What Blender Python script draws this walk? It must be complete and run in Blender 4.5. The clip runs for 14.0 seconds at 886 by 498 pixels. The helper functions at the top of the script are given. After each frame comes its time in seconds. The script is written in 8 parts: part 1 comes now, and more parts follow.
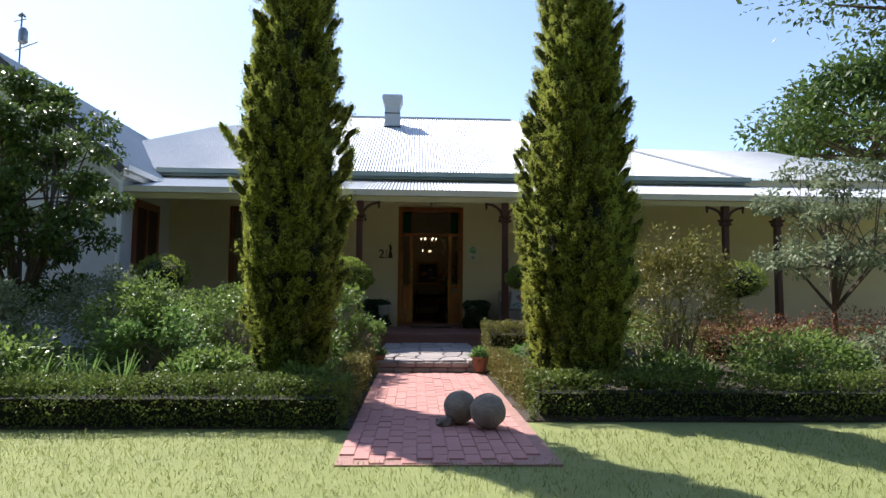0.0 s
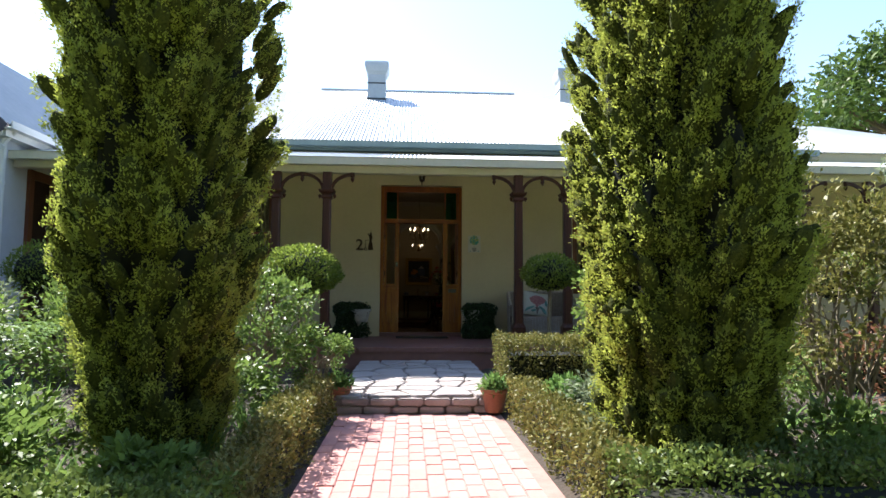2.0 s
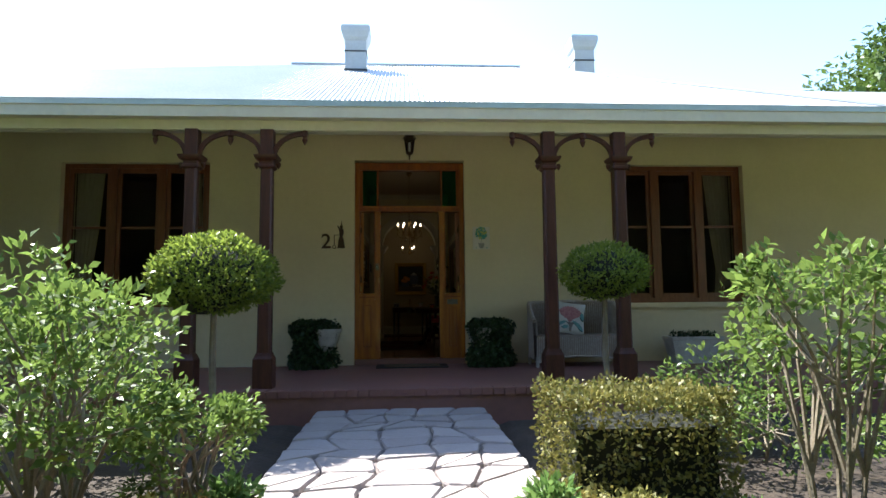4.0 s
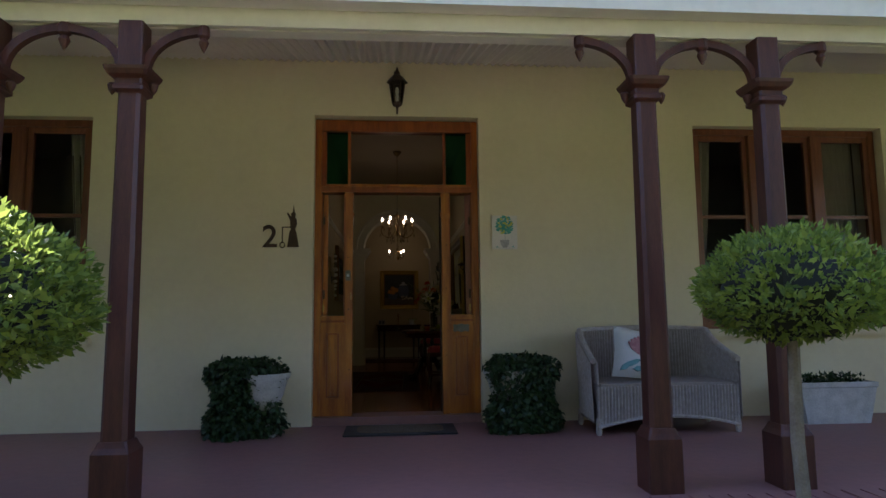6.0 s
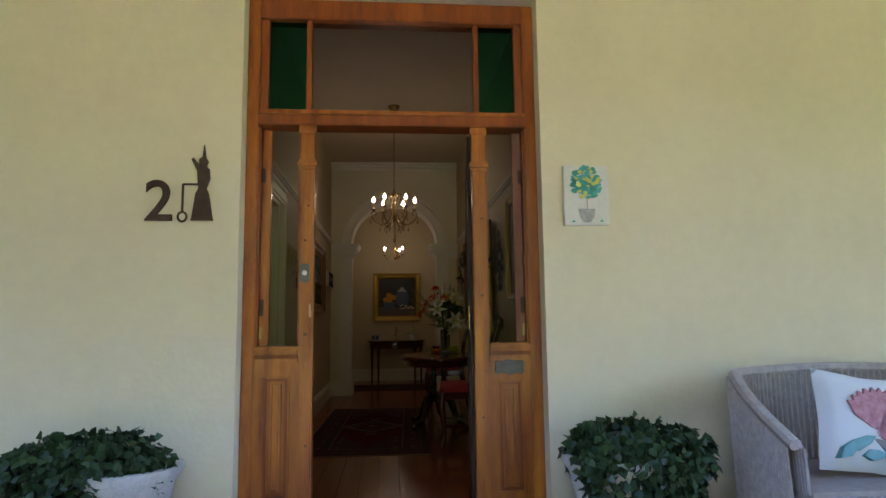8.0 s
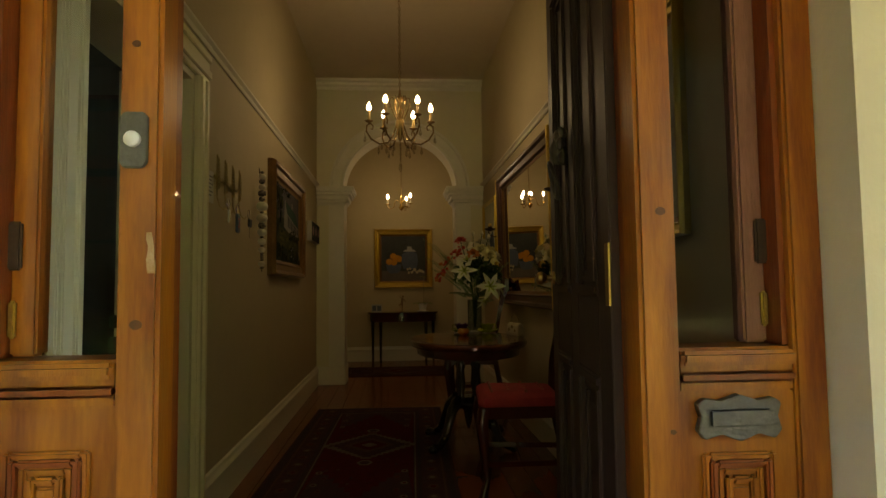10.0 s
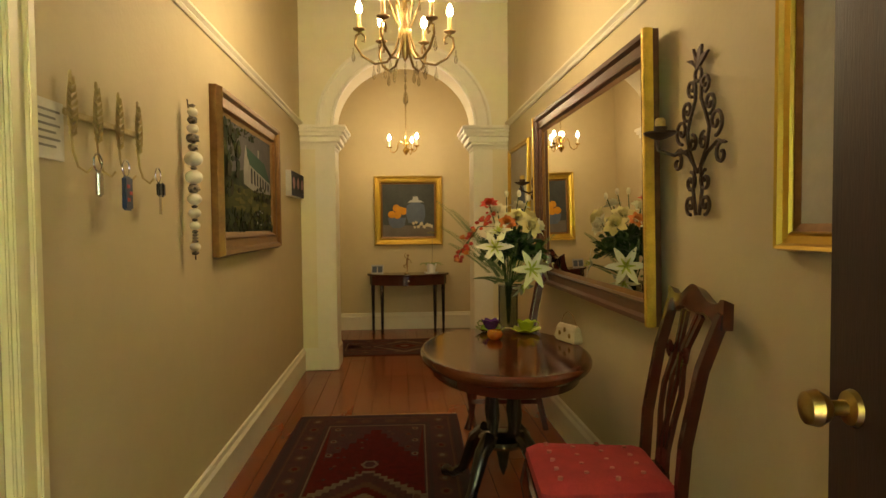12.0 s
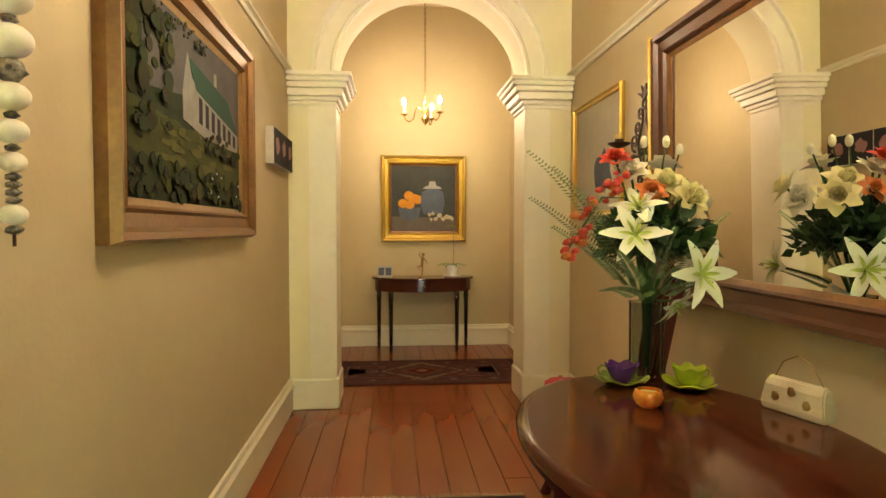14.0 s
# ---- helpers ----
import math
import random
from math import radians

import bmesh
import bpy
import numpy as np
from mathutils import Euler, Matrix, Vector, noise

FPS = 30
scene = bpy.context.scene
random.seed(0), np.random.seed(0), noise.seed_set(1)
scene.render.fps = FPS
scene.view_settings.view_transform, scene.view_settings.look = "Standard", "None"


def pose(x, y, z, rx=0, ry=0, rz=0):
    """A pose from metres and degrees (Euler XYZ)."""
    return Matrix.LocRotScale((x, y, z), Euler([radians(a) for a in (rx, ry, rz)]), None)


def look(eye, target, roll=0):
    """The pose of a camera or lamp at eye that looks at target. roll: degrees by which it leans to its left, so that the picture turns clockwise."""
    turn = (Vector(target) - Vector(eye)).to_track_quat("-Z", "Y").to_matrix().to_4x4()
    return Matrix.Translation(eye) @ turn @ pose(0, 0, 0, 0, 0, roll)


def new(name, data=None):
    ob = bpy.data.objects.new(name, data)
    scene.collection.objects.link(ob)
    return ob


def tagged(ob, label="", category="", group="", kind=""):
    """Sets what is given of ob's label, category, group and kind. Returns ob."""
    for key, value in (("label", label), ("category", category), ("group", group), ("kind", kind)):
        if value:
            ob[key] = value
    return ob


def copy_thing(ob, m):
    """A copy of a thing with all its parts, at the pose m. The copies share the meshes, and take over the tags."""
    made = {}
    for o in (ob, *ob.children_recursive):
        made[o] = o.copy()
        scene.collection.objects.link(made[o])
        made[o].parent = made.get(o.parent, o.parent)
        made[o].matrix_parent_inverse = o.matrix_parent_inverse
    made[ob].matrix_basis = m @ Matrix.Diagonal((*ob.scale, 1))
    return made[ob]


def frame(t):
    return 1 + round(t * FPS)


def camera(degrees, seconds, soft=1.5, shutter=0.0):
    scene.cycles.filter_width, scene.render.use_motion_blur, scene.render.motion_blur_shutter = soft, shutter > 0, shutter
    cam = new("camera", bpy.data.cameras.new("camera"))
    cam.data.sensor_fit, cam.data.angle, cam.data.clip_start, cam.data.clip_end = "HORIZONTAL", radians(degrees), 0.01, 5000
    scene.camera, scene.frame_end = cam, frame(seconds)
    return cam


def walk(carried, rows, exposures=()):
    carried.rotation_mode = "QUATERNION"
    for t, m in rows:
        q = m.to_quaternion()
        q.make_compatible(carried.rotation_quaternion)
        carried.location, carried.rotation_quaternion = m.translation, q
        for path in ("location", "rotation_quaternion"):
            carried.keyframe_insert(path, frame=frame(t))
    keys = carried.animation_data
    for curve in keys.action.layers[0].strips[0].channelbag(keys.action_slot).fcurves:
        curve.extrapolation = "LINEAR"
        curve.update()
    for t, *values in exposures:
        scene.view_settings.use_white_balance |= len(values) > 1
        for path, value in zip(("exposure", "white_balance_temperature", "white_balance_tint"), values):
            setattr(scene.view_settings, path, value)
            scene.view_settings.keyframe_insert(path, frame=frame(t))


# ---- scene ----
# camera and walk
cam = camera(71.3, 14.0)
PATH = [
    (0, (-0.367, -15.149, 1.155), (-0.279, -13.156, 1.3), 0.5),
    (0.5, (-0.402, -14.405, 1.144), (-0.302, -12.413, 1.286), 0.6),
    (1, (-0.338, -13.618, 1.112), (-0.241, -11.625, 1.25), 0.2),
    (1.5, (-0.321, -12.8, 1.113), (-0.217, -10.807, 1.25), 0.2),
    (2, (-0.251, -12.046, 1.137), (-0.139, -10.055, 1.289), 0.4),
    (2.5, (-0.186, -11.267, 1.125), (-0.077, -9.277, 1.294), 0.0),
    (3, (-0.115, -10.507, 1.12), (-0.001, -8.518, 1.301), -0.5),
    (3.2, (-0.107, -10.193, 1.136), (0.009, -8.204, 1.315), -0.6),
    (5.3, (-0.058, -6.934, 1.257), (0.093, -4.951, 1.467), -0.6),
    (5.5, (-0.055, -6.651, 1.289), (0.098, -4.669, 1.503), -0.8),
    (6, (-0.038, -5.909, 1.377), (0.122, -3.926, 1.586), -0.6),
    (6.5, (-0.041, -5.186, 1.454), (0.119, -3.205, 1.673), -0.5),
    (7, (-0.035, -4.543, 1.495), (0.131, -2.564, 1.725), -0.6),
    (7.2, (-0.029, -4.292, 1.516), (0.14, -2.312, 1.746), -0.7),
    (9.5, (-0.013, -1.445, 1.442), (0.15, 0.536, 1.664), -0.7),
    (10, (-0.017, -1.021, 1.489), (0.135, 0.97, 1.614), -0.7),
    (10.5, (-0.04, -0.648, 1.564), (0.108, 1.346, 1.604), -0.6),
    (11, (-0.029, -0.304, 1.631), (0.115, 1.69, 1.605), -0.5),
    (11.5, (-0.004, 0.001, 1.699), (0.137, 1.995, 1.634), -0.5),
    (12, (-0.015, 0.322, 1.732), (0.123, 2.316, 1.657), -0.5),
    (12.5, (-0.04, 0.609, 1.728), (0.097, 2.603, 1.654), -0.4),
    (13, (-0.061, 0.989, 1.7), (0.074, 2.983, 1.627), -0.4),
    (13.5, (-0.144, 1.407, 1.657), (-0.003, 3.401, 1.583), -0.2),
    (14, (-0.227, 1.846, 1.631), (-0.063, 3.838, 1.563), 0.0),
]
EXPOSURES = [(0, 0.7, 6300, 15), (1.5, 1.2, 6250, 13), (3.2, 1.75, 6200, 10), (5.3, 1.55, 6000, 17), (6.5, 2.8, 5750, 27), (7.2, 3.45, 5650, 26), (9.5, 4.1, 6200, 19), (10.0, 4.05, 8300, 13), (10.5, 4.9, 8300, 11), (11.0, 5.75, 7800, 10), (11.5, 6.3, 7600, 10), (12.5, 6.9, 7200, 12), (13.2, 7.2, 6800, 13), (14.0, 7.5, 6500, 15)]
walk(cam, [(t, look(eye, target, roll)) for t, eye, target, roll in PATH], EXPOSURES)

# ---- world and sun ----
SUN_TO = Vector((-0.57, 0.665, 1.0)).normalized()
world = bpy.data.worlds.new("sky")
world.use_nodes = True
scene.world = world
wn = world.node_tree
sky = wn.nodes.new("ShaderNodeTexSky")
sky.sky_type = "NISHITA"
sky.sun_disc = False
sky.sun_elevation = radians(48.8)
sky.sun_rotation = radians(-40)
sky.air_density, sky.dust_density, sky.ozone_density = 1.0, 0.5, 1.2
wn.nodes["Background"].inputs["Strength"].default_value = 0.15
wn.links.new(sky.outputs[0], wn.nodes["Background"].inputs["Color"])
sun = new("sun", bpy.data.lights.new("sun", "SUN"))
sun.data.energy = 5.0
sun.data.angle = radians(0.53)
sun.data.color = (1.0, 0.95, 0.86)
sun.matrix_basis = look(SUN_TO * 30, (0, 0, 0))


def lamp(name, place, watts, radius, color):
    ob = new(name, bpy.data.lights.new(name, "POINT"))
    ob.data.energy, ob.data.shadow_soft_size, ob.data.color = watts, radius, color
    ob.location = place
    return ob


HALL_LAMP, ARCH_LAMP = 0.13, 0.06
lamp("chandelier_light", (0.02, 3.43, 2.86), HALL_LAMP, 0.03, (1.0, 0.72, 0.42))
lamp("small_chandelier_light", (0.05, 7.2, 2.72), ARCH_LAMP, 0.03, (1.0, 0.72, 0.42))


# ---- materials ----
def mat(name, c1, c2=None, scale=6.0, rough=0.6, metal=0.0, bump=0.0, bscale=60.0, stretch=(1, 1, 1),
        rnd=0.0, island=0.0, fine=0.35, coat=0.0, spec=0.5, contrast=0.3):
    """Two colours mixed by noise at two scales, with relief."""
    m = bpy.data.materials.new(name)
    m.use_nodes = True
    n, l = m.node_tree.nodes, m.node_tree.links
    b = n["Principled BSDF"]
    b.inputs["Roughness"].default_value = rough
    b.inputs["Metallic"].default_value = metal
    b.inputs["Coat Weight"].default_value = coat
    b.inputs["Specular IOR Level"].default_value = spec
    c2 = c2 or tuple(0.75 * v for v in c1)
    tc = n.new("ShaderNodeTexCoord")
    mp = n.new("ShaderNodeMapping")
    mp.inputs["Scale"].default_value = stretch
    l.new(tc.outputs["Object"], mp.inputs["Vector"])
    n1, n2 = n.new("ShaderNodeTexNoise"), n.new("ShaderNodeTexNoise")
    n1.inputs["Scale"].default_value, n1.inputs["Detail"].default_value = scale, 6
    n2.inputs["Scale"].default_value, n2.inputs["Detail"].default_value = scale * 9, 4
    l.new(mp.outputs[0], n1.inputs["Vector"])
    l.new(mp.outputs[0], n2.inputs["Vector"])
    mx = n.new("ShaderNodeMix")
    mx.inputs["Factor"].default_value = fine
    l.new(n1.outputs["Fac"], mx.inputs["A"])
    l.new(n2.outputs["Fac"], mx.inputs["B"])
    fac = mx.outputs["Result"]
    for kind, amount in (("ShaderNodeObjectInfo", rnd), ("ShaderNodeNewGeometry", island)):
        if amount:
            r = n.new(kind)
            sc = n.new("ShaderNodeMath")
            sc.operation = "MULTIPLY_ADD"
            sc.inputs[1].default_value, sc.inputs[2].default_value = amount, -amount / 2
            l.new(r.outputs["Random" if rnd and kind == "ShaderNodeObjectInfo" else "Random Per Island"], sc.inputs[0])
            ad = n.new("ShaderNodeMath")
            l.new(fac, ad.inputs[0])
            l.new(sc.outputs[0], ad.inputs[1])
            fac = ad.outputs[0]
    ramp = n.new("ShaderNodeValToRGB")
    ramp.color_ramp.elements[0].position, ramp.color_ramp.elements[1].position = 0.5 - contrast / 2, 0.5 + contrast / 2
    ramp.color_ramp.elements[0].color, ramp.color_ramp.elements[1].color = (*c2, 1), (*c1, 1)
    l.new(fac, ramp.inputs[0])
    l.new(ramp.outputs[0], b.inputs["Base Color"])
    rr = n.new("ShaderNodeMapRange")
    rr.inputs["To Min"].default_value, rr.inputs["To Max"].default_value = max(0.02, rough - 0.08), min(1, rough + 0.1)
    l.new(n1.outputs["Fac"], rr.inputs["Value"])
    l.new(rr.outputs[0], b.inputs["Roughness"])
    if bump:
        n3 = n.new("ShaderNodeTexNoise")
        n3.inputs["Scale"].default_value, n3.inputs["Detail"].default_value = bscale, 5
        l.new(mp.outputs[0], n3.inputs["Vector"])
        bp = n.new("ShaderNodeBump")
        bp.inputs["Strength"].default_value, bp.inputs["Distance"].default_value = bump, 0.02
        l.new(n3.outputs["Fac"], bp.inputs["Height"])
        l.new(bp.outputs[0], b.inputs["Normal"])
    return m


def leaf_mat(name, c1, c2, shine=0.45, through_light=0.35, each=0.6):
    m = mat(name, c1, c2, 3.0, shine, island=each, contrast=0.7, spec=0.22)
    n, l = m.node_tree.nodes, m.node_tree.links
    tr = n.new("ShaderNodeBsdfTranslucent")
    ms = n.new("ShaderNodeMixShader")
    ms.inputs[0].default_value = through_light
    b = n["Principled BSDF"]
    l.new(b.inputs["Base Color"].links[0].from_socket, tr.inputs["Color"])
    l.new(b.outputs[0], ms.inputs[1])
    l.new(tr.outputs[0], ms.inputs[2])
    l.new(ms.outputs[0], n["Material Output"].inputs["Surface"])
    return m


def glass_mat(name, color=(1, 1, 1), rough=0.0, mixed=0.88):
    """Thin pane: clear with a mirror gloss."""
    m = bpy.data.materials.new(name)
    m.use_nodes = True
    n, l = m.node_tree.nodes, m.node_tree.links
    tr, gl, fr = n.new("ShaderNodeBsdfTransparent"), n.new("ShaderNodeBsdfGlossy"), n.new("ShaderNodeFresnel")
    tr.inputs["Color"].default_value = (*[c * mixed for c in color], 1)
    gl.inputs["Roughness"].default_value = rough
    fr.inputs["IOR"].default_value = 1.14
    ms = n.new("ShaderNodeMixShader")
    l.new(fr.outputs[0], ms.inputs[0])
    l.new(tr.outputs[0], ms.inputs[1])
    l.new(gl.outputs[0], ms.inputs[2])
    l.new(ms.outputs[0], n["Material Output"].inputs["Surface"])
    return m


def glow_mat(name, color, strength):
    m = bpy.data.materials.new(name)
    m.use_nodes = True
    b = m.node_tree.nodes["Principled BSDF"]
    b.inputs["Base Color"].default_value = (*color, 1)
    b.inputs["Emission Color"].default_value = (*color, 1)
    b.inputs["Emission Strength"].default_value = strength
    return m


PLASTER = mat("cream_plaster", (0.70, 0.62, 0.42), (0.64, 0.56, 0.37), 1.6, 0.85, bump=0.12, bscale=35)
PLASTER_IN = mat("tan_wall_paint", (0.54, 0.45, 0.275), (0.50, 0.415, 0.25), 1.2, 0.7, bump=0.06, bscale=50)
CREAM = mat("cream_trim_paint", (0.76, 0.72, 0.58), (0.70, 0.66, 0.52), 2.0, 0.5, bump=0.05, bscale=30)
ARCHWALL = mat("pale_yellow_paint", (0.72, 0.66, 0.44), (0.68, 0.62, 0.41), 1.5, 0.65, bump=0.05, bscale=40)
CEIL = mat("ceiling_paint", (0.62, 0.52, 0.36), (0.58, 0.48, 0.33), 1.5, 0.8, bump=0.04, bscale=40)
WINGWALL = mat("pale_grey_plaster", (0.62, 0.63, 0.66), (0.56, 0.57, 0.60), 1.4, 0.85, bump=0.12, bscale=35)
WHITE = mat("white_paint", (0.80, 0.80, 0.78), (0.74, 0.74, 0.72), 3.0, 0.55, bump=0.04)
ROOF = mat("white_roof_steel", (0.50, 0.52, 0.53), (0.41, 0.44, 0.45), 0.9, 0.42, 0.1, bump=0.05, bscale=20, fine=0.5)
ROOFUNDER = mat("cream_sheet_paint", (0.82, 0.77, 0.70), (0.77, 0.71, 0.64), 1.5, 0.6, bump=0.05)
GUTTER = mat("green_grey_gutter", (0.30, 0.38, 0.36), (0.24, 0.31, 0.29), 3, 0.45)
FASCIA = mat("cream_fascia_paint", (0.72, 0.69, 0.58), (0.63, 0.60, 0.50), 2, 0.55)
PINE = mat("varnished_orange_pine", (0.46, 0.15, 0.010), (0.18, 0.034, 0.004), 2.2, 0.34, bump=0.08, bscale=30, stretch=(7, 7, 0.9), coat=0.25, fine=0.25, contrast=0.34)
DARKWOOD = mat("dark_brown_door_wood", (0.050, 0.024, 0.015), (0.026, 0.013, 0.009), 3.0, 0.5, bump=0.06, bscale=30, stretch=(12, 12, 1), spec=0.25)
POSTWOOD = mat("dark_red_brown_post_paint", (0.095, 0.034, 0.021), (0.05, 0.018, 0.013), 2.5, 0.42, bump=0.06, bscale=25, stretch=(8, 8, 1), spec=0.35)
MAHOG = mat("polished_mahogany", (0.085, 0.018, 0.010), (0.042, 0.009, 0.006), 3.0, 0.09, stretch=(2, 9, 2), contrast=0.6)
BLACKWOOD = mat("ebonised_wood", (0.022, 0.012, 0.010), (0.012, 0.007, 0.006), 4, 0.25, coat=0.3)
PLANK = mat("oiled_pine_floorboard", (0.28, 0.058, 0.011), (0.18, 0.034, 0.007), 1.6, 0.24, stretch=(2.2, 0.3, 2.2), rnd=0.3, fine=0.08, coat=0.15, contrast=0.8)
BRICK = mat("pink_clay_paver", (0.58, 0.30, 0.265), (0.48, 0.225, 0.195), 4, 0.85, bump=0.25, bscale=80, rnd=0.25, contrast=0.6)
STONE = mat("pale_crazy_paving_stone", (0.42, 0.37, 0.345), (0.29, 0.25, 0.235), 5, 0.85, bump=0.4, bscale=25, rnd=0.4, contrast=0.6)
MORTAR = mat("dark_joint_sand", (0.16, 0.12, 0.10), (0.09, 0.07, 0.06), 10, 0.95, bump=0.4)
PATHSAND = mat("pink_joint_sand", (0.44, 0.26, 0.22), (0.34, 0.19, 0.16), 10, 0.95, bump=0.4)
JOINT = mat("grey_stone_joint", (0.27, 0.23, 0.21), (0.18, 0.15, 0.14), 10, 0.95, bump=0.4)
VERFLOOR = mat("worn_red_floor_polish", (0.30, 0.135, 0.115), (0.17, 0.085, 0.078), 1.6, 0.5, bump=0.08, bscale=18, contrast=0.55)
SOIL = mat("dark_garden_soil", (0.07, 0.05, 0.035), (0.035, 0.026, 0.018), 5, 0.95, bump=0.8, bscale=30)
LAWN = mat("lawn_turf", (0.33, 0.36, 0.13), (0.22, 0.26, 0.085), 1.2, 0.95, bump=0.8, bscale=120, contrast=0.6)
GLASS = glass_mat("window_glass")
GREENGLASS = glass_mat("green_glass", (0.30, 0.72, 0.56))
# dark wall colour stands in for the low light of unlit rooms
DARKROOM = mat("room_wall_shade_colour", (0.16, 0.12, 0.09), None, 2, 0.9)
CURTAIN = mat("cream_curtain_cloth", (0.62, 0.56, 0.44), (0.5, 0.45, 0.35), 4, 0.9, stretch=(12, 12, 1))


# ---- mesh building ----
class G:
    """Vertices and faces of one mesh."""

    def __init__(self):
        self.v, self.f = [], []

    def add(self, verts, faces):
        k = len(self.v)
        self.v.extend(tuple(p) for p in verts)
        self.f.extend(tuple(i + k for i in f) for f in faces)
        return self

    def box(self, x0, x1, y0, y1, z0, z1, m=None):
        vs = [Vector((x, y, z)) for x in (x0, x1) for y in (y0, y1) for z in (z0, z1)]
        if m is not None:
            vs = [m @ p for p in vs]
        return self.add(vs, [(0, 1, 3, 2), (4, 6, 7, 5), (0, 4, 5, 1), (2, 3, 7, 6), (0, 2, 6, 4), (1, 5, 7, 3)])

    def rings(self, rings, cap=True, closed=True):
        """Skin over equal rings of points."""
        k, n = len(self.v), len(rings[0])
        for r in rings:
            self.v.extend(tuple(p) for p in r)
        for i in range(len(rings) - 1):
            for j in range(n if closed else n - 1):
                a, b = k + i * n + j, k + i * n + (j + 1) % n
                self.f.append((a, b, b + n, a + n))
        if cap:
            self.f.append(tuple(k + j for j in reversed(range(n))))
            self.f.append(tuple(k + (len(rings) - 1) * n + j for j in range(n)))
        return self

    def lathe(self, prof, c=(0, 0, 0), seg=16, m=None, cap=True):
        """prof: (radius, height) from the bottom up."""
        rs = []
        for r, h in prof:
            ring = [Vector((c[0] + r * math.cos(2 * math.pi * j / seg), c[1] + r * math.sin(2 * math.pi * j / seg), c[2] + h)) for j in range(seg)]
            rs.append([m @ p for p in ring] if m is not None else ring)
        return self.rings(rs, cap)

    def tube(self, pts, r, seg=6, cap=True):
        """Round bar along points; r one radius or one for each point."""
        pts = [Vector(p) for p in pts]
        rad = r if isinstance(r, (list, tuple)) else [r] * len(pts)
        up = Vector((0, 0, 1)) if abs((pts[-1] - pts[0]).normalized().z) < 0.9 else Vector((1, 0, 0))
        rs = []
        for i, p in enumerate(pts):
            d = (pts[min(i + 1, len(pts) - 1)] - pts[max(i - 1, 0)]).normalized()
            a = d.cross(up)
            a = a.normalized() if a.length > 1e-4 else d.orthogonal().normalized()
            b = a.cross(d).normalized()
            up = b
            rs.append([p + rad[i] * (a * math.cos(2 * math.pi * j / seg) + b * math.sin(2 * math.pi * j / seg)) for j in range(seg)])
        return self.rings(rs, cap)

    def bar(self, pts, w, h):
        """Rectangular bar along points in one upright plane or level; w across, h thick."""
        pts = [Vector(p) for p in pts]
        rs = []
        up = Vector((0, 0, 1)) if abs((pts[-1] - pts[0]).normalized().z) < 0.9 else Vector((0, 1, 0))
        for i, p in enumerate(pts):
            d = (pts[min(i + 1, len(pts) - 1)] - pts[max(i - 1, 0)]).normalized()
            a = d.cross(up).normalized()
            b = a.cross(d).normalized()
            rs.append([p + a * sx * w / 2 + b * sy * h / 2 for sx, sy in ((-1, -1), (1, -1), (1, 1), (-1, 1))])
        return self.rings(rs)

    def prism(self, poly, d0, d1, axis="y"):
        """Flat outline pushed along an axis; poly in the two other axes."""
        def at(p, d):
            return {"x": (d, p[0], p[1]), "y": (p[0], d, p[1]), "z": (p[0], p[1], d)}[axis]
        n = len(poly)
        return self.add([at(p, d0) for p in poly] + [at(p, d1) for p in poly],
                        [tuple(reversed(range(n))), tuple(range(n, 2 * n))] + [(i, (i + 1) % n, n + (i + 1) % n, n + i) for i in range(n)])

    def ball(self, c, r, seg=10, rows=7, squash=(1, 1, 1), wob=0.0, m=None):
        c = Vector(c)
        rs = []
        for i in range(rows + 1):
            a = math.pi * (i + 0.02) / (rows + 0.04) - math.pi / 2
            ring = []
            for j in range(seg):
                t = 2 * math.pi * j / seg
                d = Vector((math.cos(a) * math.cos(t) * squash[0], math.cos(a) * math.sin(t) * squash[1], math.sin(a) * squash[2]))
                k = 1 + wob * noise.noise(d * 2.5 + c * 3)
                p = c + d * r * k
                ring.append(m @ p if m is not None else p)
            rs.append(ring)
        return self.rings(rs)

    def make(self, name, material, parent=None, label="", smooth=False, bevel=0.0, place=None):
        me = bpy.data.meshes.new(name)
        me.from_pydata(self.v, [], self.f)
        bm = bmesh.new()
        bm.from_mesh(me)
        bmesh.ops.recalc_face_normals(bm, faces=bm.faces)
        if bevel:
            es = [e for e in bm.edges if len(e.link_faces) == 2 and e.calc_face_angle(0) > 0.7]
            bmesh.ops.bevel(bm, geom=es, offset=bevel, segments=2, affect="EDGES", clamp_overlap=True)
        bm.to_mesh(me)
        bm.free()
        if smooth:
            me.polygons.foreach_set("use_smooth", [True] * len(me.polygons))
            me.set_sharp_from_angle(angle=radians(40))
        me.materials.append(material)
        ob = new(name, me)
        if parent:
            ob.parent = parent
        if place is not None:
            ob.matrix_basis = place
        if label:
            ob["label"] = label
        return ob


def thing(name, place, label, category, group="", kind=""):
    """Empty at the base of a thing."""
    ob = new(name)
    ob.empty_display_size = 0.1
    ob.matrix_basis = place
    return tagged(ob, label, category, group, kind)


def structure(ob, label, category):
    return tagged(ob, label, category, kind="structure")

# ---- house: levels and lines ----
FLOOR, VER, SLAB = 0.427, 0.355, 0.17
XL, XR = -0.905, 0.985
CEILZ = 3.87
WALL_T = 0.42


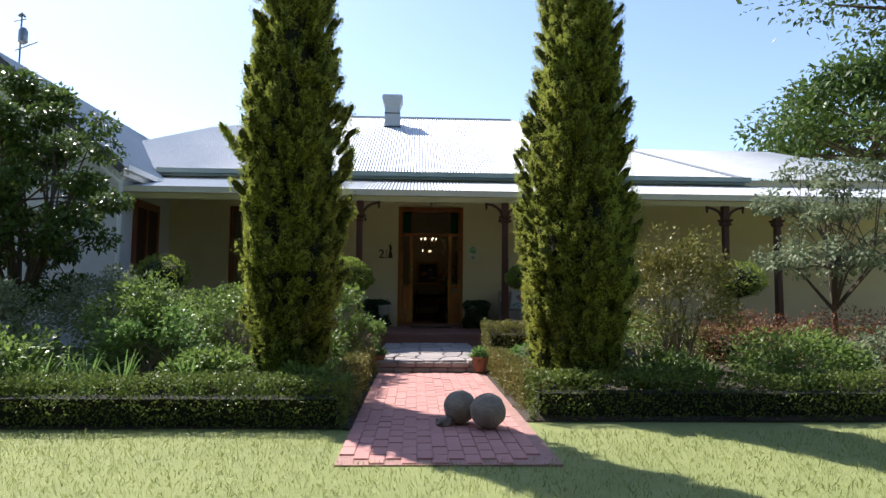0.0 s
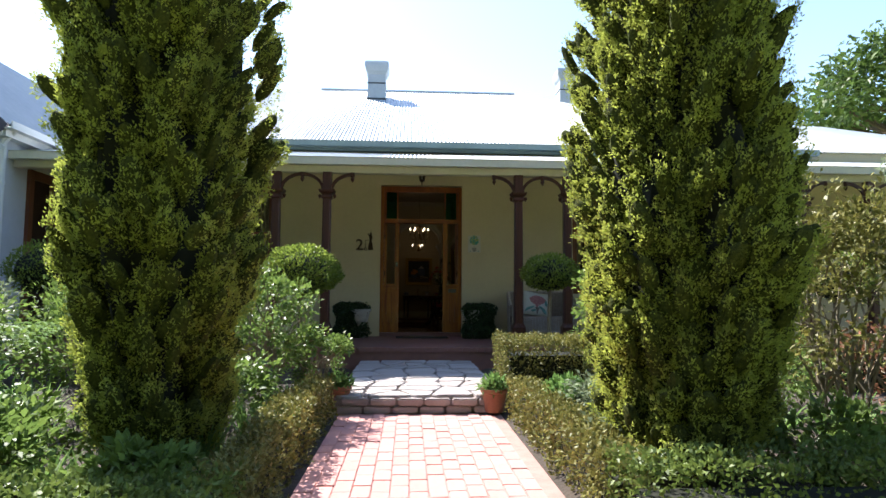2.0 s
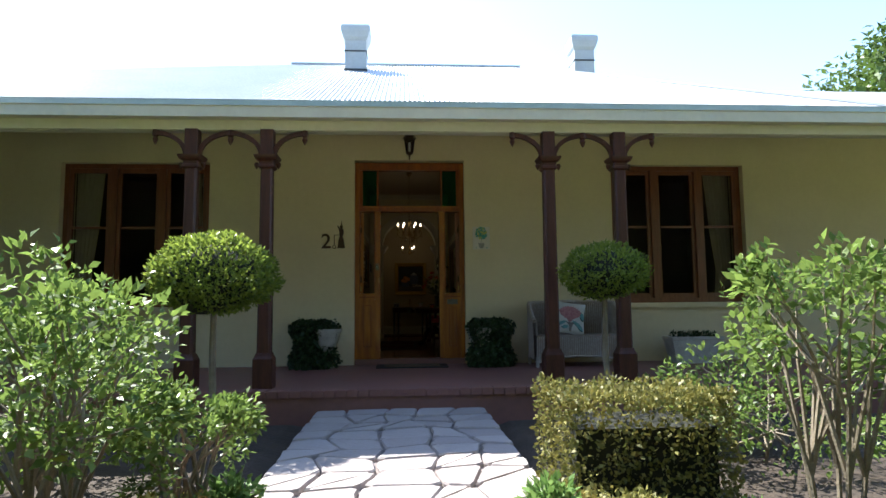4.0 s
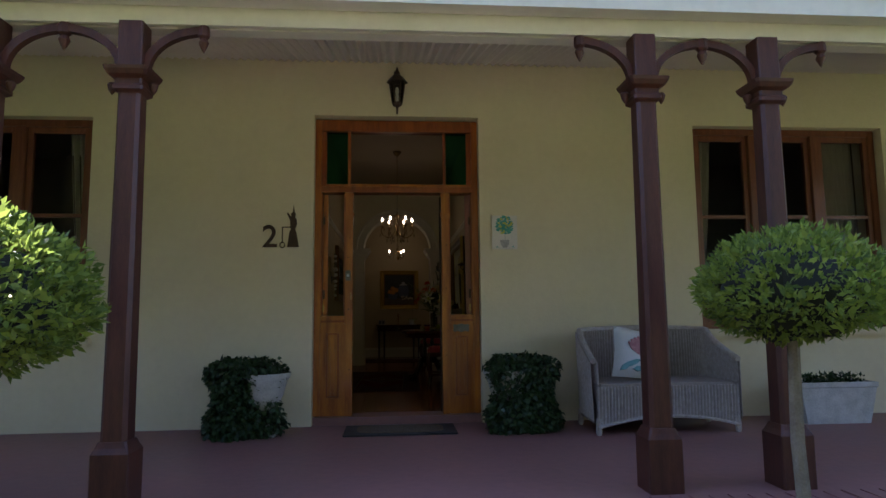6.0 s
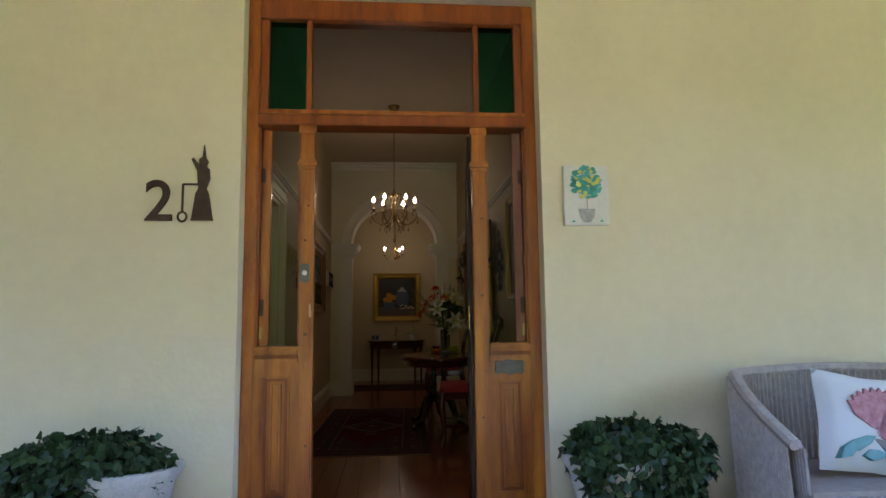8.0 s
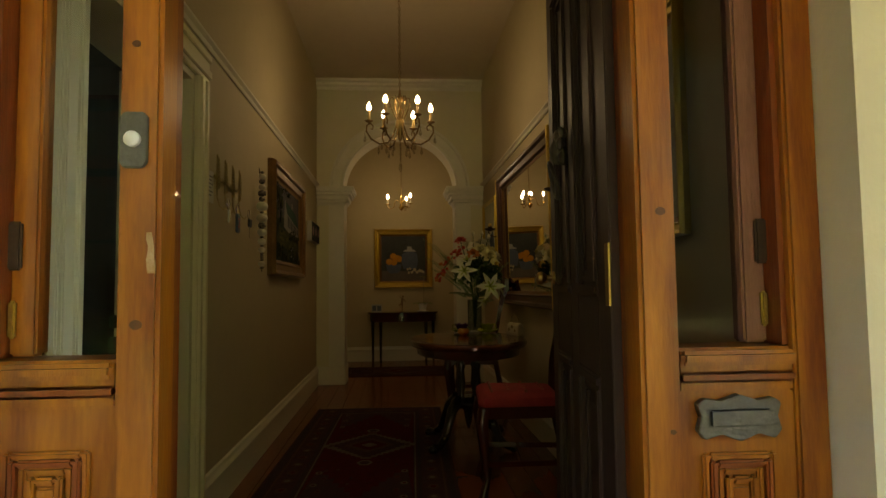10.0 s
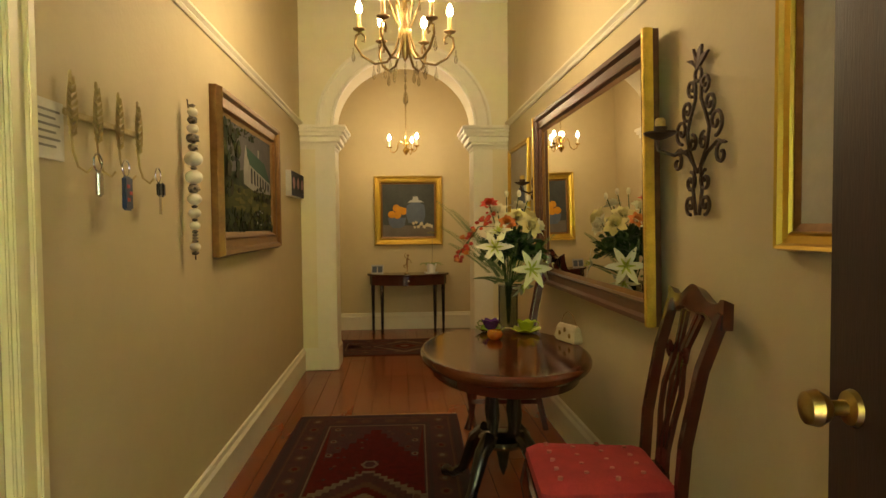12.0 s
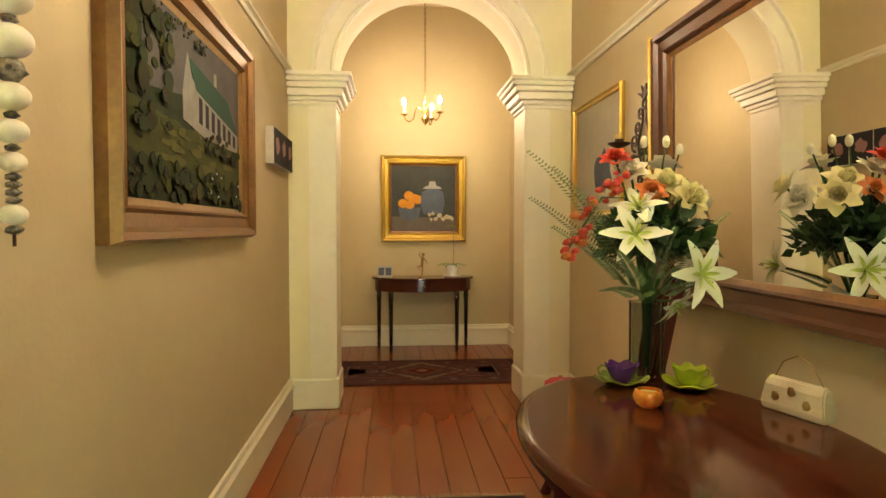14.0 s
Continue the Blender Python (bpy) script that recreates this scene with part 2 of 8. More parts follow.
def wall_with_holes(g, x0, x1, z0, z1, y0, y1, holes):
    """Wall along x; holes (x0, x1, z0, z1)."""
    x = x0
    for a, b, c, d in sorted(holes):
        g.box(x, a, y0, y1, z0, z1)
        if c > z0:
            g.box(a, b, y0, y1, z0, c)
        if d < z1:
            g.box(a, b, y0, y1, d, z1)
        x = b
    g.box(x, x1, y0, y1, z0, z1)
    return g


WIN_Z = (1.20, 3.26)
WINDOWS = [(-4.92, -2.86), (3.0, 5.04)]
g = wall_with_holes(G(), -6.4, 13.0, 0.1, 4.1, 0.0, WALL_T,
                    [(-0.8, 0.8, 0.1, 3.31)] + [(a, b, *WIN_Z) for a, b in WINDOWS])
structure(g.make("wall_front", PLASTER), "cream plastered front wall of the house", "wall")

# house shell behind
g = G().box(12.7, 13.0, WALL_T, 11, 0.1, 4.1).box(-6.4, 13.0, 11, 11.3, 0.1, 4.1).box(-11.5, -11.2, -2.6, 11, 0.1, 3.9)
structure(g.make("wall_rear", PLASTER), "plain cream outer walls of the house", "wall")
g = wall_with_holes(G(), -11.5, -6.32, 0.0, 3.6, -2.6, -2.3, [(-9.7, -8.7, 1.2, 2.9)])
g.box(-6.62, -6.32, -2.3, 0.0, 0.0, 3.6)
g.prism([(-11.5, 3.6), (-6.32, 3.6), (-6.5, 3.75), (-8.91, 5.86), (-11.3, 3.75)], -2.6, -2.3)
structure(g.make("wall_wing", WINGWALL), "pale grey plastered gable wall of the side wing", "wall")
# flat panel; the unlit room behind is only its dark colour
structure(G().box(-9.7, -8.7, -2.48, -2.42, 1.2, 2.9).make("window_wing", DARKROOM), "side wing window as a flat panel in shade colour", "window")

# hall
g = G()
DY0, DY1, DZ = 0.76, 1.75, 2.45
g.box(XL - 0.25, XL, WALL_T, DY0, FLOOR - 0.1, CEILZ)
g.box(XL - 0.25, XL, DY1, 8.5, FLOOR - 0.1, CEILZ)
g.box(XL - 0.25, XL, DY0, DY1, DZ, CEILZ)
structure(g.make("wall_hall_west", PLASTER_IN), "tan painted hall wall with a doorway", "wall")
structure(G().box(XR, XR + 0.25, WALL_T, 8.5, FLOOR - 0.1, CEILZ).make("wall_hall_east", PLASTER_IN), "tan painted hall wall", "wall")
structure(G().box(XL, XR, 8.16, 8.4, FLOOR - 0.1, CEILZ).make("wall_hall_end", PLASTER_IN), "tan end wall behind the arch", "wall")
structure(G().box(XL - 0.25, XR + 0.25, WALL_T, 8.4, CEILZ, CEILZ + 0.12).make("ceiling_hall", CEIL), "plain cream hall ceiling", "ceiling")
structure(G().box(XL - 0.2, XR + 0.2, 0.12, 8.3, FLOOR - 0.16, FLOOR - 0.022).make("floor_hall", MORTAR), "dark sub-floor under the hall boards", "floor")
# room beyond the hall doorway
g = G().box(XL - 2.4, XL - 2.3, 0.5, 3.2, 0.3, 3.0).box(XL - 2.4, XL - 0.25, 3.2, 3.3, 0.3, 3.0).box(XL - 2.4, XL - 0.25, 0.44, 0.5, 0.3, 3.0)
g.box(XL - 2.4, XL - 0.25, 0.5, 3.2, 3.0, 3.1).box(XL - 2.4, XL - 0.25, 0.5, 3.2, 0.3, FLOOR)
structure(g.make("wall_side_room", DARKROOM), "room beside the hall, dimness in its wall colour", "wall")
# rooms behind the front windows, dimness put into the wall colour
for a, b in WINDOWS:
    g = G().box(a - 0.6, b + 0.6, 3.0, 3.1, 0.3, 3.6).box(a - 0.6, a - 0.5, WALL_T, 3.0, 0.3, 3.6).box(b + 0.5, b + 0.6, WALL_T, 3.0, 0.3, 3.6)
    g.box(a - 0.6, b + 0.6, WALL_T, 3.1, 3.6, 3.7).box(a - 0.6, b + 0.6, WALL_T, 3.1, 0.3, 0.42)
    structure(g.make("wall_front_room", DARKROOM), "front room behind the window, dimness in its wall colour", "wall")

# arch across the hall
AX, AR, SPRING = 0.035, 0.635, 2.63
AY0, AY1 = 5.98, 6.32
poly = [(XL, SPRING)]
poly += [(AX - AR, SPRING)] + [(AX - AR * math.cos(math.pi * i / 28), SPRING + AR * 0.96 * math.sin(math.pi * i / 28)) for i in range(1, 28)]
poly += [(AX + AR, SPRING), (XR, SPRING), (XR, CEILZ), (XL, CEILZ)]
g = G()
arc = [(AX - AR * math.cos(math.pi * i / 28), SPRING + AR * 0.96 * math.sin(math.pi * i / 28)) for i in range(29)]
top = [(XL + (XR - XL) * i / 28, CEILZ) for i in range(29)]
for y in (AY0, AY1):
    k = len(g.v)
    g.v += [(x, y, z) for x, z in arc] + [(x, y, z) for x, z in top]
    g.f += [(k + i, k + i + 1, k + 30 + i, k + 29 + i) for i in range(28)]
    g.f += [(k, k + 29, len(g.v)), (k + 28, k + 57, len(g.v) + 1)]
    g.v += [(XL, y, SPRING), (XR, y, SPRING)]
n = 60
g.f += [(i, i + 1, n + i + 1, n + i) for i in range(28)]
structure(g.make("wall_arch", ARCHWALL, smooth=True), "pale yellow arch wall across the hall", "wall")
g = G().box(XL, AX - AR, AY0, AY1, FLOOR - 0.02, SPRING).box(AX + AR, XR, AY0, AY1, FLOOR - 0.02, SPRING)
structure(g.make("wall_arch_piers", ARCHWALL), "pale cream piers of the arch", "wall")

# veranda and ground
structure(G().box(-6.32, 13.0, -2.66, 0.12, 0.0, VER).make("floor_veranda", VERFLOOR), "worn red polished veranda floor", "floor")
structure(G().box(-0.79, 0.79, 0.03, 0.30, VER, FLOOR).make("door_sill", VERFLOOR), "red painted door step", "step")
structure(G().box(-0.95, 0.72, -5.93, -2.66, -0.05, SLAB - 0.03).make("stone_landing", JOINT), "low landing of crazy paving", "step")
# ground, one sheet to the horizon
gx = [-400, -60, -25] + [-12 + i * 0.5 for i in range(49)] + [25, 60, 400]
gy = [-400, -60, -30] + [-18 + i * 0.5 for i in range(33)] + [4, 15, 60, 400]
g = G()
for y in gy:
    for x in gx:
        inner = -16 < y < -6 and -10 < x < 10
        g.v.append((x, y, -0.02 + (0.012 * noise.noise((x * 0.7, y * 0.7, 0)) if inner else 0)))
nx = len(gx)
g.f = [(j * nx + i, j * nx + i + 1, (j + 1) * nx + i + 1, (j + 1) * nx + i) for j in range(len(gy) - 1) for i in range(nx - 1)]
structure(g.make("ground", LAWN), "sunlit lawn with patchy turf", "lawn")


def bed(name, x0, x1, y0, y1):
    gg = G()
    nx2, ny2 = int((x1 - x0) / 0.25), int((y1 - y0) / 0.25)
    for j in range(ny2 + 1):
        for i in range(nx2 + 1):
            x, y = x0 + (x1 - x0) * i / nx2, y0 + (y1 - y0) * j / ny2
            e = min(1, min(i, nx2 - i, j, ny2 - j) / 1.0)
            gg.v.append((x, y, -0.01 + e * (0.1 + 0.04 * noise.noise((x * 1.7, y * 1.7, 3)))))
    gg.f = [(j * (nx2 + 1) + i, j * (nx2 + 1) + i + 1, (j + 1) * (nx2 + 1) + i + 1, (j + 1) * (nx2 + 1) + i) for j in range(ny2) for i in range(nx2)]
    return structure(gg.make(name, SOIL), "dark soil of the garden bed", "flower bed")


# added screen out of view: cuts low sky light, darkens reflections in panes
structure(G().box(-26, 26, -24.5, -24, -0.1, 17).box(-26.5, -26, -24.5, 14, -0.1, 8).box(30, 30.5, -24.5, 14, -0.1, 5).make("wall_garden", mat("dark_green_screen", (0.022, 0.03, 0.012), (0.010, 0.015, 0.006), 3, 0.95, bump=0.8, bscale=12)), "added unseen dark green screen against sky light and reflections", "boundary")

bed("bed_west", -9.5, -0.895, -9.7, -2.7)
bed("bed_east", 0.655, 9.5, -9.4, -2.7)


# roofs: corrugated sheets
def corrugated(name, e0, e1, t0, t1, material, wave=0.076, depth=0.012, per=6, thick=None):
    """Sheet between the eaves line e0-e1 and the top line t0-t1, ribs running up the slope."""
    e0, e1, t0, t1 = (Vector(p) for p in (e0, e1, t0, t1))
    nn = max(6, int((e1 - e0).length / wave * per))
    up = (e1 - e0).cross(t0 - e0).normalized()
    if up.z < 0:
        up = -up
    gg = G()
    for i in range(nn + 1):
        f = i / nn
        o = up * depth * math.cos(2 * math.pi * i / per)
        a = e0.lerp(e1, f)
        gg.v += [tuple(a + o), tuple(t0.lerp(t1, f) + o)]
    gg.f = [(2 * i, 2 * i + 2, 2 * i + 3, 2 * i + 1) for i in range(nn)]
    return gg.make(name, material, smooth=True)


EAVE_Z, RIDGE_Y, RIDGE_Z = 4.11, 6.92, 7.50
EY = -0.12
RIDGE_X0, RIDGE_X1 = -3.0, 3.05


def front_at(x, ztop):
    return Vector((x, EY + (ztop - EAVE_Z) * (RIDGE_Y - EY) / (RIDGE_Z - EAVE_Z), ztop))


roof = thing("main_roof", pose(0, 0, 0), "white corrugated steel hipped roof over the house", "roof", kind="structure")


def roof_part(ob):
    ob.parent = roof
    return ob


def trapezoid(name, x0, x1, tx0, tx1, material=ROOF):
    """Front slope with ribs running straight up, cut by the hips."""
    gg = G()
    per, wave = 6, 0.076
    nn = int((x1 - x0) / wave * per)
    for i in range(nn + 1):
        x = x0 + (x1 - x0) * i / nn
        f = float(np.interp(x, (-8.9, -8.1, -7.0, tx0, tx1, x1), (0.2, 0.44, 0.70, 1.0, 1.0, 0.0)))
        o = 0.013 * math.cos(2 * math.pi * i / per)
        z = EAVE_Z + f * (RIDGE_Z - EAVE_Z)
        p = front_at(x, z)
        gg.v += [(x, EY, EAVE_Z + o), (p.x, p.y, p.z + o)]
    gg.f = [(2 * i, 2 * i + 2, 2 * i + 3, 2 * i + 1) for i in range(nn)]
    return roof_part(gg.make(name, material, smooth=True))


trapezoid("front_slope", -8.9, 7.8, RIDGE_X0, RIDGE_X1)
roof_part(corrugated("east_slope", (7.8, EY, EAVE_Z), (7.8, 13.6, EAVE_Z), (RIDGE_X1, RIDGE_Y, RIDGE_Z), (RIDGE_X1, RIDGE_Y + 0.05, RIDGE_Z), ROOF, per=3))
roof_part(G().add([(-8.9, 13.6, EAVE_Z), (7.8, 13.6, EAVE_Z), (RIDGE_X1, RIDGE_Y, RIDGE_Z), (RIDGE_X0, RIDGE_Y, RIDGE_Z)], [(0, 1, 2, 3)]).make("rear_slope", ROOF))
# ridge and hip caps
roof_part(G().tube([(RIDGE_X0, RIDGE_Y, RIDGE_Z + 0.01), (RIDGE_X1, RIDGE_Y, RIDGE_Z + 0.01)], 0.055, 8).make("ridge_cap", ROOF, smooth=True))
roof_part(G().tube([(RIDGE_X1, RIDGE_Y, RIDGE_Z + 0.01), (7.8, EY, EAVE_Z + 0.01)], 0.05, 8).make("hip_cap", ROOF, smooth=True))


def gutter(name, x0, x1, y, z, material, parent=None, w=0.12, h=0.11):
    prof = [(0, 0), (-w, 0), (-w, h - 0.01), (-w - 0.012, h), (-w + 0.01, h), (-w + 0.01, 0.012), (-0.01, 0.012), (-0.01, h), (0, h)]
    return G().prism([(y + a, z + b) for a, b in prof], x0, x1, "x").make(name, material, parent)


gutter("eaves_gutter", -6.6, 8.0, EY, EAVE_Z - 0.10, GUTTER, roof)
roof_part(G().box(-6.6, 7.9, EY + 0.01, 0.0, EAVE_Z - 0.16, EAVE_Z - 0.02).make("eaves_board", GUTTER))

# wing roof, gable to the garden
WR_X, WR_Z, WE_X, WE_Z = -8.91, 6.0, -6.16, 3.64
wing = thing("wing_roof", pose(0, 0, 0), "white corrugated gable roof of the side wing", "roof", kind="structure")
s = corrugated("east_slope", (WE_X, -2.85, WE_Z), (WE_X, 9, WE_Z), (WR_X, -2.85, WR_Z), (WR_X, 9, WR_Z), ROOF, per=4)
s.parent = wing
s = corrugated("west_slope", (2 * WR_X - WE_X, -2.85, WE_Z), (2 * WR_X - WE_X, 9, WE_Z), (WR_X, -2.85, WR_Z), (WR_X, 9, WR_Z), ROOF, per=3)
s.parent = wing
BARGE = mat("dark_bargeboard_paint", (0.12, 0.10, 0.13), (0.08, 0.07, 0.09), 4, 0.5)
for sgn in (1, -1):
    a, b = Vector((WR_X, -2.83, WR_Z - 0.10)), Vector((WR_X + sgn * (WE_X - WR_X), -2.83, WE_Z - 0.10))
    G().bar([a, b], 0.035, 0.15).make("bargeboard", BARGE, wing)
    g = G()
    for i in range(10):
        p = a.lerp(b, (i + 0.5) / 10) + Vector((0, 0.0, -0.16))
        g.tube([p + Vector((0.12 * (0.3 + 0.07 * k) * math.cos(k * 0.75), 0, 0.12 * (0.3 + 0.07 * k) * math.sin(k * 0.75))) for k in range(11)], 0.014, 5)
    g.bar([a - Vector((0, 0, 0.29)), b - Vector((0, 0, 0.29))], 0.03, 0.05)
    g.make("fretwork", WHITE, wing, "white scrolled fretwork under the gable")
g = G().prism([(WE_X + a, WE_Z - 0.1 + b) for a, b in [(0, 0), (0.12, 0), (0.12, 0.11), (0.1, 0.11), (0.1, 0.015), (0, 0.015)]], -2.85, 0.0, "y")
g.make("gutter", WHITE, wing)
G().box(WE_X - 0.16, WE_X, -2.8, 0, WE_Z - 0.2, WE_Z - 0.04).make("fascia", WHITE, wing)

# veranda roof
vroof = thing("veranda_roof", pose(0, 0, 0), "white corrugated lean-to roof over the veranda", "roof", kind="structure")
VY, VZ, VTOPZ = -2.36, 3.29, 3.93
s = corrugated("sheet", (-6.3, VY - 0.06, VZ), (13.3, VY - 0.06, VZ), (-6.3, 0.0, VTOPZ), (13.3, 0.0, VTOPZ), ROOF, per=6)
s.parent = vroof
s = corrugated("underside", (-6.3, VY + 0.02, VZ - 0.06), (13.3, VY + 0.02, VZ - 0.06), (-6.3, -0.004, VTOPZ - 0.075), (13.3, -0.004, VTOPZ - 0.075), ROOFUNDER, per=6)
s.parent = vroof
gutter("gutter", -6.3, 13.3, VY - 0.02, VZ - 0.12, FASCIA, vroof, 0.12, 0.12)
G().box(-6.3, 13.3, VY + 0.001, VY + 0.03, VZ - 0.22, VZ - 0.03).make("fascia", FASCIA, vroof)
G().box(-6.3, 13.0, VY + 0.06, VY + 0.16, VZ - 0.22, VZ - 0.08).make("beam", FASCIA, vroof)

# lower hipped roof at the east end
ext = thing("east_roof", pose(0, 0, 0), "white corrugated hipped roof at the east end", "roof", kind="structure")
s = corrugated("front_slope", (5.0, -0.1, 4.12), (13.2, -0.1, 4.12), (5.0, 3.4, 5.66), (10.6, 3.4, 5.66), ROOF, per=4)
s.parent = ext
s = corrugated("east_slope", (13.2, -0.1, 4.12), (13.2, 7.0, 4.12), (10.6, 3.4, 5.66), (10.6, 3.45, 5.66), ROOF, per=3)
s.parent = ext

# ---- front door ----
BRASS = mat("aged_brass", (0.45, 0.32, 0.12), (0.30, 0.20, 0.07), 12, 0.3, 1.0)
BRONZE = mat("dark_bronze", (0.09, 0.065, 0.04), (0.05, 0.035, 0.022), 12, 0.4, 0.8)
IRON = mat("dark_wrought_iron", (0.075, 0.042, 0.026), (0.04, 0.023, 0.016), 15, 0.5, 0.5, bump=0.1)
PEWTER = mat("grey_pewter", (0.16, 0.15, 0.14), (0.09, 0.085, 0.08), 15, 0.45, 0.7, bump=0.15)
GOLD = mat("gilt_frame", (0.62, 0.42, 0.09), (0.42, 0.27, 0.05), 8, 0.3, 0.85, bump=0.03, bscale=40, contrast=0.8)
GOLDWOOD = mat("bronze_gilt_wood", (0.25, 0.125, 0.036), (0.15, 0.07, 0.021), 6, 0.4, 0.4, bump=0.05)

frame_d = thing("door_frame", pose(0, 0, 0), "varnished orange pine door frame with sidelights and fanlight", "door frame", kind="structure")


# darker red-brown pine for head, transom, muntins and fanlight stops
PINEMID = mat("mid_red_brown_pine", (0.33, 0.085, 0.008), (0.15, 0.030, 0.004), 2.2, 0.36, bump=0.08, bscale=30, stretch=(7, 7, 0.9), coat=0.2, fine=0.25, contrast=0.34)


def pine(name, *b, bevel=0.006, label=""):
    wood = PINEMID if name in ("head", "transom", "muntin", "fanlight_stop") else PINE
    return G().box(*b).make(name, wood, frame_d, label, bevel=bevel)


Y0, Y1 = 0.105, 0.225
pine("jamb", -0.80, -0.735, Y0, Y1, FLOOR, 3.30)
pine("jamb", 0.735, 0.80, Y0, Y1, FLOOR, 3.30)
pine("head", -0.735, 0.735, Y0, Y1, 3.185, 3.30, label="red-brown frame head")
pine("transom", -0.735, 0.735, Y0 - 0.03, Y1, 2.565, 2.645)
pine("transom_moulding", -0.735, 0.735, Y0 - 0.045, Y0 - 0.03, 2.62, 2.645, bevel=0.004)
# darker copy of the pine: shade of the recesses put into its colour
PINESHADE = mat("shaded_red_pine", (0.30, 0.062, 0.006), (0.13, 0.022, 0.003), 2.2, 0.36, bump=0.08, bscale=30, stretch=(7, 7, 0.9), coat=0.2, fine=0.25, contrast=0.34)
PINEWORN = mat("worn_pink_sash_paint", (0.30, 0.13, 0.085), (0.15, 0.055, 0.032), 5, 0.5, bump=0.2, bscale=40, stretch=(6, 6, 0.8), contrast=0.5)
KNOTM = mat("dark_pine_knot", (0.13, 0.035, 0.006), (0.05, 0.014, 0.004), 40, 0.45)
FILLER = mat("pale_wood_filler", (0.52, 0.36, 0.20), (0.34, 0.17, 0.06), 30, 0.7, bump=0.3)
PY = Y0 - 0.012
for x0, x1, side in ((-0.503, -0.430, 1), (0.432, 0.506, -1)):
    for z0, z1, e in ((2.315, 2.335, 0.010), (2.335, 2.36, 0.017), (2.36, 2.375, 0.008), (2.52, 2.563, 0.010)):
        pine("post_cap", x0 - e, x1 + e, PY - e, PY - 0.0005, z0, z1, bevel=0.003)
    pine("post", x0, x1, PY, Y0 + 0.07, FLOOR, 2.565, bevel=0.008)
    ib = (x0, x1 - 0.008) if side > 0 else (x0 + 0.008, x1)
    G().box(*ib, Y0 + 0.07, Y1, FLOOR, 2.565).make("door_stop", PINESHADE, frame_d, "pine door rebate coloured as shaded", bevel=0.004)
for x, z, r in ((0.476, 1.627, 0.010), (0.470, 0.98, 0.008), (-0.468, 1.431, 0.011), (-0.475, 1.93, 0.008), (-0.46, 2.12, 0.007), (0.48, 2.05, 0.008), (-0.46, 0.86, 0.009), (0.487, 1.22, 0.006)):
    G().prism([(x + r * math.cos(k * 0.628) * (1 + 0.2 * math.sin(3.1 * k + x * 40)), z + 0.8 * r * math.sin(k * 0.628)) for k in range(10)], PY - 0.0007, PY + 0.004).make("knot", KNOTM, frame_d, "dark knot in the pine")
rf = random.Random(12)
G().prism([(-0.436 - 0.011 * rf.random() * (1 - abs(k - 6) / 7) - (0.013 if k < 7 else 0), 1.52 + 0.012 * (k if k < 7 else 13 - k)) for k in range(14)], PY - 0.0012, PY + 0.004).make("filler_patch", FILLER, frame_d, "pale filler in the worn door edge")
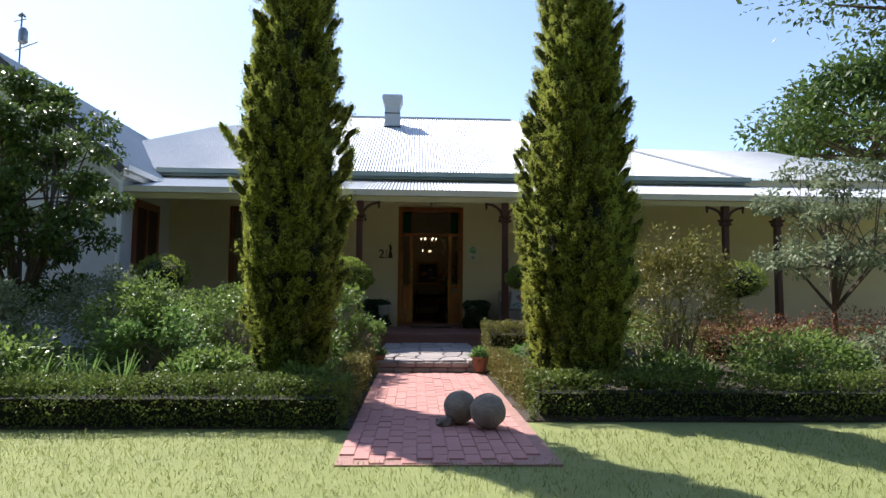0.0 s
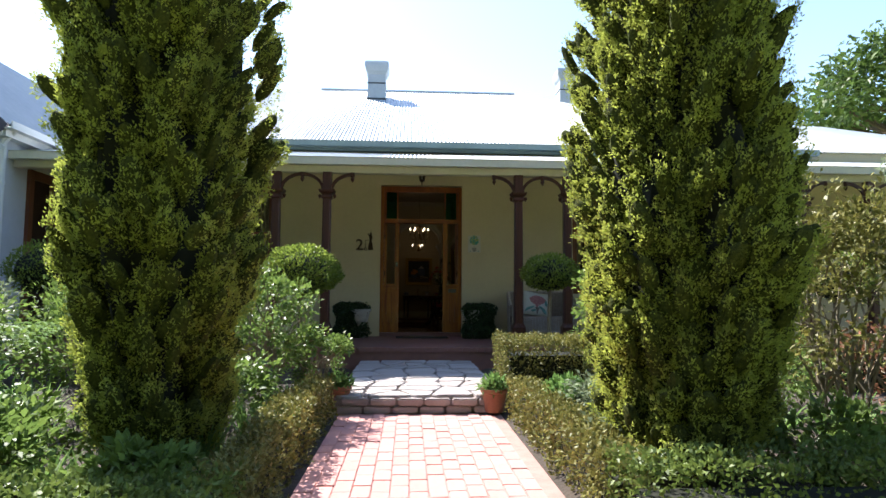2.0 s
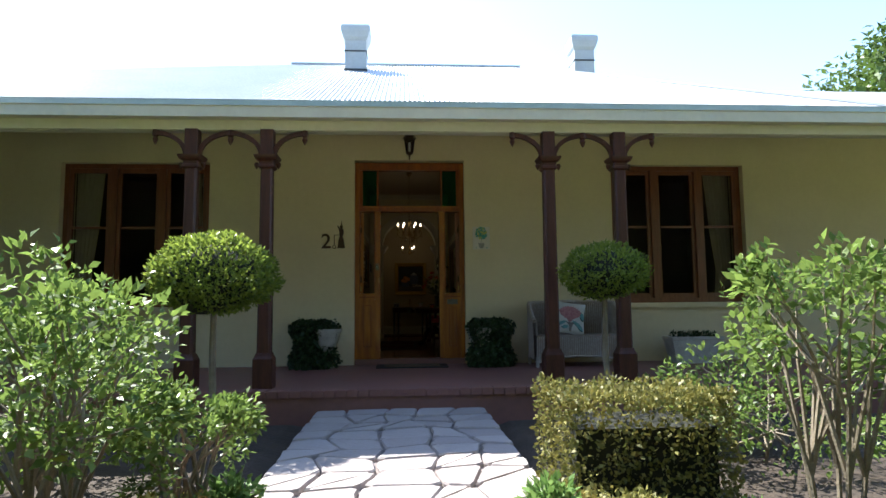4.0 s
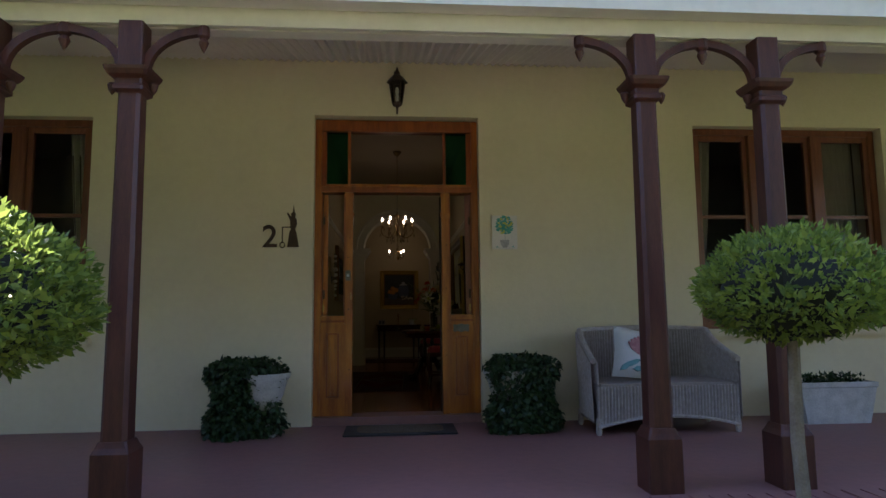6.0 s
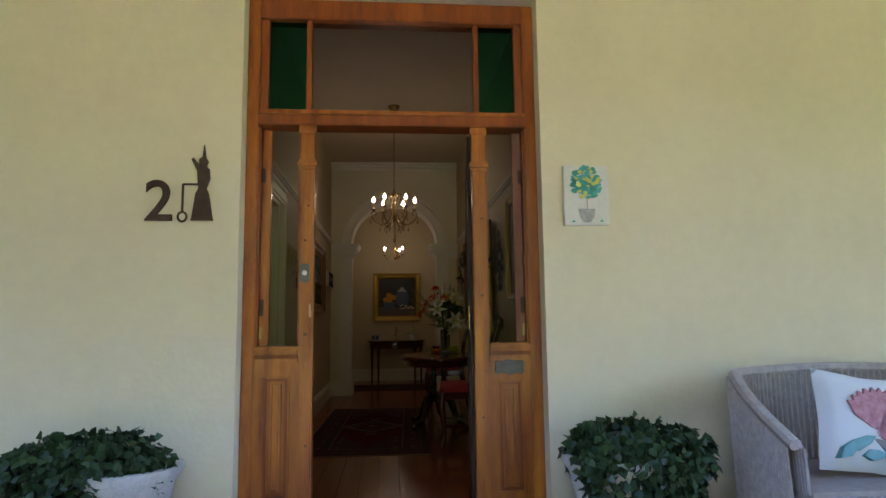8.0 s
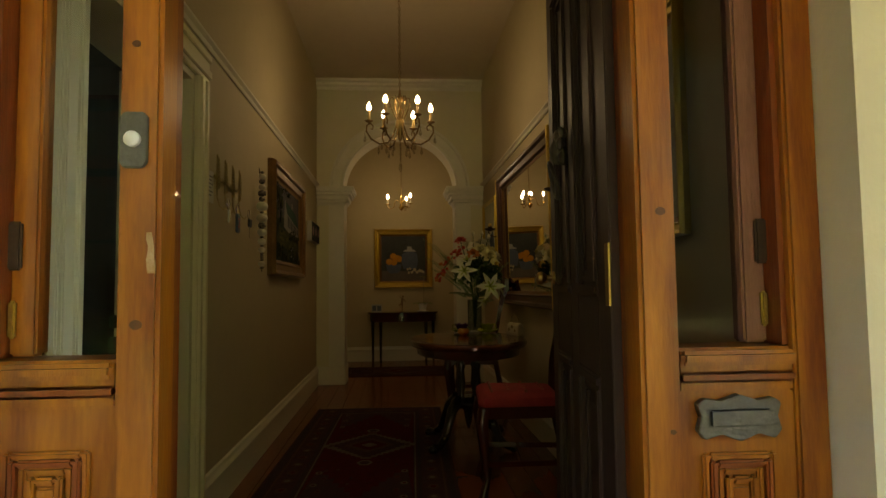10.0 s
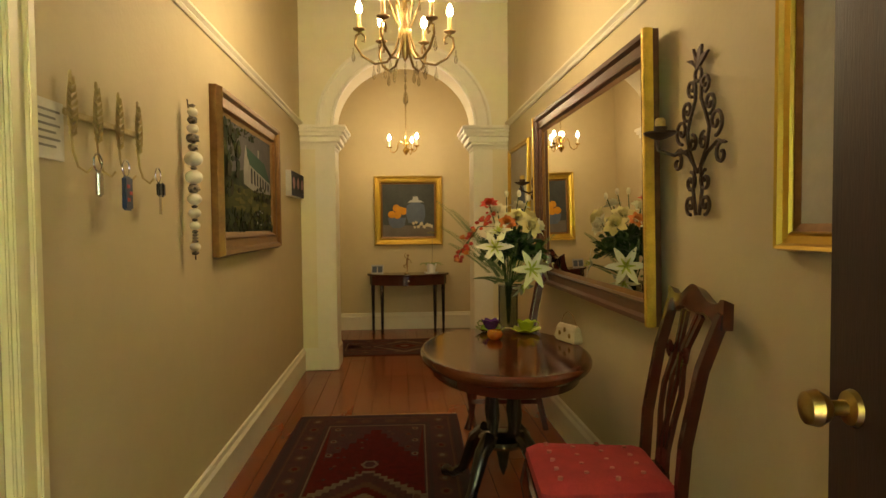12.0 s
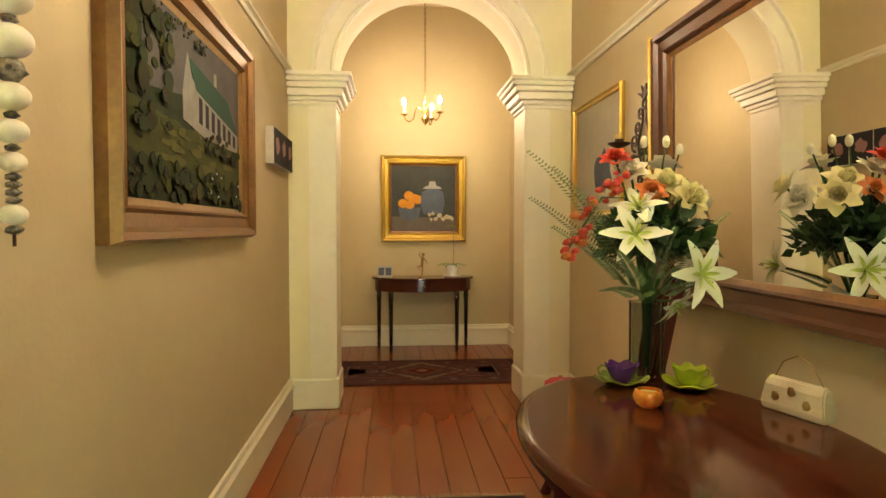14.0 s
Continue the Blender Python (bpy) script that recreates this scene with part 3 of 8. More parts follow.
for a, b, hinge in ((-0.735, -0.503, -1), (0.506, 0.735, 1)):
    # casement set back in the sidelight, its hinge stile against the jamb
    i0, i1 = (a + 0.012, a + 0.06) if hinge < 0 else (b - 0.06, b - 0.012)
    G().box(i0, i1, Y0 + 0.065, Y0 + 0.11, 1.372, 2.56).make("sash_stile", PINEWORN if hinge > 0 else PINE, frame_d, "worn casement stile", bevel=0.005)
    o0, o1 = (b - 0.022, b) if hinge < 0 else (a, a + 0.022)
    G().box(o0, o1, Y0 + 0.07, Y0 + 0.105, 1.372, 2.56).make("sash_stile", PINESHADE, frame_d, bevel=0.004)
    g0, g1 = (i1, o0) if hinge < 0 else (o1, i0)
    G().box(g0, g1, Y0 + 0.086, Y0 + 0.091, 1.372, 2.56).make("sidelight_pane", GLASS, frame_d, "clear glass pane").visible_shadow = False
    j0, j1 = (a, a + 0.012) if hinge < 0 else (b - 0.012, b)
    # jamb side in the shade-coloured pine
    G().box(j0, j1, Y0 + 0.02, Y1, 1.372, 2.56).make("jamb_lining", PINESHADE, frame_d, "pine jamb lining coloured as shaded")
    hx = i0 + 0.008 if hinge < 0 else i1 - 0.008
    for z, mt, w, hh in ((1.575, IRON, 0.014, 0.045), (1.44, BRASS, 0.007, 0.035), (2.3, IRON, 0.012, 0.04)):
        G().box(hx - w, hx + w, Y0 + 0.055, Y0 + 0.066, z - hh, z + hh).make("casement_catch", mt, frame_d, "tarnished metal casement fitting", bevel=0.004)
    # sill rail with two mouldings
    pine("rail", a, b, Y0 + 0.004, Y0 + 0.11, 1.285, 1.37)
    G().box(a + 0.002, b - 0.002, Y0 - 0.016, Y0 + 0.004, 1.338, 1.366).make("rail_moulding", PINE, frame_d, bevel=0.008)
    G().box(a + 0.002, b - 0.002, Y0 - 0.006, Y0 + 0.004, 1.306, 1.326).make("rail_moulding", PINESHADE, frame_d, bevel=0.006)
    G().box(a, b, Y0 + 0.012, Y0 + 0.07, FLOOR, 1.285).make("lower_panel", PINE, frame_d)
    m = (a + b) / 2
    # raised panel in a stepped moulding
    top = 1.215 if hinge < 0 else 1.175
    for hw, dd, mt in ((0.072, 0.000, PINE), (0.060, -0.006, PINESHADE), (0.046, 0.002, PINE), (0.030, -0.004, PINE)):
        k = 0.072 - hw
        zz0, zz1 = FLOOR + 0.16 + k, top - k
        for q in ((m - hw, m - hw + 0.013, zz0, zz1), (m + hw - 0.013, m + hw, zz0, zz1), (m - hw + 0.013, m + hw - 0.013, zz0, zz0 + 0.013), (m - hw + 0.013, m + hw - 0.013, zz1 - 0.013, zz1)):
            G().box(q[0], q[1], Y0 + dd, Y0 + 0.013, q[2], q[3]).make("panel_moulding", mt, frame_d, bevel=0.004)
    G().box(m - 0.018, m + 0.018, Y0 + 0.003, Y0 + 0.013, FLOOR + 0.22, top - 0.06).make("raised_panel", PINE, frame_d, bevel=0.004)
for a, b, mt, lb in ((-0.735, -0.485, GREENGLASS, "green glass pane"), (-0.455, 0.455, GLASS, "clear glass pane"), (0.485, 0.735, GREENGLASS, "green glass pane")):
    G().box(a, b, Y0 + 0.05, Y0 + 0.056, 2.645, 3.185).make("fanlight_pane", mt, frame_d, lb).visible_shadow = False
for x in (-0.485, 0.455):
    pine("muntin", x, x + 0.03, Y0 + 0.02, Y0 + 0.08, 2.645, 3.185, bevel=0.004)
pine("fanlight_stop", -0.735, -0.69, Y0 + 0.02, Y0 + 0.08, 2.645, 3.185, bevel=0.004)
pine("fanlight_stop", 0.69, 0.735, Y0 + 0.02, Y0 + 0.08, 2.645, 3.185, bevel=0.004)
# letter plate and bell push
lp = thing("letter_plate", pose(0.618, Y0 - 0.002, 1.243) @ Matrix.Diagonal((0.9, 1, 0.82, 1)), "dark pewter letter plate on the pine side panel", "letter plate")
G().prism([(-0.09, -0.03), (-0.075, -0.05), (-0.04, -0.038), (0, -0.055), (0.04, -0.038), (0.075, -0.05), (0.09, -0.03), (0.082, 0), (0.09, 0.03), (0.075, 0.042), (0.04, 0.036), (0, 0.05), (-0.04, 0.036), (-0.075, 0.042), (-0.09, 0.03), (-0.082, 0)], -0.006, 0.012).make("plate", PEWTER, lp, bevel=0.002)
G().box(-0.065, 0.065, -0.012, -0.006, -0.02, 0.018).make("flap", PEWTER, lp, bevel=0.003)
bp = thing("bell_push", pose(-0.475, Y0 - 0.012, 1.755), "worn metal bell push with a white button on the door post", "door bell")
G().prism([(0.024 * sx, 0.05 * sz) for sx, sz in ((-1, -0.8), (-0.7, -1), (0.7, -1), (1, -0.8), (1, 0.8), (0.7, 1), (-0.7, 1), (-1, 0.8))], -0.008, 0.0).make("plate", PEWTER, bp, bevel=0.002)
G().lathe([(0.014, 0), (0.014, 0.008), (0.009, 0.013), (0.002, 0.014)], seg=14, m=pose(0, -0.008, 0, 90)).make("button", WHITE, bp, "white button", smooth=True)

# open door leaf, hinged on the east post
leaf = thing("door_1", pose(0.42, 0.215, FLOOR, 0, 0, -6.3), "open dark brown panelled front door", "door", kind="structure")
LW, LH, LT = 0.835, 2.125, 0.045
# local: leaf runs along +y from the hinge, faces -x
def leaf_box(name, y0, y1, z0, z1, x0=0.0, x1=LT, bevel=0.003):
    return G().box(x0, x1, y0, y1, z0, z1).make(name, DARKWOOD, leaf, bevel=bevel)


for y0, y1 in ((0.0, 0.12), (LW / 2 - 0.055, LW / 2 + 0.055), (LW - 0.12, LW)):
    leaf_box("stile", y0, y1, 0.005, LH)
for a, b in ((0.12, LW / 2 - 0.055), (LW / 2 + 0.055, LW - 0.12)):
    for z0, z1 in ((0.005, 0.22), (0.86, 1.04), (LH - 0.13, LH)):
        leaf_box("rail", a, b, z0, z1)
    for z0, z1 in ((0.22, 0.86), (1.04, LH - 0.13)):
        leaf_box("panel", a, b, z0, z1, 0.016, LT - 0.016, 0)
        for k, d in ((0.0, -0.008), (0.028, 0.006)):
            w = 0.026
            for q in ((a + k, b - k, z0 + k, z0 + k + w), (a + k, b - k, z1 - k - w, z1 - k), (a + k, a + k + w, z0 + k + w, z1 - k - w), (b - k - w, b - k, z0 + k + w, z1 - k - w)):
                leaf_box("moulding", *q, d, 0.018, 0.006)
        leaf_box("raised_field", a + 0.075, b - 0.075, z0 + 0.075, z1 - 0.075, 0.008, 0.02, 0.006)
kn = G().lathe([(0.022, 0), (0.020, 0.006), (0.009, 0.009), (0.009, 0.026), (0.016, 0.031), (0.022, 0.042), (0.019, 0.054), (0.008, 0.059)], seg=18, m=pose(0, LW - 0.05, 1.09, 0, -90))
kn.make("door_knob", BRASS, leaf, "brass door knob", smooth=True)
kn = G().lathe([(0.024, 0), (0.011, 0.012), (0.011, 0.04), (0.031, 0.062), (0.012, 0.086)], seg=18, m=pose(LT, LW - 0.06, 1.07, 0, 90))
kn.make("door_knob", BRASS, leaf, "brass door knob", smooth=True)
KNOCK = mat("weathered_brass_grey", (0.13, 0.11, 0.07), (0.05, 0.042, 0.028), 18, 0.45, 0.6, bump=0.2)
kc = G()
rk = random.Random(4)
for i in range(16):
    kc.ball((-0.02 - 0.01 * rk.random(), LW / 2 + 0.03 + rk.uniform(-0.035, 0.035), 1.44 + rk.uniform(-0.045, 0.055)), rk.uniform(0.012, 0.022), 8, 5, (0.7, 1, 1), 0.3)
kc.ball((-0.03, LW / 2 + 0.03, 1.44), 0.036, 10, 7, (0.7, 1, 1), 0.3)
kc.make("knocker_mask", KNOCK, leaf, "weathered metal knocker boss", smooth=True)
kr = G().tube([(-0.045 - 0.012 * math.sin(a), LW / 2 + 0.03 + 0.028 * math.cos(a), 1.36 + 0.048 * math.sin(a)) for a in [2 * math.pi * i / 20 for i in range(21)]], [0.005 + 0.006 * max(0, -math.sin(2 * math.pi * i / 20)) for i in range(21)], 7)
kr.make("knocker_ring", KNOCK, leaf, smooth=True)
G().box(-0.004, 0.0, -0.002, 0.03, 1.02, 1.15).make("hinge", BRASS, leaf)
G().box(0.006, LT - 0.006, LW, LW + 0.003, 0.96, 1.12).make("lock_plate", PEWTER, leaf)

# ---- windows ----
WINWOOD = mat("varnished_red_brown_wood", (0.22, 0.075, 0.030), (0.13, 0.040, 0.018), 3, 0.32, bump=0.05, bscale=25, stretch=(12, 12, 1), coat=0.2)
for wi, (a, b) in enumerate(WINDOWS):
    w = thing("window_%d" % (wi + 1), pose(0, 0, 0), "varnished red-brown casement window with curtains", "window", kind="structure")
    z0, z1 = WIN_Z
    ya, yb = 0.10, 0.19
    third = (b - a) / 3
    for q in ((a, a + 0.07, z0, z1), (b - 0.07, b, z0, z1), (a + 0.07, b - 0.07, z1 - 0.07, z1), (a + 0.07, b - 0.07, z0, z0 + 0.07)):
        G().box(q[0], q[1], ya, yb, q[2], q[3]).make("window_frame", WINWOOD, w, bevel=0.006)
    for k in (1, 2):
        G().box(a + k * third - 0.05, a + k * third + 0.05, ya - 0.02, yb, z0 + 0.07, z1 - 0.07).make("mullion", WINWOOD, w, bevel=0.006)
    for k in range(3):
        p0 = a + k * third + (0.07 if k == 0 else 0.05)
        p1 = a + (k + 1) * third - (0.07 if k == 2 else 0.05)
        G().box(p0, p1, ya + 0.04, ya + 0.045, z0 + 0.07, z1 - 0.07).make("pane", GLASS, w, "clear glass pane").visible_shadow = False
        for q in ((p0, p0 + 0.05), (p1 - 0.05, p1)):
            G().box(q[0], q[1], ya + 0.015, ya + 0.065, z0 + 0.07, z1 - 0.07).make("sash_stile", WINWOOD, w, bevel=0.004)
        for q in ((z0 + 0.07, z0 + 0.14), (z1 - 0.13, z1 - 0.07), (2.32, 2.355)):
            G().box(p0 + 0.05, p1 - 0.05, ya + 0.016, ya + 0.064, *q).make("sash_rail", WINWOOD, w, bevel=0.004)
    G().box(a - 0.08, b + 0.08, -0.07, ya, z0 - 0.075, z0 - 0.002).make("window_sill", PLASTER, w, "cream plastered sill", bevel=0.012)
    for c0, c1 in ((a + 0.02, a + 0.42), (b - 0.42, b - 0.02)):
        cg = G()
        n = 40
        for zz, pinch in ((z0 - 0.3, 0.8), (z0 + 0.5, 0.62), (z0 + 1.1, 0.8), (z1 + 0.1, 1.0)):
            for i in range(n + 1):
                f = i / n
                x = c0 + (c1 - c0) * ((f * pinch) if c0 < (a + b) / 2 else 1 - f * pinch)
                cg.v.append((x, 0.42 + 0.03 * math.sin(f * 34) * (0.6 + 0.4 * pinch), zz))
        cg.f = [(j * (n + 1) + i, j * (n + 1) + i + 1, (j + 1) * (n + 1) + i + 1, (j + 1) * (n + 1) + i) for j in range(3) for i in range(n)]
        tagged(cg.make("curtain", CURTAIN, smooth=True), "cream curtain drawn aside behind the window", "curtain", "front curtains")
sd = thing("side_door", pose(-6.32, -1.36, VER), "dark wooden veranda door in the wing wall", "door", kind="structure")
G().box(0.0, 0.03, -0.55, 0.55, 0, 2.65).make("leaf", DARKWOOD, sd)
for q in ((-0.62, -0.5, 0, 2.75), (0.5, 0.62, 0, 2.75), (-0.5, 0.5, 2.6, 2.75), (-0.04, 0.04, 0, 2.6)):
    G().box(0.0, 0.06, *q).make("stile", WINWOOD, sd, bevel=0.005)

# ---- veranda posts with scrolled brackets ----
def veranda_post(x, y=-2.33, base=VER):
    p = thing("veranda_post", pose(x, y, base), "dark red-brown turned wooden veranda post with curved brackets", "post", "veranda posts")
    top = VZ - 0.22 - base
    ct = 2.785 - base
    def sq(w, z, ch=0.3):
        c = w * ch
        return [(a, b, z) for a, b in ((-w + c, -w), (w - c, -w), (w, -w + c), (w, w - c), (w - c, w), (-w + c, w), (-w, w - c), (-w, -w + c))]
    G().rings([sq(0.10, 0.0, 0.06), sq(0.10, 0.30, 0.06), sq(0.085, 0.33, 0.1), sq(0.075, 0.36, 0.15)]).make("plinth", POSTWOOD, p)
    G().rings([sq(0.070, 0.36), sq(0.062, ct - 0.14)]).make("shaft", POSTWOOD, p)
    G().rings([sq(w, ct + z, 0.12) for w, z in ((0.066, -0.14), (0.085, -0.125), (0.085, -0.105), (0.075, -0.09), (0.075, -0.06), (0.105, -0.045), (0.12, -0.02), (0.125, 0.0), (0.075, 0.004))]).make("capital", POSTWOOD, p)
    G().rings([sq(0.068, ct, 0.1), sq(0.068, top, 0.1)]).make("neck", POSTWOOD, p)
    for s in (-1, 1):
        br = G()
        pts = []
        for i in range(11):
            a = math.pi / 2 * i / 10
            pts.append((s * (0.07 + 0.33 * (1 - math.cos(a))), 0, ct + 0.01 + (top - ct - 0.04) * math.sin(a)))
        br.bar(pts, 0.045, 0.045)
        b = br.make("bracket", POSTWOOD, p)
        G().lathe([(0.002, -0.13), (0.018, -0.10), (0.030, -0.07), (0.020, -0.045), (0.034, -0.03), (0.034, 0.0), (0.030, 0.03)], (s * 0.39, 0, top - 0.03), 8).make("pendant", POSTWOOD, p, smooth=True)
        G().lathe([(0.002, -0.07), (0.02, -0.045), (0.028, -0.015), (0.018, 0.0)], (s * 0.115, 0.0, ct - 0.065), 8).make("drop", POSTWOOD, p, smooth=True)
    return p


for x in (-2.32, -1.535, 1.497, 2.285, 6.22, 7.35):
    veranda_post(x)

# ---- chimneys, aerial, downpipe ----
CHIM = mat("pale_blue_grey_limewash", (0.55, 0.58, 0.60), (0.46, 0.49, 0.51), 2.5, 0.85, bump=0.15, bscale=25)
CHIMBASE = mat("dark_lead_flashing", (0.07, 0.075, 0.08), None, 6, 0.6)


def chimney(x, y, w, z0, ztop):
    c = thing("chimney", pose(x, y, z0), "pale grey limewashed chimney with a stepped cap", "chimney", "chimneys")
    h = ztop - z0
    def sq(a, z):
        return [(-a, -a, z), (a, -a, z), (a, a, z), (-a, a, z)]
    k = w / 2
    G().rings([sq(k, -0.9), sq(k, h * 0.42)]).make("shaft", CHIM, c)
    G().rings([sq(k + 0.012, h * 0.42), sq(k + 0.012, h * 0.45)]).make("band", CHIMBASE, c)
    G().rings([sq(k, h * 0.45), sq(k, h * 0.66), sq(k + 0.05, h * 0.74), sq(k + 0.06, h * 0.78), sq(k + 0.09, h * 0.86), sq(k + 0.09, h * 0.95), sq(k + 0.05, h), sq(k - 0.02, h), sq(k - 0.02, h - 0.1)]).make("cap", CHIM, c)
    G().rings([sq(k + 0.02, -0.62), sq(k + 0.02, 0.05)]).make("flashing", CHIMBASE, c)


chimney(-1.21, 5.55, 0.50, 6.72, 7.84)
chimney(4.70, 6.9, 0.53, 7.1, 8.3)
aer = thing("roof_aerial", pose(-8.9, -1.85, 6.0), "thin grey television aerial on the wing roof", "aerial")
STEEL = mat("galvanised_steel", (0.35, 0.36, 0.37), (0.25, 0.26, 0.27), 10, 0.4, 0.8)
G().tube([(0, 0, -0.1), (0, 0, 1.08)], 0.018, 6).make("mast", STEEL, aer)
G().tube([(-0.1, 0, 0.28), (0.36, 0.0, 0.48)], 0.014, 5).make("boom", STEEL, aer)
G().tube([(-0.16, 0, 0.92), (0.1, 0, 0.98)], 0.012, 5).make("boom", STEEL, aer)
G().lathe([(0.03, 0), (0.09, 0.05), (0.09, 0.3), (0.05, 0.36)], (0.05, 0, 0.42), 10).make("dish_box", STEEL, aer, smooth=True)
G().tube([(-0.07, 0, 1.04), (0.0, 0, 1.1), (0.07, 0, 1.03)], 0.03, 5).make("vane", STEEL, aer)
dp = thing("downpipe", pose(-6.27, -2.66, 0.05), "white square downpipe at the wing corner", "downpipe")
G().tube([(0, 0, 0), (0, 0, 3.2), (0.0, 0.0, 3.32), (0.06, 0.03, 3.42), (0.12, 0.06, 3.5)], 0.042, 8).make("pipe", WHITE, dp, smooth=True)
G().tube([(0, 0, 1.5), (0, 0, 1.54)], 0.052, 8).make("clip", WHITE, dp)
G().tube([(0, 0, 2.7), (0, 0, 2.74)], 0.052, 8).make("clip", WHITE, dp)

# ---- things on the front wall ----
lan = thing("wall_lantern", pose(0.0, -0.02, 3.42), "black iron lantern with glass over the front door", "lantern")
LANG = glass_mat("lantern_glass", (0.9, 0.9, 0.85))
G().tube([(0, 0.02, 0.28), (0, -0.06, 0.31), (0, -0.14, 0.27)], 0.012, 6).make("arm", IRON, lan, smooth=True)
G().box(-0.03, 0.03, 0.0, 0.02, 0.1, 0.34).make("backplate", IRON, lan, bevel=0.004)
def hexr(r, z):
    return [(r * math.cos(math.pi * i / 3), -0.14 + r * math.sin(math.pi * i / 3), z) for i in range(6)]
G().rings([hexr(0.105, 0.17), hexr(0.06, 0.225), hexr(0.03, 0.25), hexr(0.012, 0.30), hexr(0.002, 0.33)]).make("roof", IRON, lan)
G().rings([hexr(0.072, 0.17), hexr(0.045, -0.03)], cap=False).make("lantern_glass", LANG, lan).visible_shadow = False
for i in range(6):
    c, s = math.cos(math.pi * i / 3), math.sin(math.pi * i / 3)
    G().tube([(0.075 * c, -0.14 + 0.075 * s, 0.17), (0.047 * c, -0.14 + 0.047 * s, -0.03)], 0.006, 5).make("bar", IRON, lan)
G().rings([hexr(0.052, -0.03), hexr(0.04, -0.06), hexr(0.012, -0.075), hexr(0.008, -0.14)]).make("foot", IRON, lan)
G().lathe([(0.012, 0), (0.014, 0.08), (0.02, 0.1), (0.012, 0.14)], (0, -0.14, -0.02), 8).make("bulb", WHITE, lan, smooth=True)

tc = bpy.data.curves.new("house_number", "FONT")
tc.body, tc.size, tc.extrude, tc.bevel_depth = "2", 0.30, 0.008, 0.002
num = new("house_number", tc)
num.matrix_basis = pose(-1.275, -0.018, 2.02, 90)
me2 = bpy.data.meshes.new_from_object(num)
bpy.data.objects.remove(num)
num = new("house_number", me2)
num.matrix_basis = pose(-1.275, -0.018, 2.02, 90)
me2.materials.append(IRON)
tagged(num, "dark metal house number 2 on the plaster wall", "house number")
fig = G()
fig.prism([(-0.055, 0), (0.055, 0), (0.05, 0.02), (0.03, 0.14), (0.018, 0.17), (0.035, 0.22), (0.03, 0.27), (0.015, 0.285), (0.024, 0.31), (0.012, 0.335), (0.002, 0.40), (-0.004, 0.335), (-0.022, 0.32), (-0.018, 0.285), (-0.05, 0.33), (-0.06, 0.32), (-0.03, 0.26), (-0.025, 0.2), (-0.02, 0.17), (-0.035, 0.14), (-0.05, 0.02)], -0.02, -0.002)
fig.bar([(-0.02, -0.011, 0.19), (-0.1, -0.011, 0.19)], 0.01, 0.008)
fig.bar([(-0.1, -0.011, 0.19), (-0.1, -0.011, 0.04)], 0.01, 0.008)
fig.tube([(-0.1 + 0.022 * math.cos(a), -0.011, 0.02 + 0.025 * math.sin(a)) for a in [2 * math.pi * i / 14 for i in range(15)]], 0.006, 5)
tagged(fig.make("wall_ornament", IRON, place=pose(-0.985, 0, 2.02)), "dark metal silhouette ornament on the plaster wall", "ornament")

# painted tile with a topiary tree
TILEW = mat("cracked_white_glaze", (0.72, 0.69, 0.62), (0.55, 0.52, 0.46), 6, 0.4, bump=0.1, bscale=30, contrast=0.5)
TEAL = mat("turquoise_paint", (0.10, 0.42, 0.36), (0.05, 0.28, 0.25), 30, 0.5)
LIME = mat("yellow_dab_paint", (0.6, 0.6, 0.12), None, 30, 0.5)
GREYP = mat("grey_pot_paint", (0.42, 0.41, 0.38), (0.25, 0.245, 0.23), 25, 0.5)
plq = thing("wall_plaque", pose(1.04, 0, 2.16), "cracked white painted plaque with a turquoise topiary", "plaque")
G().box(-0.125, 0.125, -0.022, 0.0, -0.165, 0.165).make("board", TILEW, plq, bevel=0.004)
rp = random.Random(9)
for mt, nme, cnt in ((TEAL, "painted_leaf", 170), (LIME, "painted_lemon", 22)):
    gg = G()
    for i in range(cnt):
        a, r = rp.uniform(0, 6.28), 0.085 * math.sqrt(rp.random())
        s = rp.uniform(0.008, 0.016)
        ph = rp.uniform(0, 3)
        gg.prism([(r * math.cos(a) + s * math.cos(ph + k * 1.05), 0.07 + r * math.sin(a) + s * 0.8 * math.sin(ph + k * 1.05)) for k in range(6)], -0.0245 - 0.0006 * (i % 4) - (0.002 if mt is LIME else 0), -0.0215)
    gg.make(nme, mt, plq)["kind"] = "stuff"
G().bar([(0.0, -0.0235, -0.02), (0.004, -0.0235, -0.08)], 0.003, 0.008).make("painted_stem", GREYP, plq)
G().prism([(-0.045, -0.075), (0.045, -0.075), (0.04, -0.12), (0.018, -0.15), (-0.018, -0.15), (-0.04, -0.12)], -0.0245, -0.021).make("painted_pot", GREYP, plq)
G().prism([(-0.09, -0.15), (-0.075, -0.135), (-0.065, -0.148)], -0.0245, -0.021).make("painted_leaf", TEAL, plq)
G().prism([(0.09, -0.148), (0.08, -0.13), (0.068, -0.145)], -0.0245, -0.021).make("painted_leaf", TEAL, plq)

# door mat
MATM = mat("coir_mat_fibre", (0.17, 0.12, 0.07), (0.09, 0.06, 0.04), 40, 0.95, bump=0.6, bscale=200)
RUBB = mat("black_rubber", (0.02, 0.02, 0.022), None, 20, 0.7)
dm = thing("door_mat", pose(0.02, -0.27, VER), "coir door mat with a black rubber edge", "mat")
G().prism([(-0.49, -0.27), (0.49, -0.27), (0.49, 0.2), (-0.49, 0.2)], 0, 0.014, "z").make("rubber_edge", RUBB, dm, bevel=0.004)
n = 24
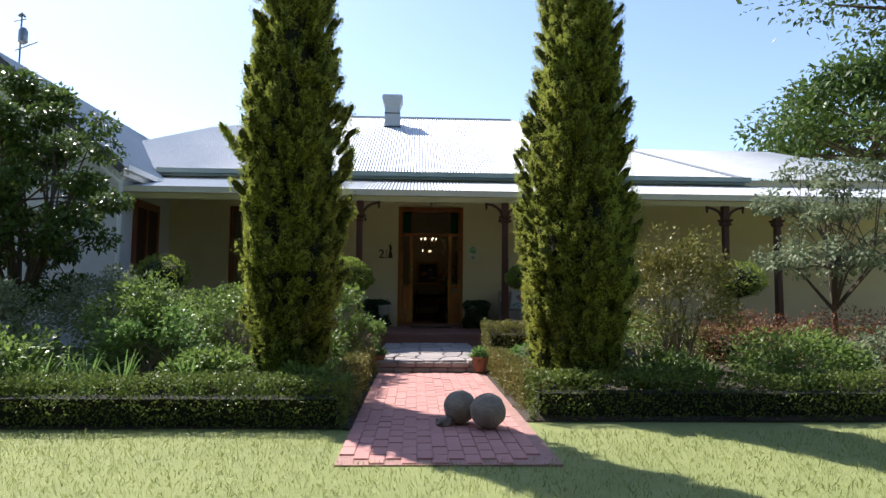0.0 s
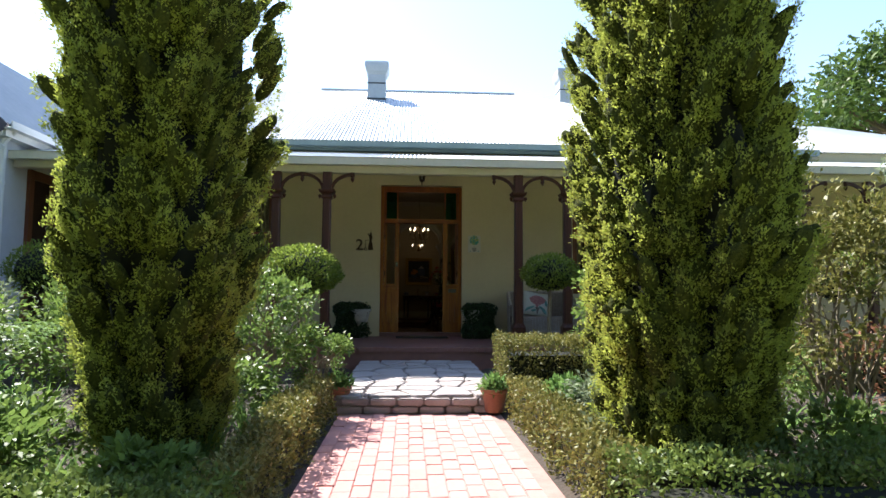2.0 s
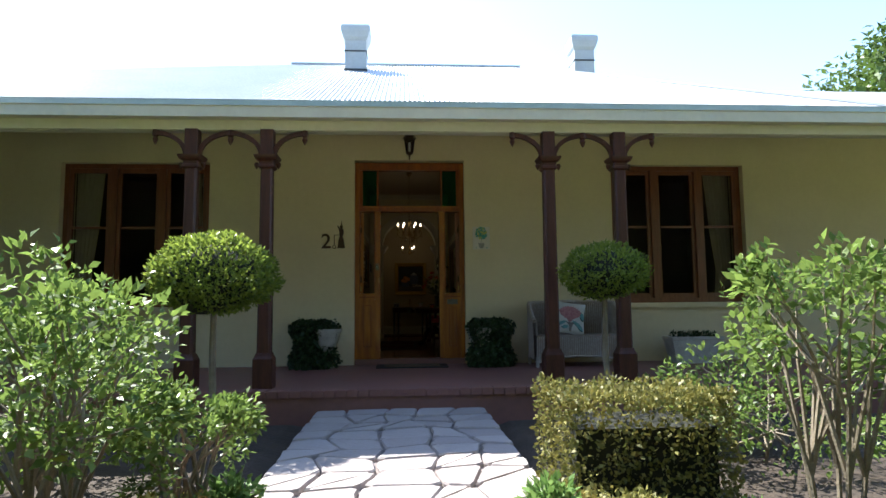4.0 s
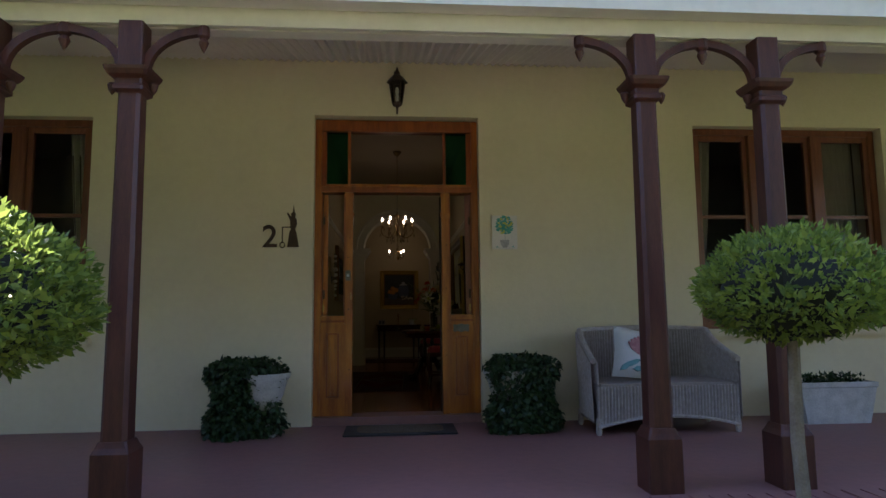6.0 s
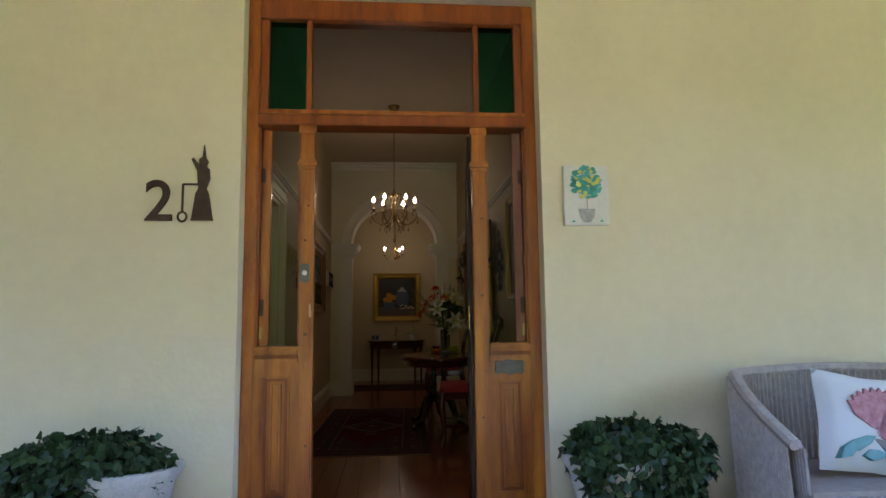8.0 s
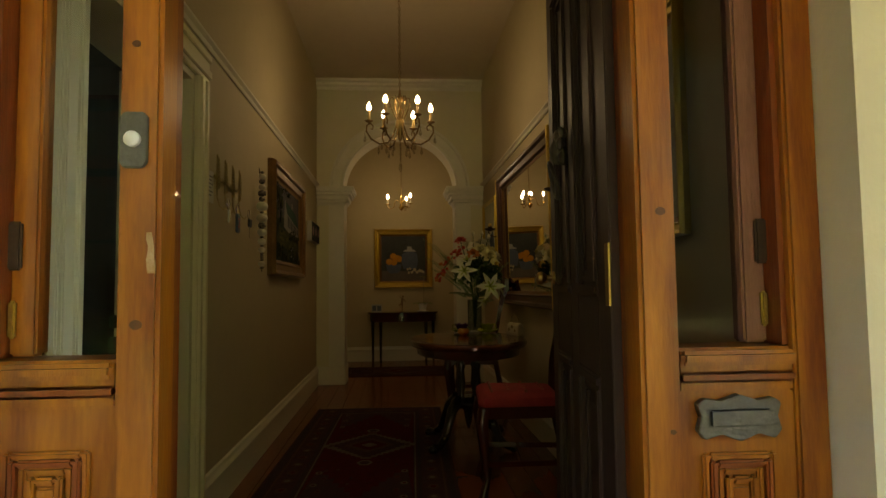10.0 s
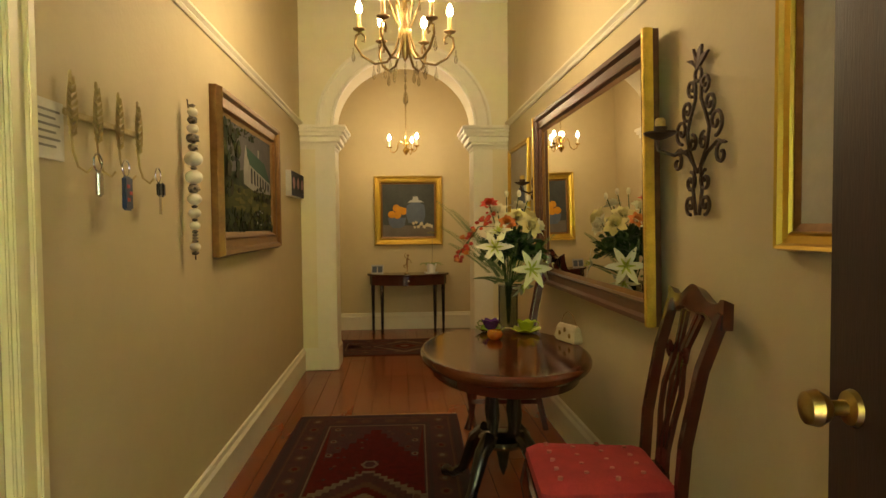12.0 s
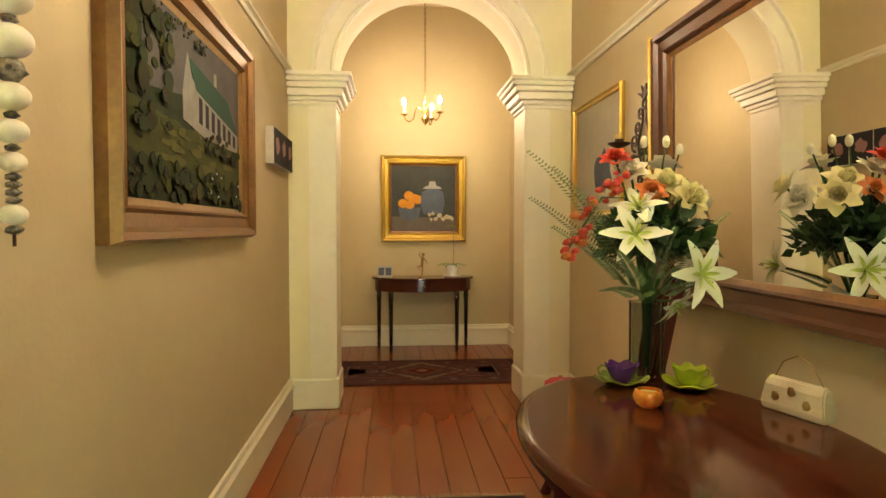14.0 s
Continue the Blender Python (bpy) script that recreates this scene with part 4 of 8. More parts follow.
G().prism([(0.38 * (1 if math.cos(t) > 0 else -1) * abs(math.cos(t)) ** 0.5, -0.03 + 0.17 * (1 if math.sin(t) > 0 else -1) * abs(math.sin(t)) ** 0.5) for t in [2 * math.pi * i / n for i in range(n)]], 0.014, 0.024, "z").make("coir_field", MATM, dm)

# ---- wicker sofa ----
WICK = mat("grey_brown_wicker", (0.36, 0.31, 0.27), (0.22, 0.18, 0.155), 30, 0.7, bump=0.5, bscale=150, contrast=0.5)
WICKL = mat("pale_wicker_cane", (0.48, 0.43, 0.38), (0.33, 0.28, 0.245), 30, 0.65, bump=0.4, bscale=150)
so = thing("wicker_sofa", pose(2.275, -0.42, VER), "grey wicker two-seat sofa against the veranda wall", "sofa")
HW, DF, DB = 0.635, -0.33, 0.32
def shell(s):
    """Plan of the arms and back; s from -1 to 1."""
    a = abs(s)
    sg = 1 if s > 0 else -1
    if a > 0.55:
        f = (a - 0.55) / 0.45
        return sg * (HW - 0.02 + 0.03 * f), DB - 0.18 + (DF - DB + 0.18) * f, 0.84 - 0.24 * f ** 0.7
    f = a / 0.55
    return sg * (HW - 0.02) * math.sin(f * math.pi / 2), DB - 0.18 * (1 - math.cos(f * math.pi / 2)), 0.86 - 0.02 * f


N = 96
g = G()
for i in range(N + 1):
    x, y, z = shell(-1 + 2 * i / N)
    g.v += [(x, y, 0.10), (x * 1.02, y + 0.02, z), (x * 0.95, y - 0.015, z), (x * 0.95, y - 0.03, 0.10)]
g.f = [(4 * i + a, 4 * i + (a + 1) % 4, 4 * i + 4 + (a + 1) % 4, 4 * i + 4 + a) for i in range(N) for a in range(4)]
g.make("wicker_shell", WICK, so, smooth=True)
g = G()
for i in range(0, N + 1):
    x, y, z = shell(-1 + 2 * i / N)
    g.tube([(x * 0.945, y - 0.032, 0.42), (x * 0.945, y - 0.018, z)], 0.006, 4)
    g.tube([(x * 1.005, y + 0.003, 0.12), (x * 1.025, y + 0.022, z)], 0.006, 4)
g.make("cane_lining", WICKL, so, "pale upright canes")["kind"] = "stuff"
G().tube([(shell(-1 + 2 * i / 40)[0] * 0.985, shell(-1 + 2 * i / 40)[1], shell(-1 + 2 * i / 40)[2] + 0.012) for i in range(41)], 0.026, 8).make("rolled_rim", WICKL, so, smooth=True)
G().box(-HW + 0.04, HW - 0.04, DF - 0.02, DB - 0.06, 0.36, 0.42).make("seat", WICK, so, bevel=0.02)
g = G()
for i in range(44):
    x = -HW + 0.03 + (2 * HW - 0.06) * i / 43
    z = 0.07 + 0.09 * (1 - (x / HW) ** 2)
    g.tube([(x, DF - 0.015, z), (x, DF - 0.022, 0.40)], 0.008, 5)
g.make("cane_front", WICKL, so, "pale upright canes")["kind"] = "stuff"
pts = [(-HW + 0.02 + (2 * HW - 0.04) * i / 20, 0.06 + 0.09 * (1 - ((-HW + 0.02 + (2 * HW - 0.04) * i / 20) / HW) ** 2)) for i in range(21)]
G().prism(pts + [(HW - 0.02, 0.39), (-HW + 0.02, 0.39)], DF - 0.012, DF + 0.01).make("front_apron", WICK, so)
G().tube([(x, DF - 0.02, z) for x, z in pts], 0.014, 6).make("apron_rim", WICKL, so, smooth=True)
for x in (-HW + 0.03, HW - 0.03):
    for y in (DF, DB - 0.14):
        G().lathe([(0.018, 0), (0.026, 0.02), (0.024, 0.14)], (x, y, 0), 8).make("foot", WICKL, so, smooth=True)


def pillow(name, place, w, h, d, material, label):
    t = thing(name, place, label, "cushion")
    gg = G()
    n = 14
    for side in (-1, 1):
        for j in range(n + 1):
            for i in range(n + 1):
                u, v = -1 + 2 * i / n, -1 + 2 * j / n
                b = (max(0, 1 - u ** 2) * max(0, 1 - v ** 2)) ** 0.42
                pin = 1 - 0.07 * (1 - abs(u)) * abs(v) ** 2 - 0.0
                pin2 = 1 - 0.07 * (1 - abs(v)) * abs(u) ** 2
                gg.v.append((u * w / 2 * pin2, side * d / 2 * b, v * h / 2 * pin))
    k = (n + 1) ** 2
    for s in (0, k):
        gg.f += [(s + j * (n + 1) + i, s + j * (n + 1) + i + 1, s + (j + 1) * (n + 1) + i + 1, s + (j + 1) * (n + 1) + i) for j in range(n) for i in range(n)]
    gg.make("cover", material, t, smooth=True)
    return t


LINEN = mat("pale_linen", (0.62, 0.58, 0.55), (0.50, 0.56, 0.56), 5, 0.9, bump=0.2, bscale=250, contrast=0.6)
PROT = mat("dusky_pink_print", (0.48, 0.25, 0.25), (0.30, 0.11, 0.13), 40, 0.9)
DARKP = mat("dark_stem_print", (0.20, 0.18, 0.17), None, 25, 0.9)
cu = pillow("cushion", pose(2.14, -0.52, VER + 0.645, -14, 9, 0), 0.50, 0.45, 0.15, LINEN, "pale linen cushion with a pink flower print on the sofa")
for k in range(11):
    a = radians(-60 + 12 * k)
    s = 0.175
    c = (0.02 + 0.075 * math.sin(a), 0.03 + 0.04 * math.cos(a) - 0.02)
    dvec = Vector((math.sin(a), math.cos(a)))
    nrm = Vector((dvec.y, -dvec.x))
    pt = [(c[0] + dvec.x * s * u + nrm.x * v * 0.042, c[1] + dvec.y * s * u + nrm.y * v * 0.042) for u, v in ((-0.7, 0), (-0.2, 1), (0.3, 0.9), (0.62, 0), (0.3, -0.9), (-0.2, -1))]
    G().prism(pt, -0.079 - 0.0007 * (k % 5), -0.066).make("printed_petal", PROT, cu, "dusky pink printed petal")
TEALP = mat("teal_leaf_print", (0.16, 0.34, 0.34), (0.10, 0.22, 0.22), 25, 0.9)
for k, (cx, cz, an, ln) in enumerate(((-0.10, -0.10, 62, 0.10), (-0.15, -0.13, 48, 0.08), (0.13, -0.09, -58, 0.10), (0.17, -0.13, -42, 0.08), (-0.04, -0.14, 80, 0.06), (0.19, 0.02, -15, 0.07))):
    dx, dz = math.sin(radians(an)), math.cos(radians(an))
    G().prism([(cx + dx * ln * u + dz * v, cz + dz * ln * u - dx * v) for u, v in ((-0.8, 0), (-0.2, 0.024), (0.5, 0.018), (0.9, 0), (0.5, -0.018), (-0.2, -0.024))], -0.0745 - 0.0005 * k, -0.03).make("printed_leaf", TEALP, cu, "teal printed leaf")
G().prism([(-0.03, -0.07), (0.09, -0.07), (0.06, -0.12), (0.05, -0.19), (0.03, -0.19), (0.02, -0.12)], -0.0735, -0.055).make("printed_stem", DARKP, cu, "dark printed stem")

# ---- plants ----
CYP = leaf_mat("cypress_scale_leaf", (0.50, 0.55, 0.10), (0.22, 0.26, 0.055), 0.7, 0.55, 0.3)
CYPMID = mat("cypress_inner_leaf", (0.045, 0.055, 0.018), (0.016, 0.02, 0.009), 30, 0.95, spec=0.1, bump=0.8, bscale=90)
# plume bodies and core hold the shade between leaves in their colours
CYPPLUME = mat("cypress_plume_shade", (0.11, 0.125, 0.027), (0.022, 0.028, 0.009), 60, 0.9, spec=0.1, bump=1.0, bscale=110, contrast=0.35)
CYPCORE = mat("cypress_gap_shade", (0.016, 0.018, 0.010), (0.008, 0.009, 0.006), 8, 0.95)
BOXLEAF = leaf_mat("box_hedge_leaf", (0.20, 0.26, 0.06), (0.08, 0.12, 0.03), 0.45, 0.35)
BOXYEL = leaf_mat("sunburnt_box_leaf", (0.30, 0.27, 0.075), (0.11, 0.125, 0.035), 0.45, 0.25)
ROSEL = leaf_mat("rose_leaf", (0.23, 0.33, 0.075), (0.09, 0.145, 0.035), 0.4, 0.45)
GLOSSY = leaf_mat("glossy_topiary_leaf", (0.31, 0.39, 0.063), (0.10, 0.155, 0.032), 0.35, 0.55)
STRAP = leaf_mat("strap_leaf", (0.24, 0.38, 0.11), (0.11, 0.20, 0.05), 0.35, 0.4)
GREYL = leaf_mat("grey_green_leaf", (0.28, 0.33, 0.19), (0.13, 0.17, 0.09), 0.5, 0.35)
REDL = leaf_mat("russet_foliage", (0.30, 0.13, 0.07), (0.13, 0.075, 0.035), 0.5, 0.3)
IVY = leaf_mat("dark_ivy_leaf", (0.045, 0.085, 0.03), (0.016, 0.035, 0.014), 0.35, 0.15)
TREEL = leaf_mat("tree_leaf", (0.12, 0.19, 0.045), (0.05, 0.085, 0.02), 0.4, 0.35)
GRASS = leaf_mat("grass_blade", (0.42, 0.46, 0.16), (0.25, 0.30, 0.10), 0.5, 0.4)
BARK = mat("grey_brown_bark", (0.14, 0.105, 0.075), (0.06, 0.045, 0.033), 8, 0.9, bump=0.6, bscale=25, stretch=(3, 3, 0.6))
STEMG = mat("pale_woody_stem", (0.26, 0.22, 0.15), (0.14, 0.11, 0.07), 12, 0.8, bump=0.3)
# near-black filler: shade between leaves put into the colour
HCORE = mat("hedge_gap_shade", (0.02, 0.022, 0.010), (0.010, 0.011, 0.006), 8, 0.95)
PETALW = mat("white_petal", (0.78, 0.77, 0.70), (0.66, 0.66, 0.55), 12, 0.5)


def unit(a):
    return a / np.maximum(1e-6, np.linalg.norm(a, axis=1, keepdims=True))


def leaf_mesh(name, P, D, N, L, W, material, parent=None, label="", fold=0.25):
    """One mesh of folded pointed leaves: base P, along D, facing N, lengths L, widths W."""
    n = len(P)
    D = unit(D)
    S = unit(np.cross(D, N))
    Nn = np.cross(S, D)
    L, W = np.broadcast_to(L, (n,))[:, None], np.broadcast_to(W, (n,))[:, None]
    v = np.empty((n, 4, 3), np.float32)
    v[:, 0] = P
    v[:, 1] = P + D * L * 0.45 + S * W / 2 + Nn * W * fold
    v[:, 2] = P + D * L
    v[:, 3] = P + D * L * 0.45 - S * W / 2 + Nn * W * fold
    me = bpy.data.meshes.new(name)
    me.vertices.add(4 * n)
    me.vertices.foreach_set("co", v.ravel())
    me.loops.add(4 * n)
    me.loops.foreach_set("vertex_index", np.arange(4 * n, dtype=np.int32))
    me.polygons.add(n)
    me.polygons.foreach_set("loop_start", np.arange(0, 4 * n, 4, dtype=np.int32))
    me.update()
    me.validate()
    me.materials.append(material)
    ob = new(name, me)
    if parent:
        ob.parent = parent
    if label:
        ob["label"] = label
    return ob


def cypress(x, y, h, r, seed, tips):
    rng = np.random.default_rng(seed)
    t = thing("cypress", pose(x, y, 0.08), "tall dark columnar cypress with sunlit yellow-green tips", "cypress", "cypress pair")
    rad = lambda z: r * np.interp(z / h, (0, 0.05, 0.14, 0.35, 0.6, 0.85, 1.0), (0.62, 0.86, 1.0, 0.98, 0.74, 0.45, 0.06))
    G().tube([(0, 0, -0.1), (0.02, 0.01, 0.6), (0, 0, h * 0.5), (0, 0, h * 0.92)], [0.10, 0.085, 0.06, 0.02], 8).make("trunk", BARK, t)
    g = G()
    for k in range(4):
        a = k * 1.6 + seed
        g.tube([(0.03 * math.cos(a), 0.03 * math.sin(a), 0.05), (0.2 * math.cos(a), 0.2 * math.sin(a), 0.5), (0.26 * math.cos(a), 0.26 * math.sin(a), 1.3)], [0.035, 0.028, 0.015], 6)
    g.make("branchwork", BARK, t)
    # filler core that blocks light, near black for the shade between plumes
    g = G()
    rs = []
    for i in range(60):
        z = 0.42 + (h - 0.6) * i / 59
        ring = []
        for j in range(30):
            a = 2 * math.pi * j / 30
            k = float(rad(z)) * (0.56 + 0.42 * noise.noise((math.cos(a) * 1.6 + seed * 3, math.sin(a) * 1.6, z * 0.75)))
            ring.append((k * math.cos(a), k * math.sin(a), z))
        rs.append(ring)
    g.rings(rs).make("shade_core", CYPCORE, t, smooth=True)
    # upright plumes of scale leaves over solid bodies darkened as shade
    nc = 1800
    z = 0.25 + (h - 0.3) * rng.random(nc) ** 1.25
    a = rng.random(nc) * 2 * np.pi
    lump = np.array([noise.noise((math.cos(q) * 1.6 + seed * 3, math.sin(q) * 1.6, w * 0.75)) for q, w in zip(a, z)])
    rr = rad(z) * (0.78 + 0.46 * lump) + rng.normal(size=nc) * 0.05
    C = np.stack([rr * np.cos(a), rr * np.sin(a), z], 1)
    out = np.stack([np.cos(a), np.sin(a), 0 * a], 1)
    wid, hgt = rng.uniform(0.048, 0.092, nc) * np.interp(z / h, (0, 0.6, 1), (1, 0.85, 0.5)), rng.uniform(0.085, 0.17, nc)
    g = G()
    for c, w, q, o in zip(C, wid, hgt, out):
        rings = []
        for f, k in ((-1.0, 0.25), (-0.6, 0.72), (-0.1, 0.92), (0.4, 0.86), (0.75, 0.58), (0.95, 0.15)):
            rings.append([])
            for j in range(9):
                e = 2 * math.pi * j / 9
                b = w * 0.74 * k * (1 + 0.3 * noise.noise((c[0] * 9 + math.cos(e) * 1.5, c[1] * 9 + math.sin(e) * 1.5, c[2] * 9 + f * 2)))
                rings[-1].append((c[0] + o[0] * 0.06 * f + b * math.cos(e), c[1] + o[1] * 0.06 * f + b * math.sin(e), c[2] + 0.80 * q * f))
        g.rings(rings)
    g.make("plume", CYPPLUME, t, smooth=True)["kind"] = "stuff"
    subs, per = 11, 20
    m = nc * subs
    ci = np.repeat(np.arange(nc), subs)
    q = unit(rng.normal(size=(m, 3)) + out[ci] * 0.75)
    taper = np.where(q[:, 2] > 0, 1 - 0.35 * q[:, 2], 1.0)
    S = C[ci] + q * np.stack([wid[ci] * taper, wid[ci] * taper, hgt[ci]], 1) * rng.uniform(0.86, 1.15, m)[:, None] + out[ci] * (0.06 * q[:, 2])[:, None]
    A = unit(q * 0.7 + out[ci] * 0.35 + np.array([0, 0, 0.75]) + rng.normal(size=(m, 3)) * 0.2)
    si = np.repeat(np.arange(m), per)
    n = m * per
    f = rng.random(n)
    P = S[si] + A[si] * ((f - 0.6) * 0.07)[:, None] + rng.normal(size=(n, 3)) * (0.022 * (1.2 - f))[:, None]
    D = A[si] + unit(rng.normal(size=(n, 3))) * 0.75
    leaf_mesh("foliage", P, D, q[si] + rng.normal(size=(n, 3)) * 0.5, rng.uniform(0.013, 0.027, n), rng.uniform(0.0075, 0.012, n), CYP, t)
    if tips:
        g = G()
        m = 700
        s = rng.random(m)
        base = np.array([-r * 0.95, 0.1, 2.55])
        P = base + np.outer(s, np.array([-0.28, 0, 0.42])) + rng.normal(size=(m, 3)) * 0.035 * (1.2 - s)[:, None]
        leaf_mesh("stray_plume", P, rng.normal(size=(m, 3)) * 0.5 + np.array([-0.4, 0, 0.8]), rng.normal(size=(m, 3)), rng.uniform(0.04, 0.07, m), rng.uniform(0.012, 0.022, m), CYP, t)
    return t


cypress(-1.76, -8.25, 8.6, 0.575, 1, True)
cypress(1.41, -8.45, 6.2, 0.60, 2, False)


def hedge(x0, x1, y0, y1, h, density=2600, material=BOXLEAF, seed=3, z0=0.0):
    """Clipped box hedge of small leaves over a solid filler box coloured as shade."""
    rng = np.random.default_rng(seed)
    cx, cy = (x0 + x1) / 2, (y0 + y1) / 2
    t = thing("box_hedge", pose(cx, cy, z0), "low clipped box hedge edging the garden bed", "hedge", "box hedges")
    a, b = (x1 - x0) / 2, (y1 - y0) / 2
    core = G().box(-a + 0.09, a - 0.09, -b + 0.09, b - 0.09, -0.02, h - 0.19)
    core.make("shade_filler", HCORE, t)
    areas = np.array([4 * a * b, 2 * a * h, 2 * a * h, 2 * b * h, 2 * b * h])
    n = int(areas.sum() * density)
    face = rng.choice(5, n, p=areas / areas.sum())
    u, v = rng.uniform(-1, 1, n), rng.uniform(-1, 1, n)
    P = np.zeros((n, 3))
    N = np.zeros((n, 3))
    for k, (px, py, pz, nn) in enumerate(((u * a, v * b, h + 0 * u, (0, 0, 1)), (u * a, -b + 0 * u, (v + 1) / 2 * h, (0, -1, 0)), (u * a, b + 0 * u, (v + 1) / 2 * h, (0, 1, 0)), (-a + 0 * u, v * b, (u + 1) / 2 * h, (-1, 0, 0)), (a + 0 * u, v * b, (u + 1) / 2 * h, (1, 0, 0)))):
        s = face == k
        P[s] = np.stack([px, py, pz], 1)[s]
        N[s] = nn
    bumpy = np.array([noise.noise((p[0] * 4 + cx, p[1] * 4 + cy, p[2] * 4)) + 0.5 * noise.noise((p[0] * 11 + cx, p[1] * 11, p[2] * 11)) for p in P])
    P += N * (bumpy * 0.06 - rng.random(n) * 0.09)[:, None]
    D = N * 0.5 + rng.normal(size=(n, 3)) * 0.6 + np.array([0, 0, 0.25])
    leaf_mesh("leaves", P, D, N + rng.normal(size=(n, 3)) * 0.5, rng.uniform(0.022, 0.042, n), rng.uniform(0.014, 0.024, n), material, t)
    return t


hedge(-6.6, -0.95, -9.75, -9.35, 0.42, 2300, seed=3)
hedge(-1.18, -0.93, -9.33, -6.15, 0.40, 2800, BOXYEL, 4)
hedge(0.72, 8.2, -9.4, -9.0, 0.42, 2000, seed=5)
hedge(0.70, 0.98, -8.98, -6.15, 0.38, 2800, BOXYEL, 6)
hedge(0.72, 1.66, -5.75, -5.05, 0.72, 2800, BOXYEL, 7)
hedge(4.2, 6.6, -5.3, -4.8, 0.66, 1600, BOXYEL, 8)
hedge(6.9, 9.0, -5.3, -4.8, 0.66, 1300, BOXYEL, 9)


def shrub(x, y, rx, rz, zc, n, size, material, seed, label, category, clumps=40, stems=6, name="shrub", z0=0.08, group="", stem_mat=STEMG, ry=None, hollow=0.5, aspect=0.5):
    """Stems carrying clumps of leaves with gaps between them."""
    rng = np.random.default_rng(seed)
    ry = ry or rx
    t = thing(name, pose(x, y, z0), label, category, group)
    q = unit(rng.normal(size=(clumps, 3)))
    q[:, 2] = np.where(q[:, 2] < -0.5, -q[:, 2], q[:, 2])
    rad = hollow + (1 - hollow) * rng.random(clumps) ** 0.5
    C = q * rad[:, None] * np.array([rx, ry, rz]) + np.array([0, 0, zc])
    C[:, 2] = np.maximum(C[:, 2], 0.06)
    g = G()
    for k in range(stems):
        a = 2 * math.pi * k / stems + seed
        b = Vector((0.12 * rx * math.cos(a), 0.12 * ry * math.sin(a), -0.08))
        m = Vector((0.3 * rx * math.cos(a), 0.3 * ry * math.sin(a), zc * 0.7))
        for c in C[k::stems][:5]:
            e = Vector(c)
            g.tube([b, m.lerp(b, 0.4), m.lerp(e, 0.35), e], [0.012, 0.011, 0.008, 0.003], 5)
    g.make("branchwork", stem_mat, t)
    n = int(n * 1.8)
    ci = rng.integers(0, clumps, n)
    cr = rng.uniform(0.16, 0.32, clumps)[ci] * max(rx, rz)
    d = unit(rng.normal(size=(n, 3)))
    P = C[ci] + d * (cr * rng.random(n) ** 0.4)[:, None]
    P[:, 2] = np.maximum(P[:, 2], 0.03)
    outw = unit(C[ci] - np.array([0, 0, zc * 0.6]))
    D = outw * 0.5 + d * 0.5 + rng.normal(size=(n, 3)) * 0.5 + np.array([0, 0, -0.1])
    N = np.array([0, 0, 1.0]) + d * 0.5 + rng.normal(size=(n, 3)) * 0.5
    L = rng.uniform(0.6, 1.15, n) * size
    leaf_mesh("leaves", P, D, N, L, L * aspect, material, t)
    return t


def tufts(x0, x1, y0, y1, count, length, width, material, seed, name, label, category, z0=0.08, per=26, lean=0.7, kind=""):
    """Tufts of arching strap leaves, each blade in three joined pieces."""
    rng = np.random.default_rng(seed)
    g_v, g_f = [], []
    for c in range(count):
        cx, cy = rng.uniform(x0, x1), rng.uniform(y0, y1)
        for b in range(per):
            a = rng.uniform(0, 6.283)
            le = length * rng.uniform(0.55, 1.1)
            dx, dy = math.cos(a), math.sin(a)
            ln = lean * rng.uniform(0.3, 1.1)
            w = width * rng.uniform(0.7, 1.2)
            k = len(g_v)
            for s, ww in ((0, 0.7), (0.4, 1.0), (0.75, 0.8), (1.0, 0.08)):
                hx = le * ln * s ** 1.6
                hz = le * (s - 0.35 * ln * s ** 2.2)
                px, py = cx + dx * (0.02 + hx), cy + dy * (0.02 + hx)
                g_v += [(px - dy * w * ww / 2, py + dx * w * ww / 2, z0 + hz), (px + dy * w * ww / 2, py - dx * w * ww / 2, z0 + hz)]
            g_f += [(k + 2 * i, k + 2 * i + 1, k + 2 * i + 3, k + 2 * i + 2) for i in range(3)]
    me = bpy.data.meshes.new(name)
    me.from_pydata(g_v, [], g_f)
    me.materials.append(material)
    return tagged(new(name, me), label, category, kind=kind)


def standard(x, y, zc, rx, rz, seed, n, label):
    """Clipped ball tree on a straight stem."""
    rng = np.random.default_rng(seed)
    t = thing("topiary_tree", pose(x, y, 0.08), label, "topiary", "topiary row")
    G().tube([(0.02, 0, -0.1), (-0.01, 0.01, zc * 0.5), (0, 0, zc)], [0.035, 0.03, 0.025], 8).make("trunk", STEMG, t, smooth=True)
    # solid filler ball, dark for the shade inside the crown
    G().ball((0, 0, zc), rx * 0.72, 14, 10, (1, 1, rz / rx), 0.2).make("shade_core", HCORE, t, smooth=True)
    q = unit(rng.normal(size=(n, 3)))
    low = np.where(q[:, 2] < 0, 0.72, 1.0)
    wob = np.array([1 + 0.12 * noise.noise(Vector(p) * 3 + Vector((seed, 0, 0))) for p in q])
    P = q * (wob * (0.80 + 0.2 * rng.random(n)))[:, None] * np.array([rx, rx, rz]) * np.stack([1 + 0 * low, 1 + 0 * low, low], 1) + np.array([0, 0, zc])
    D = q * 0.7 + rng.normal(size=(n, 3)) * 0.5 + np.array([0, 0, 0.25])
    N = q + rng.normal(size=(n, 3)) * 0.5
    L = rng.uniform(0.028, 0.056, n)
    leaf_mesh("crown", P, D, N, L, L * 0.45, GLOSSY, t)
    return t


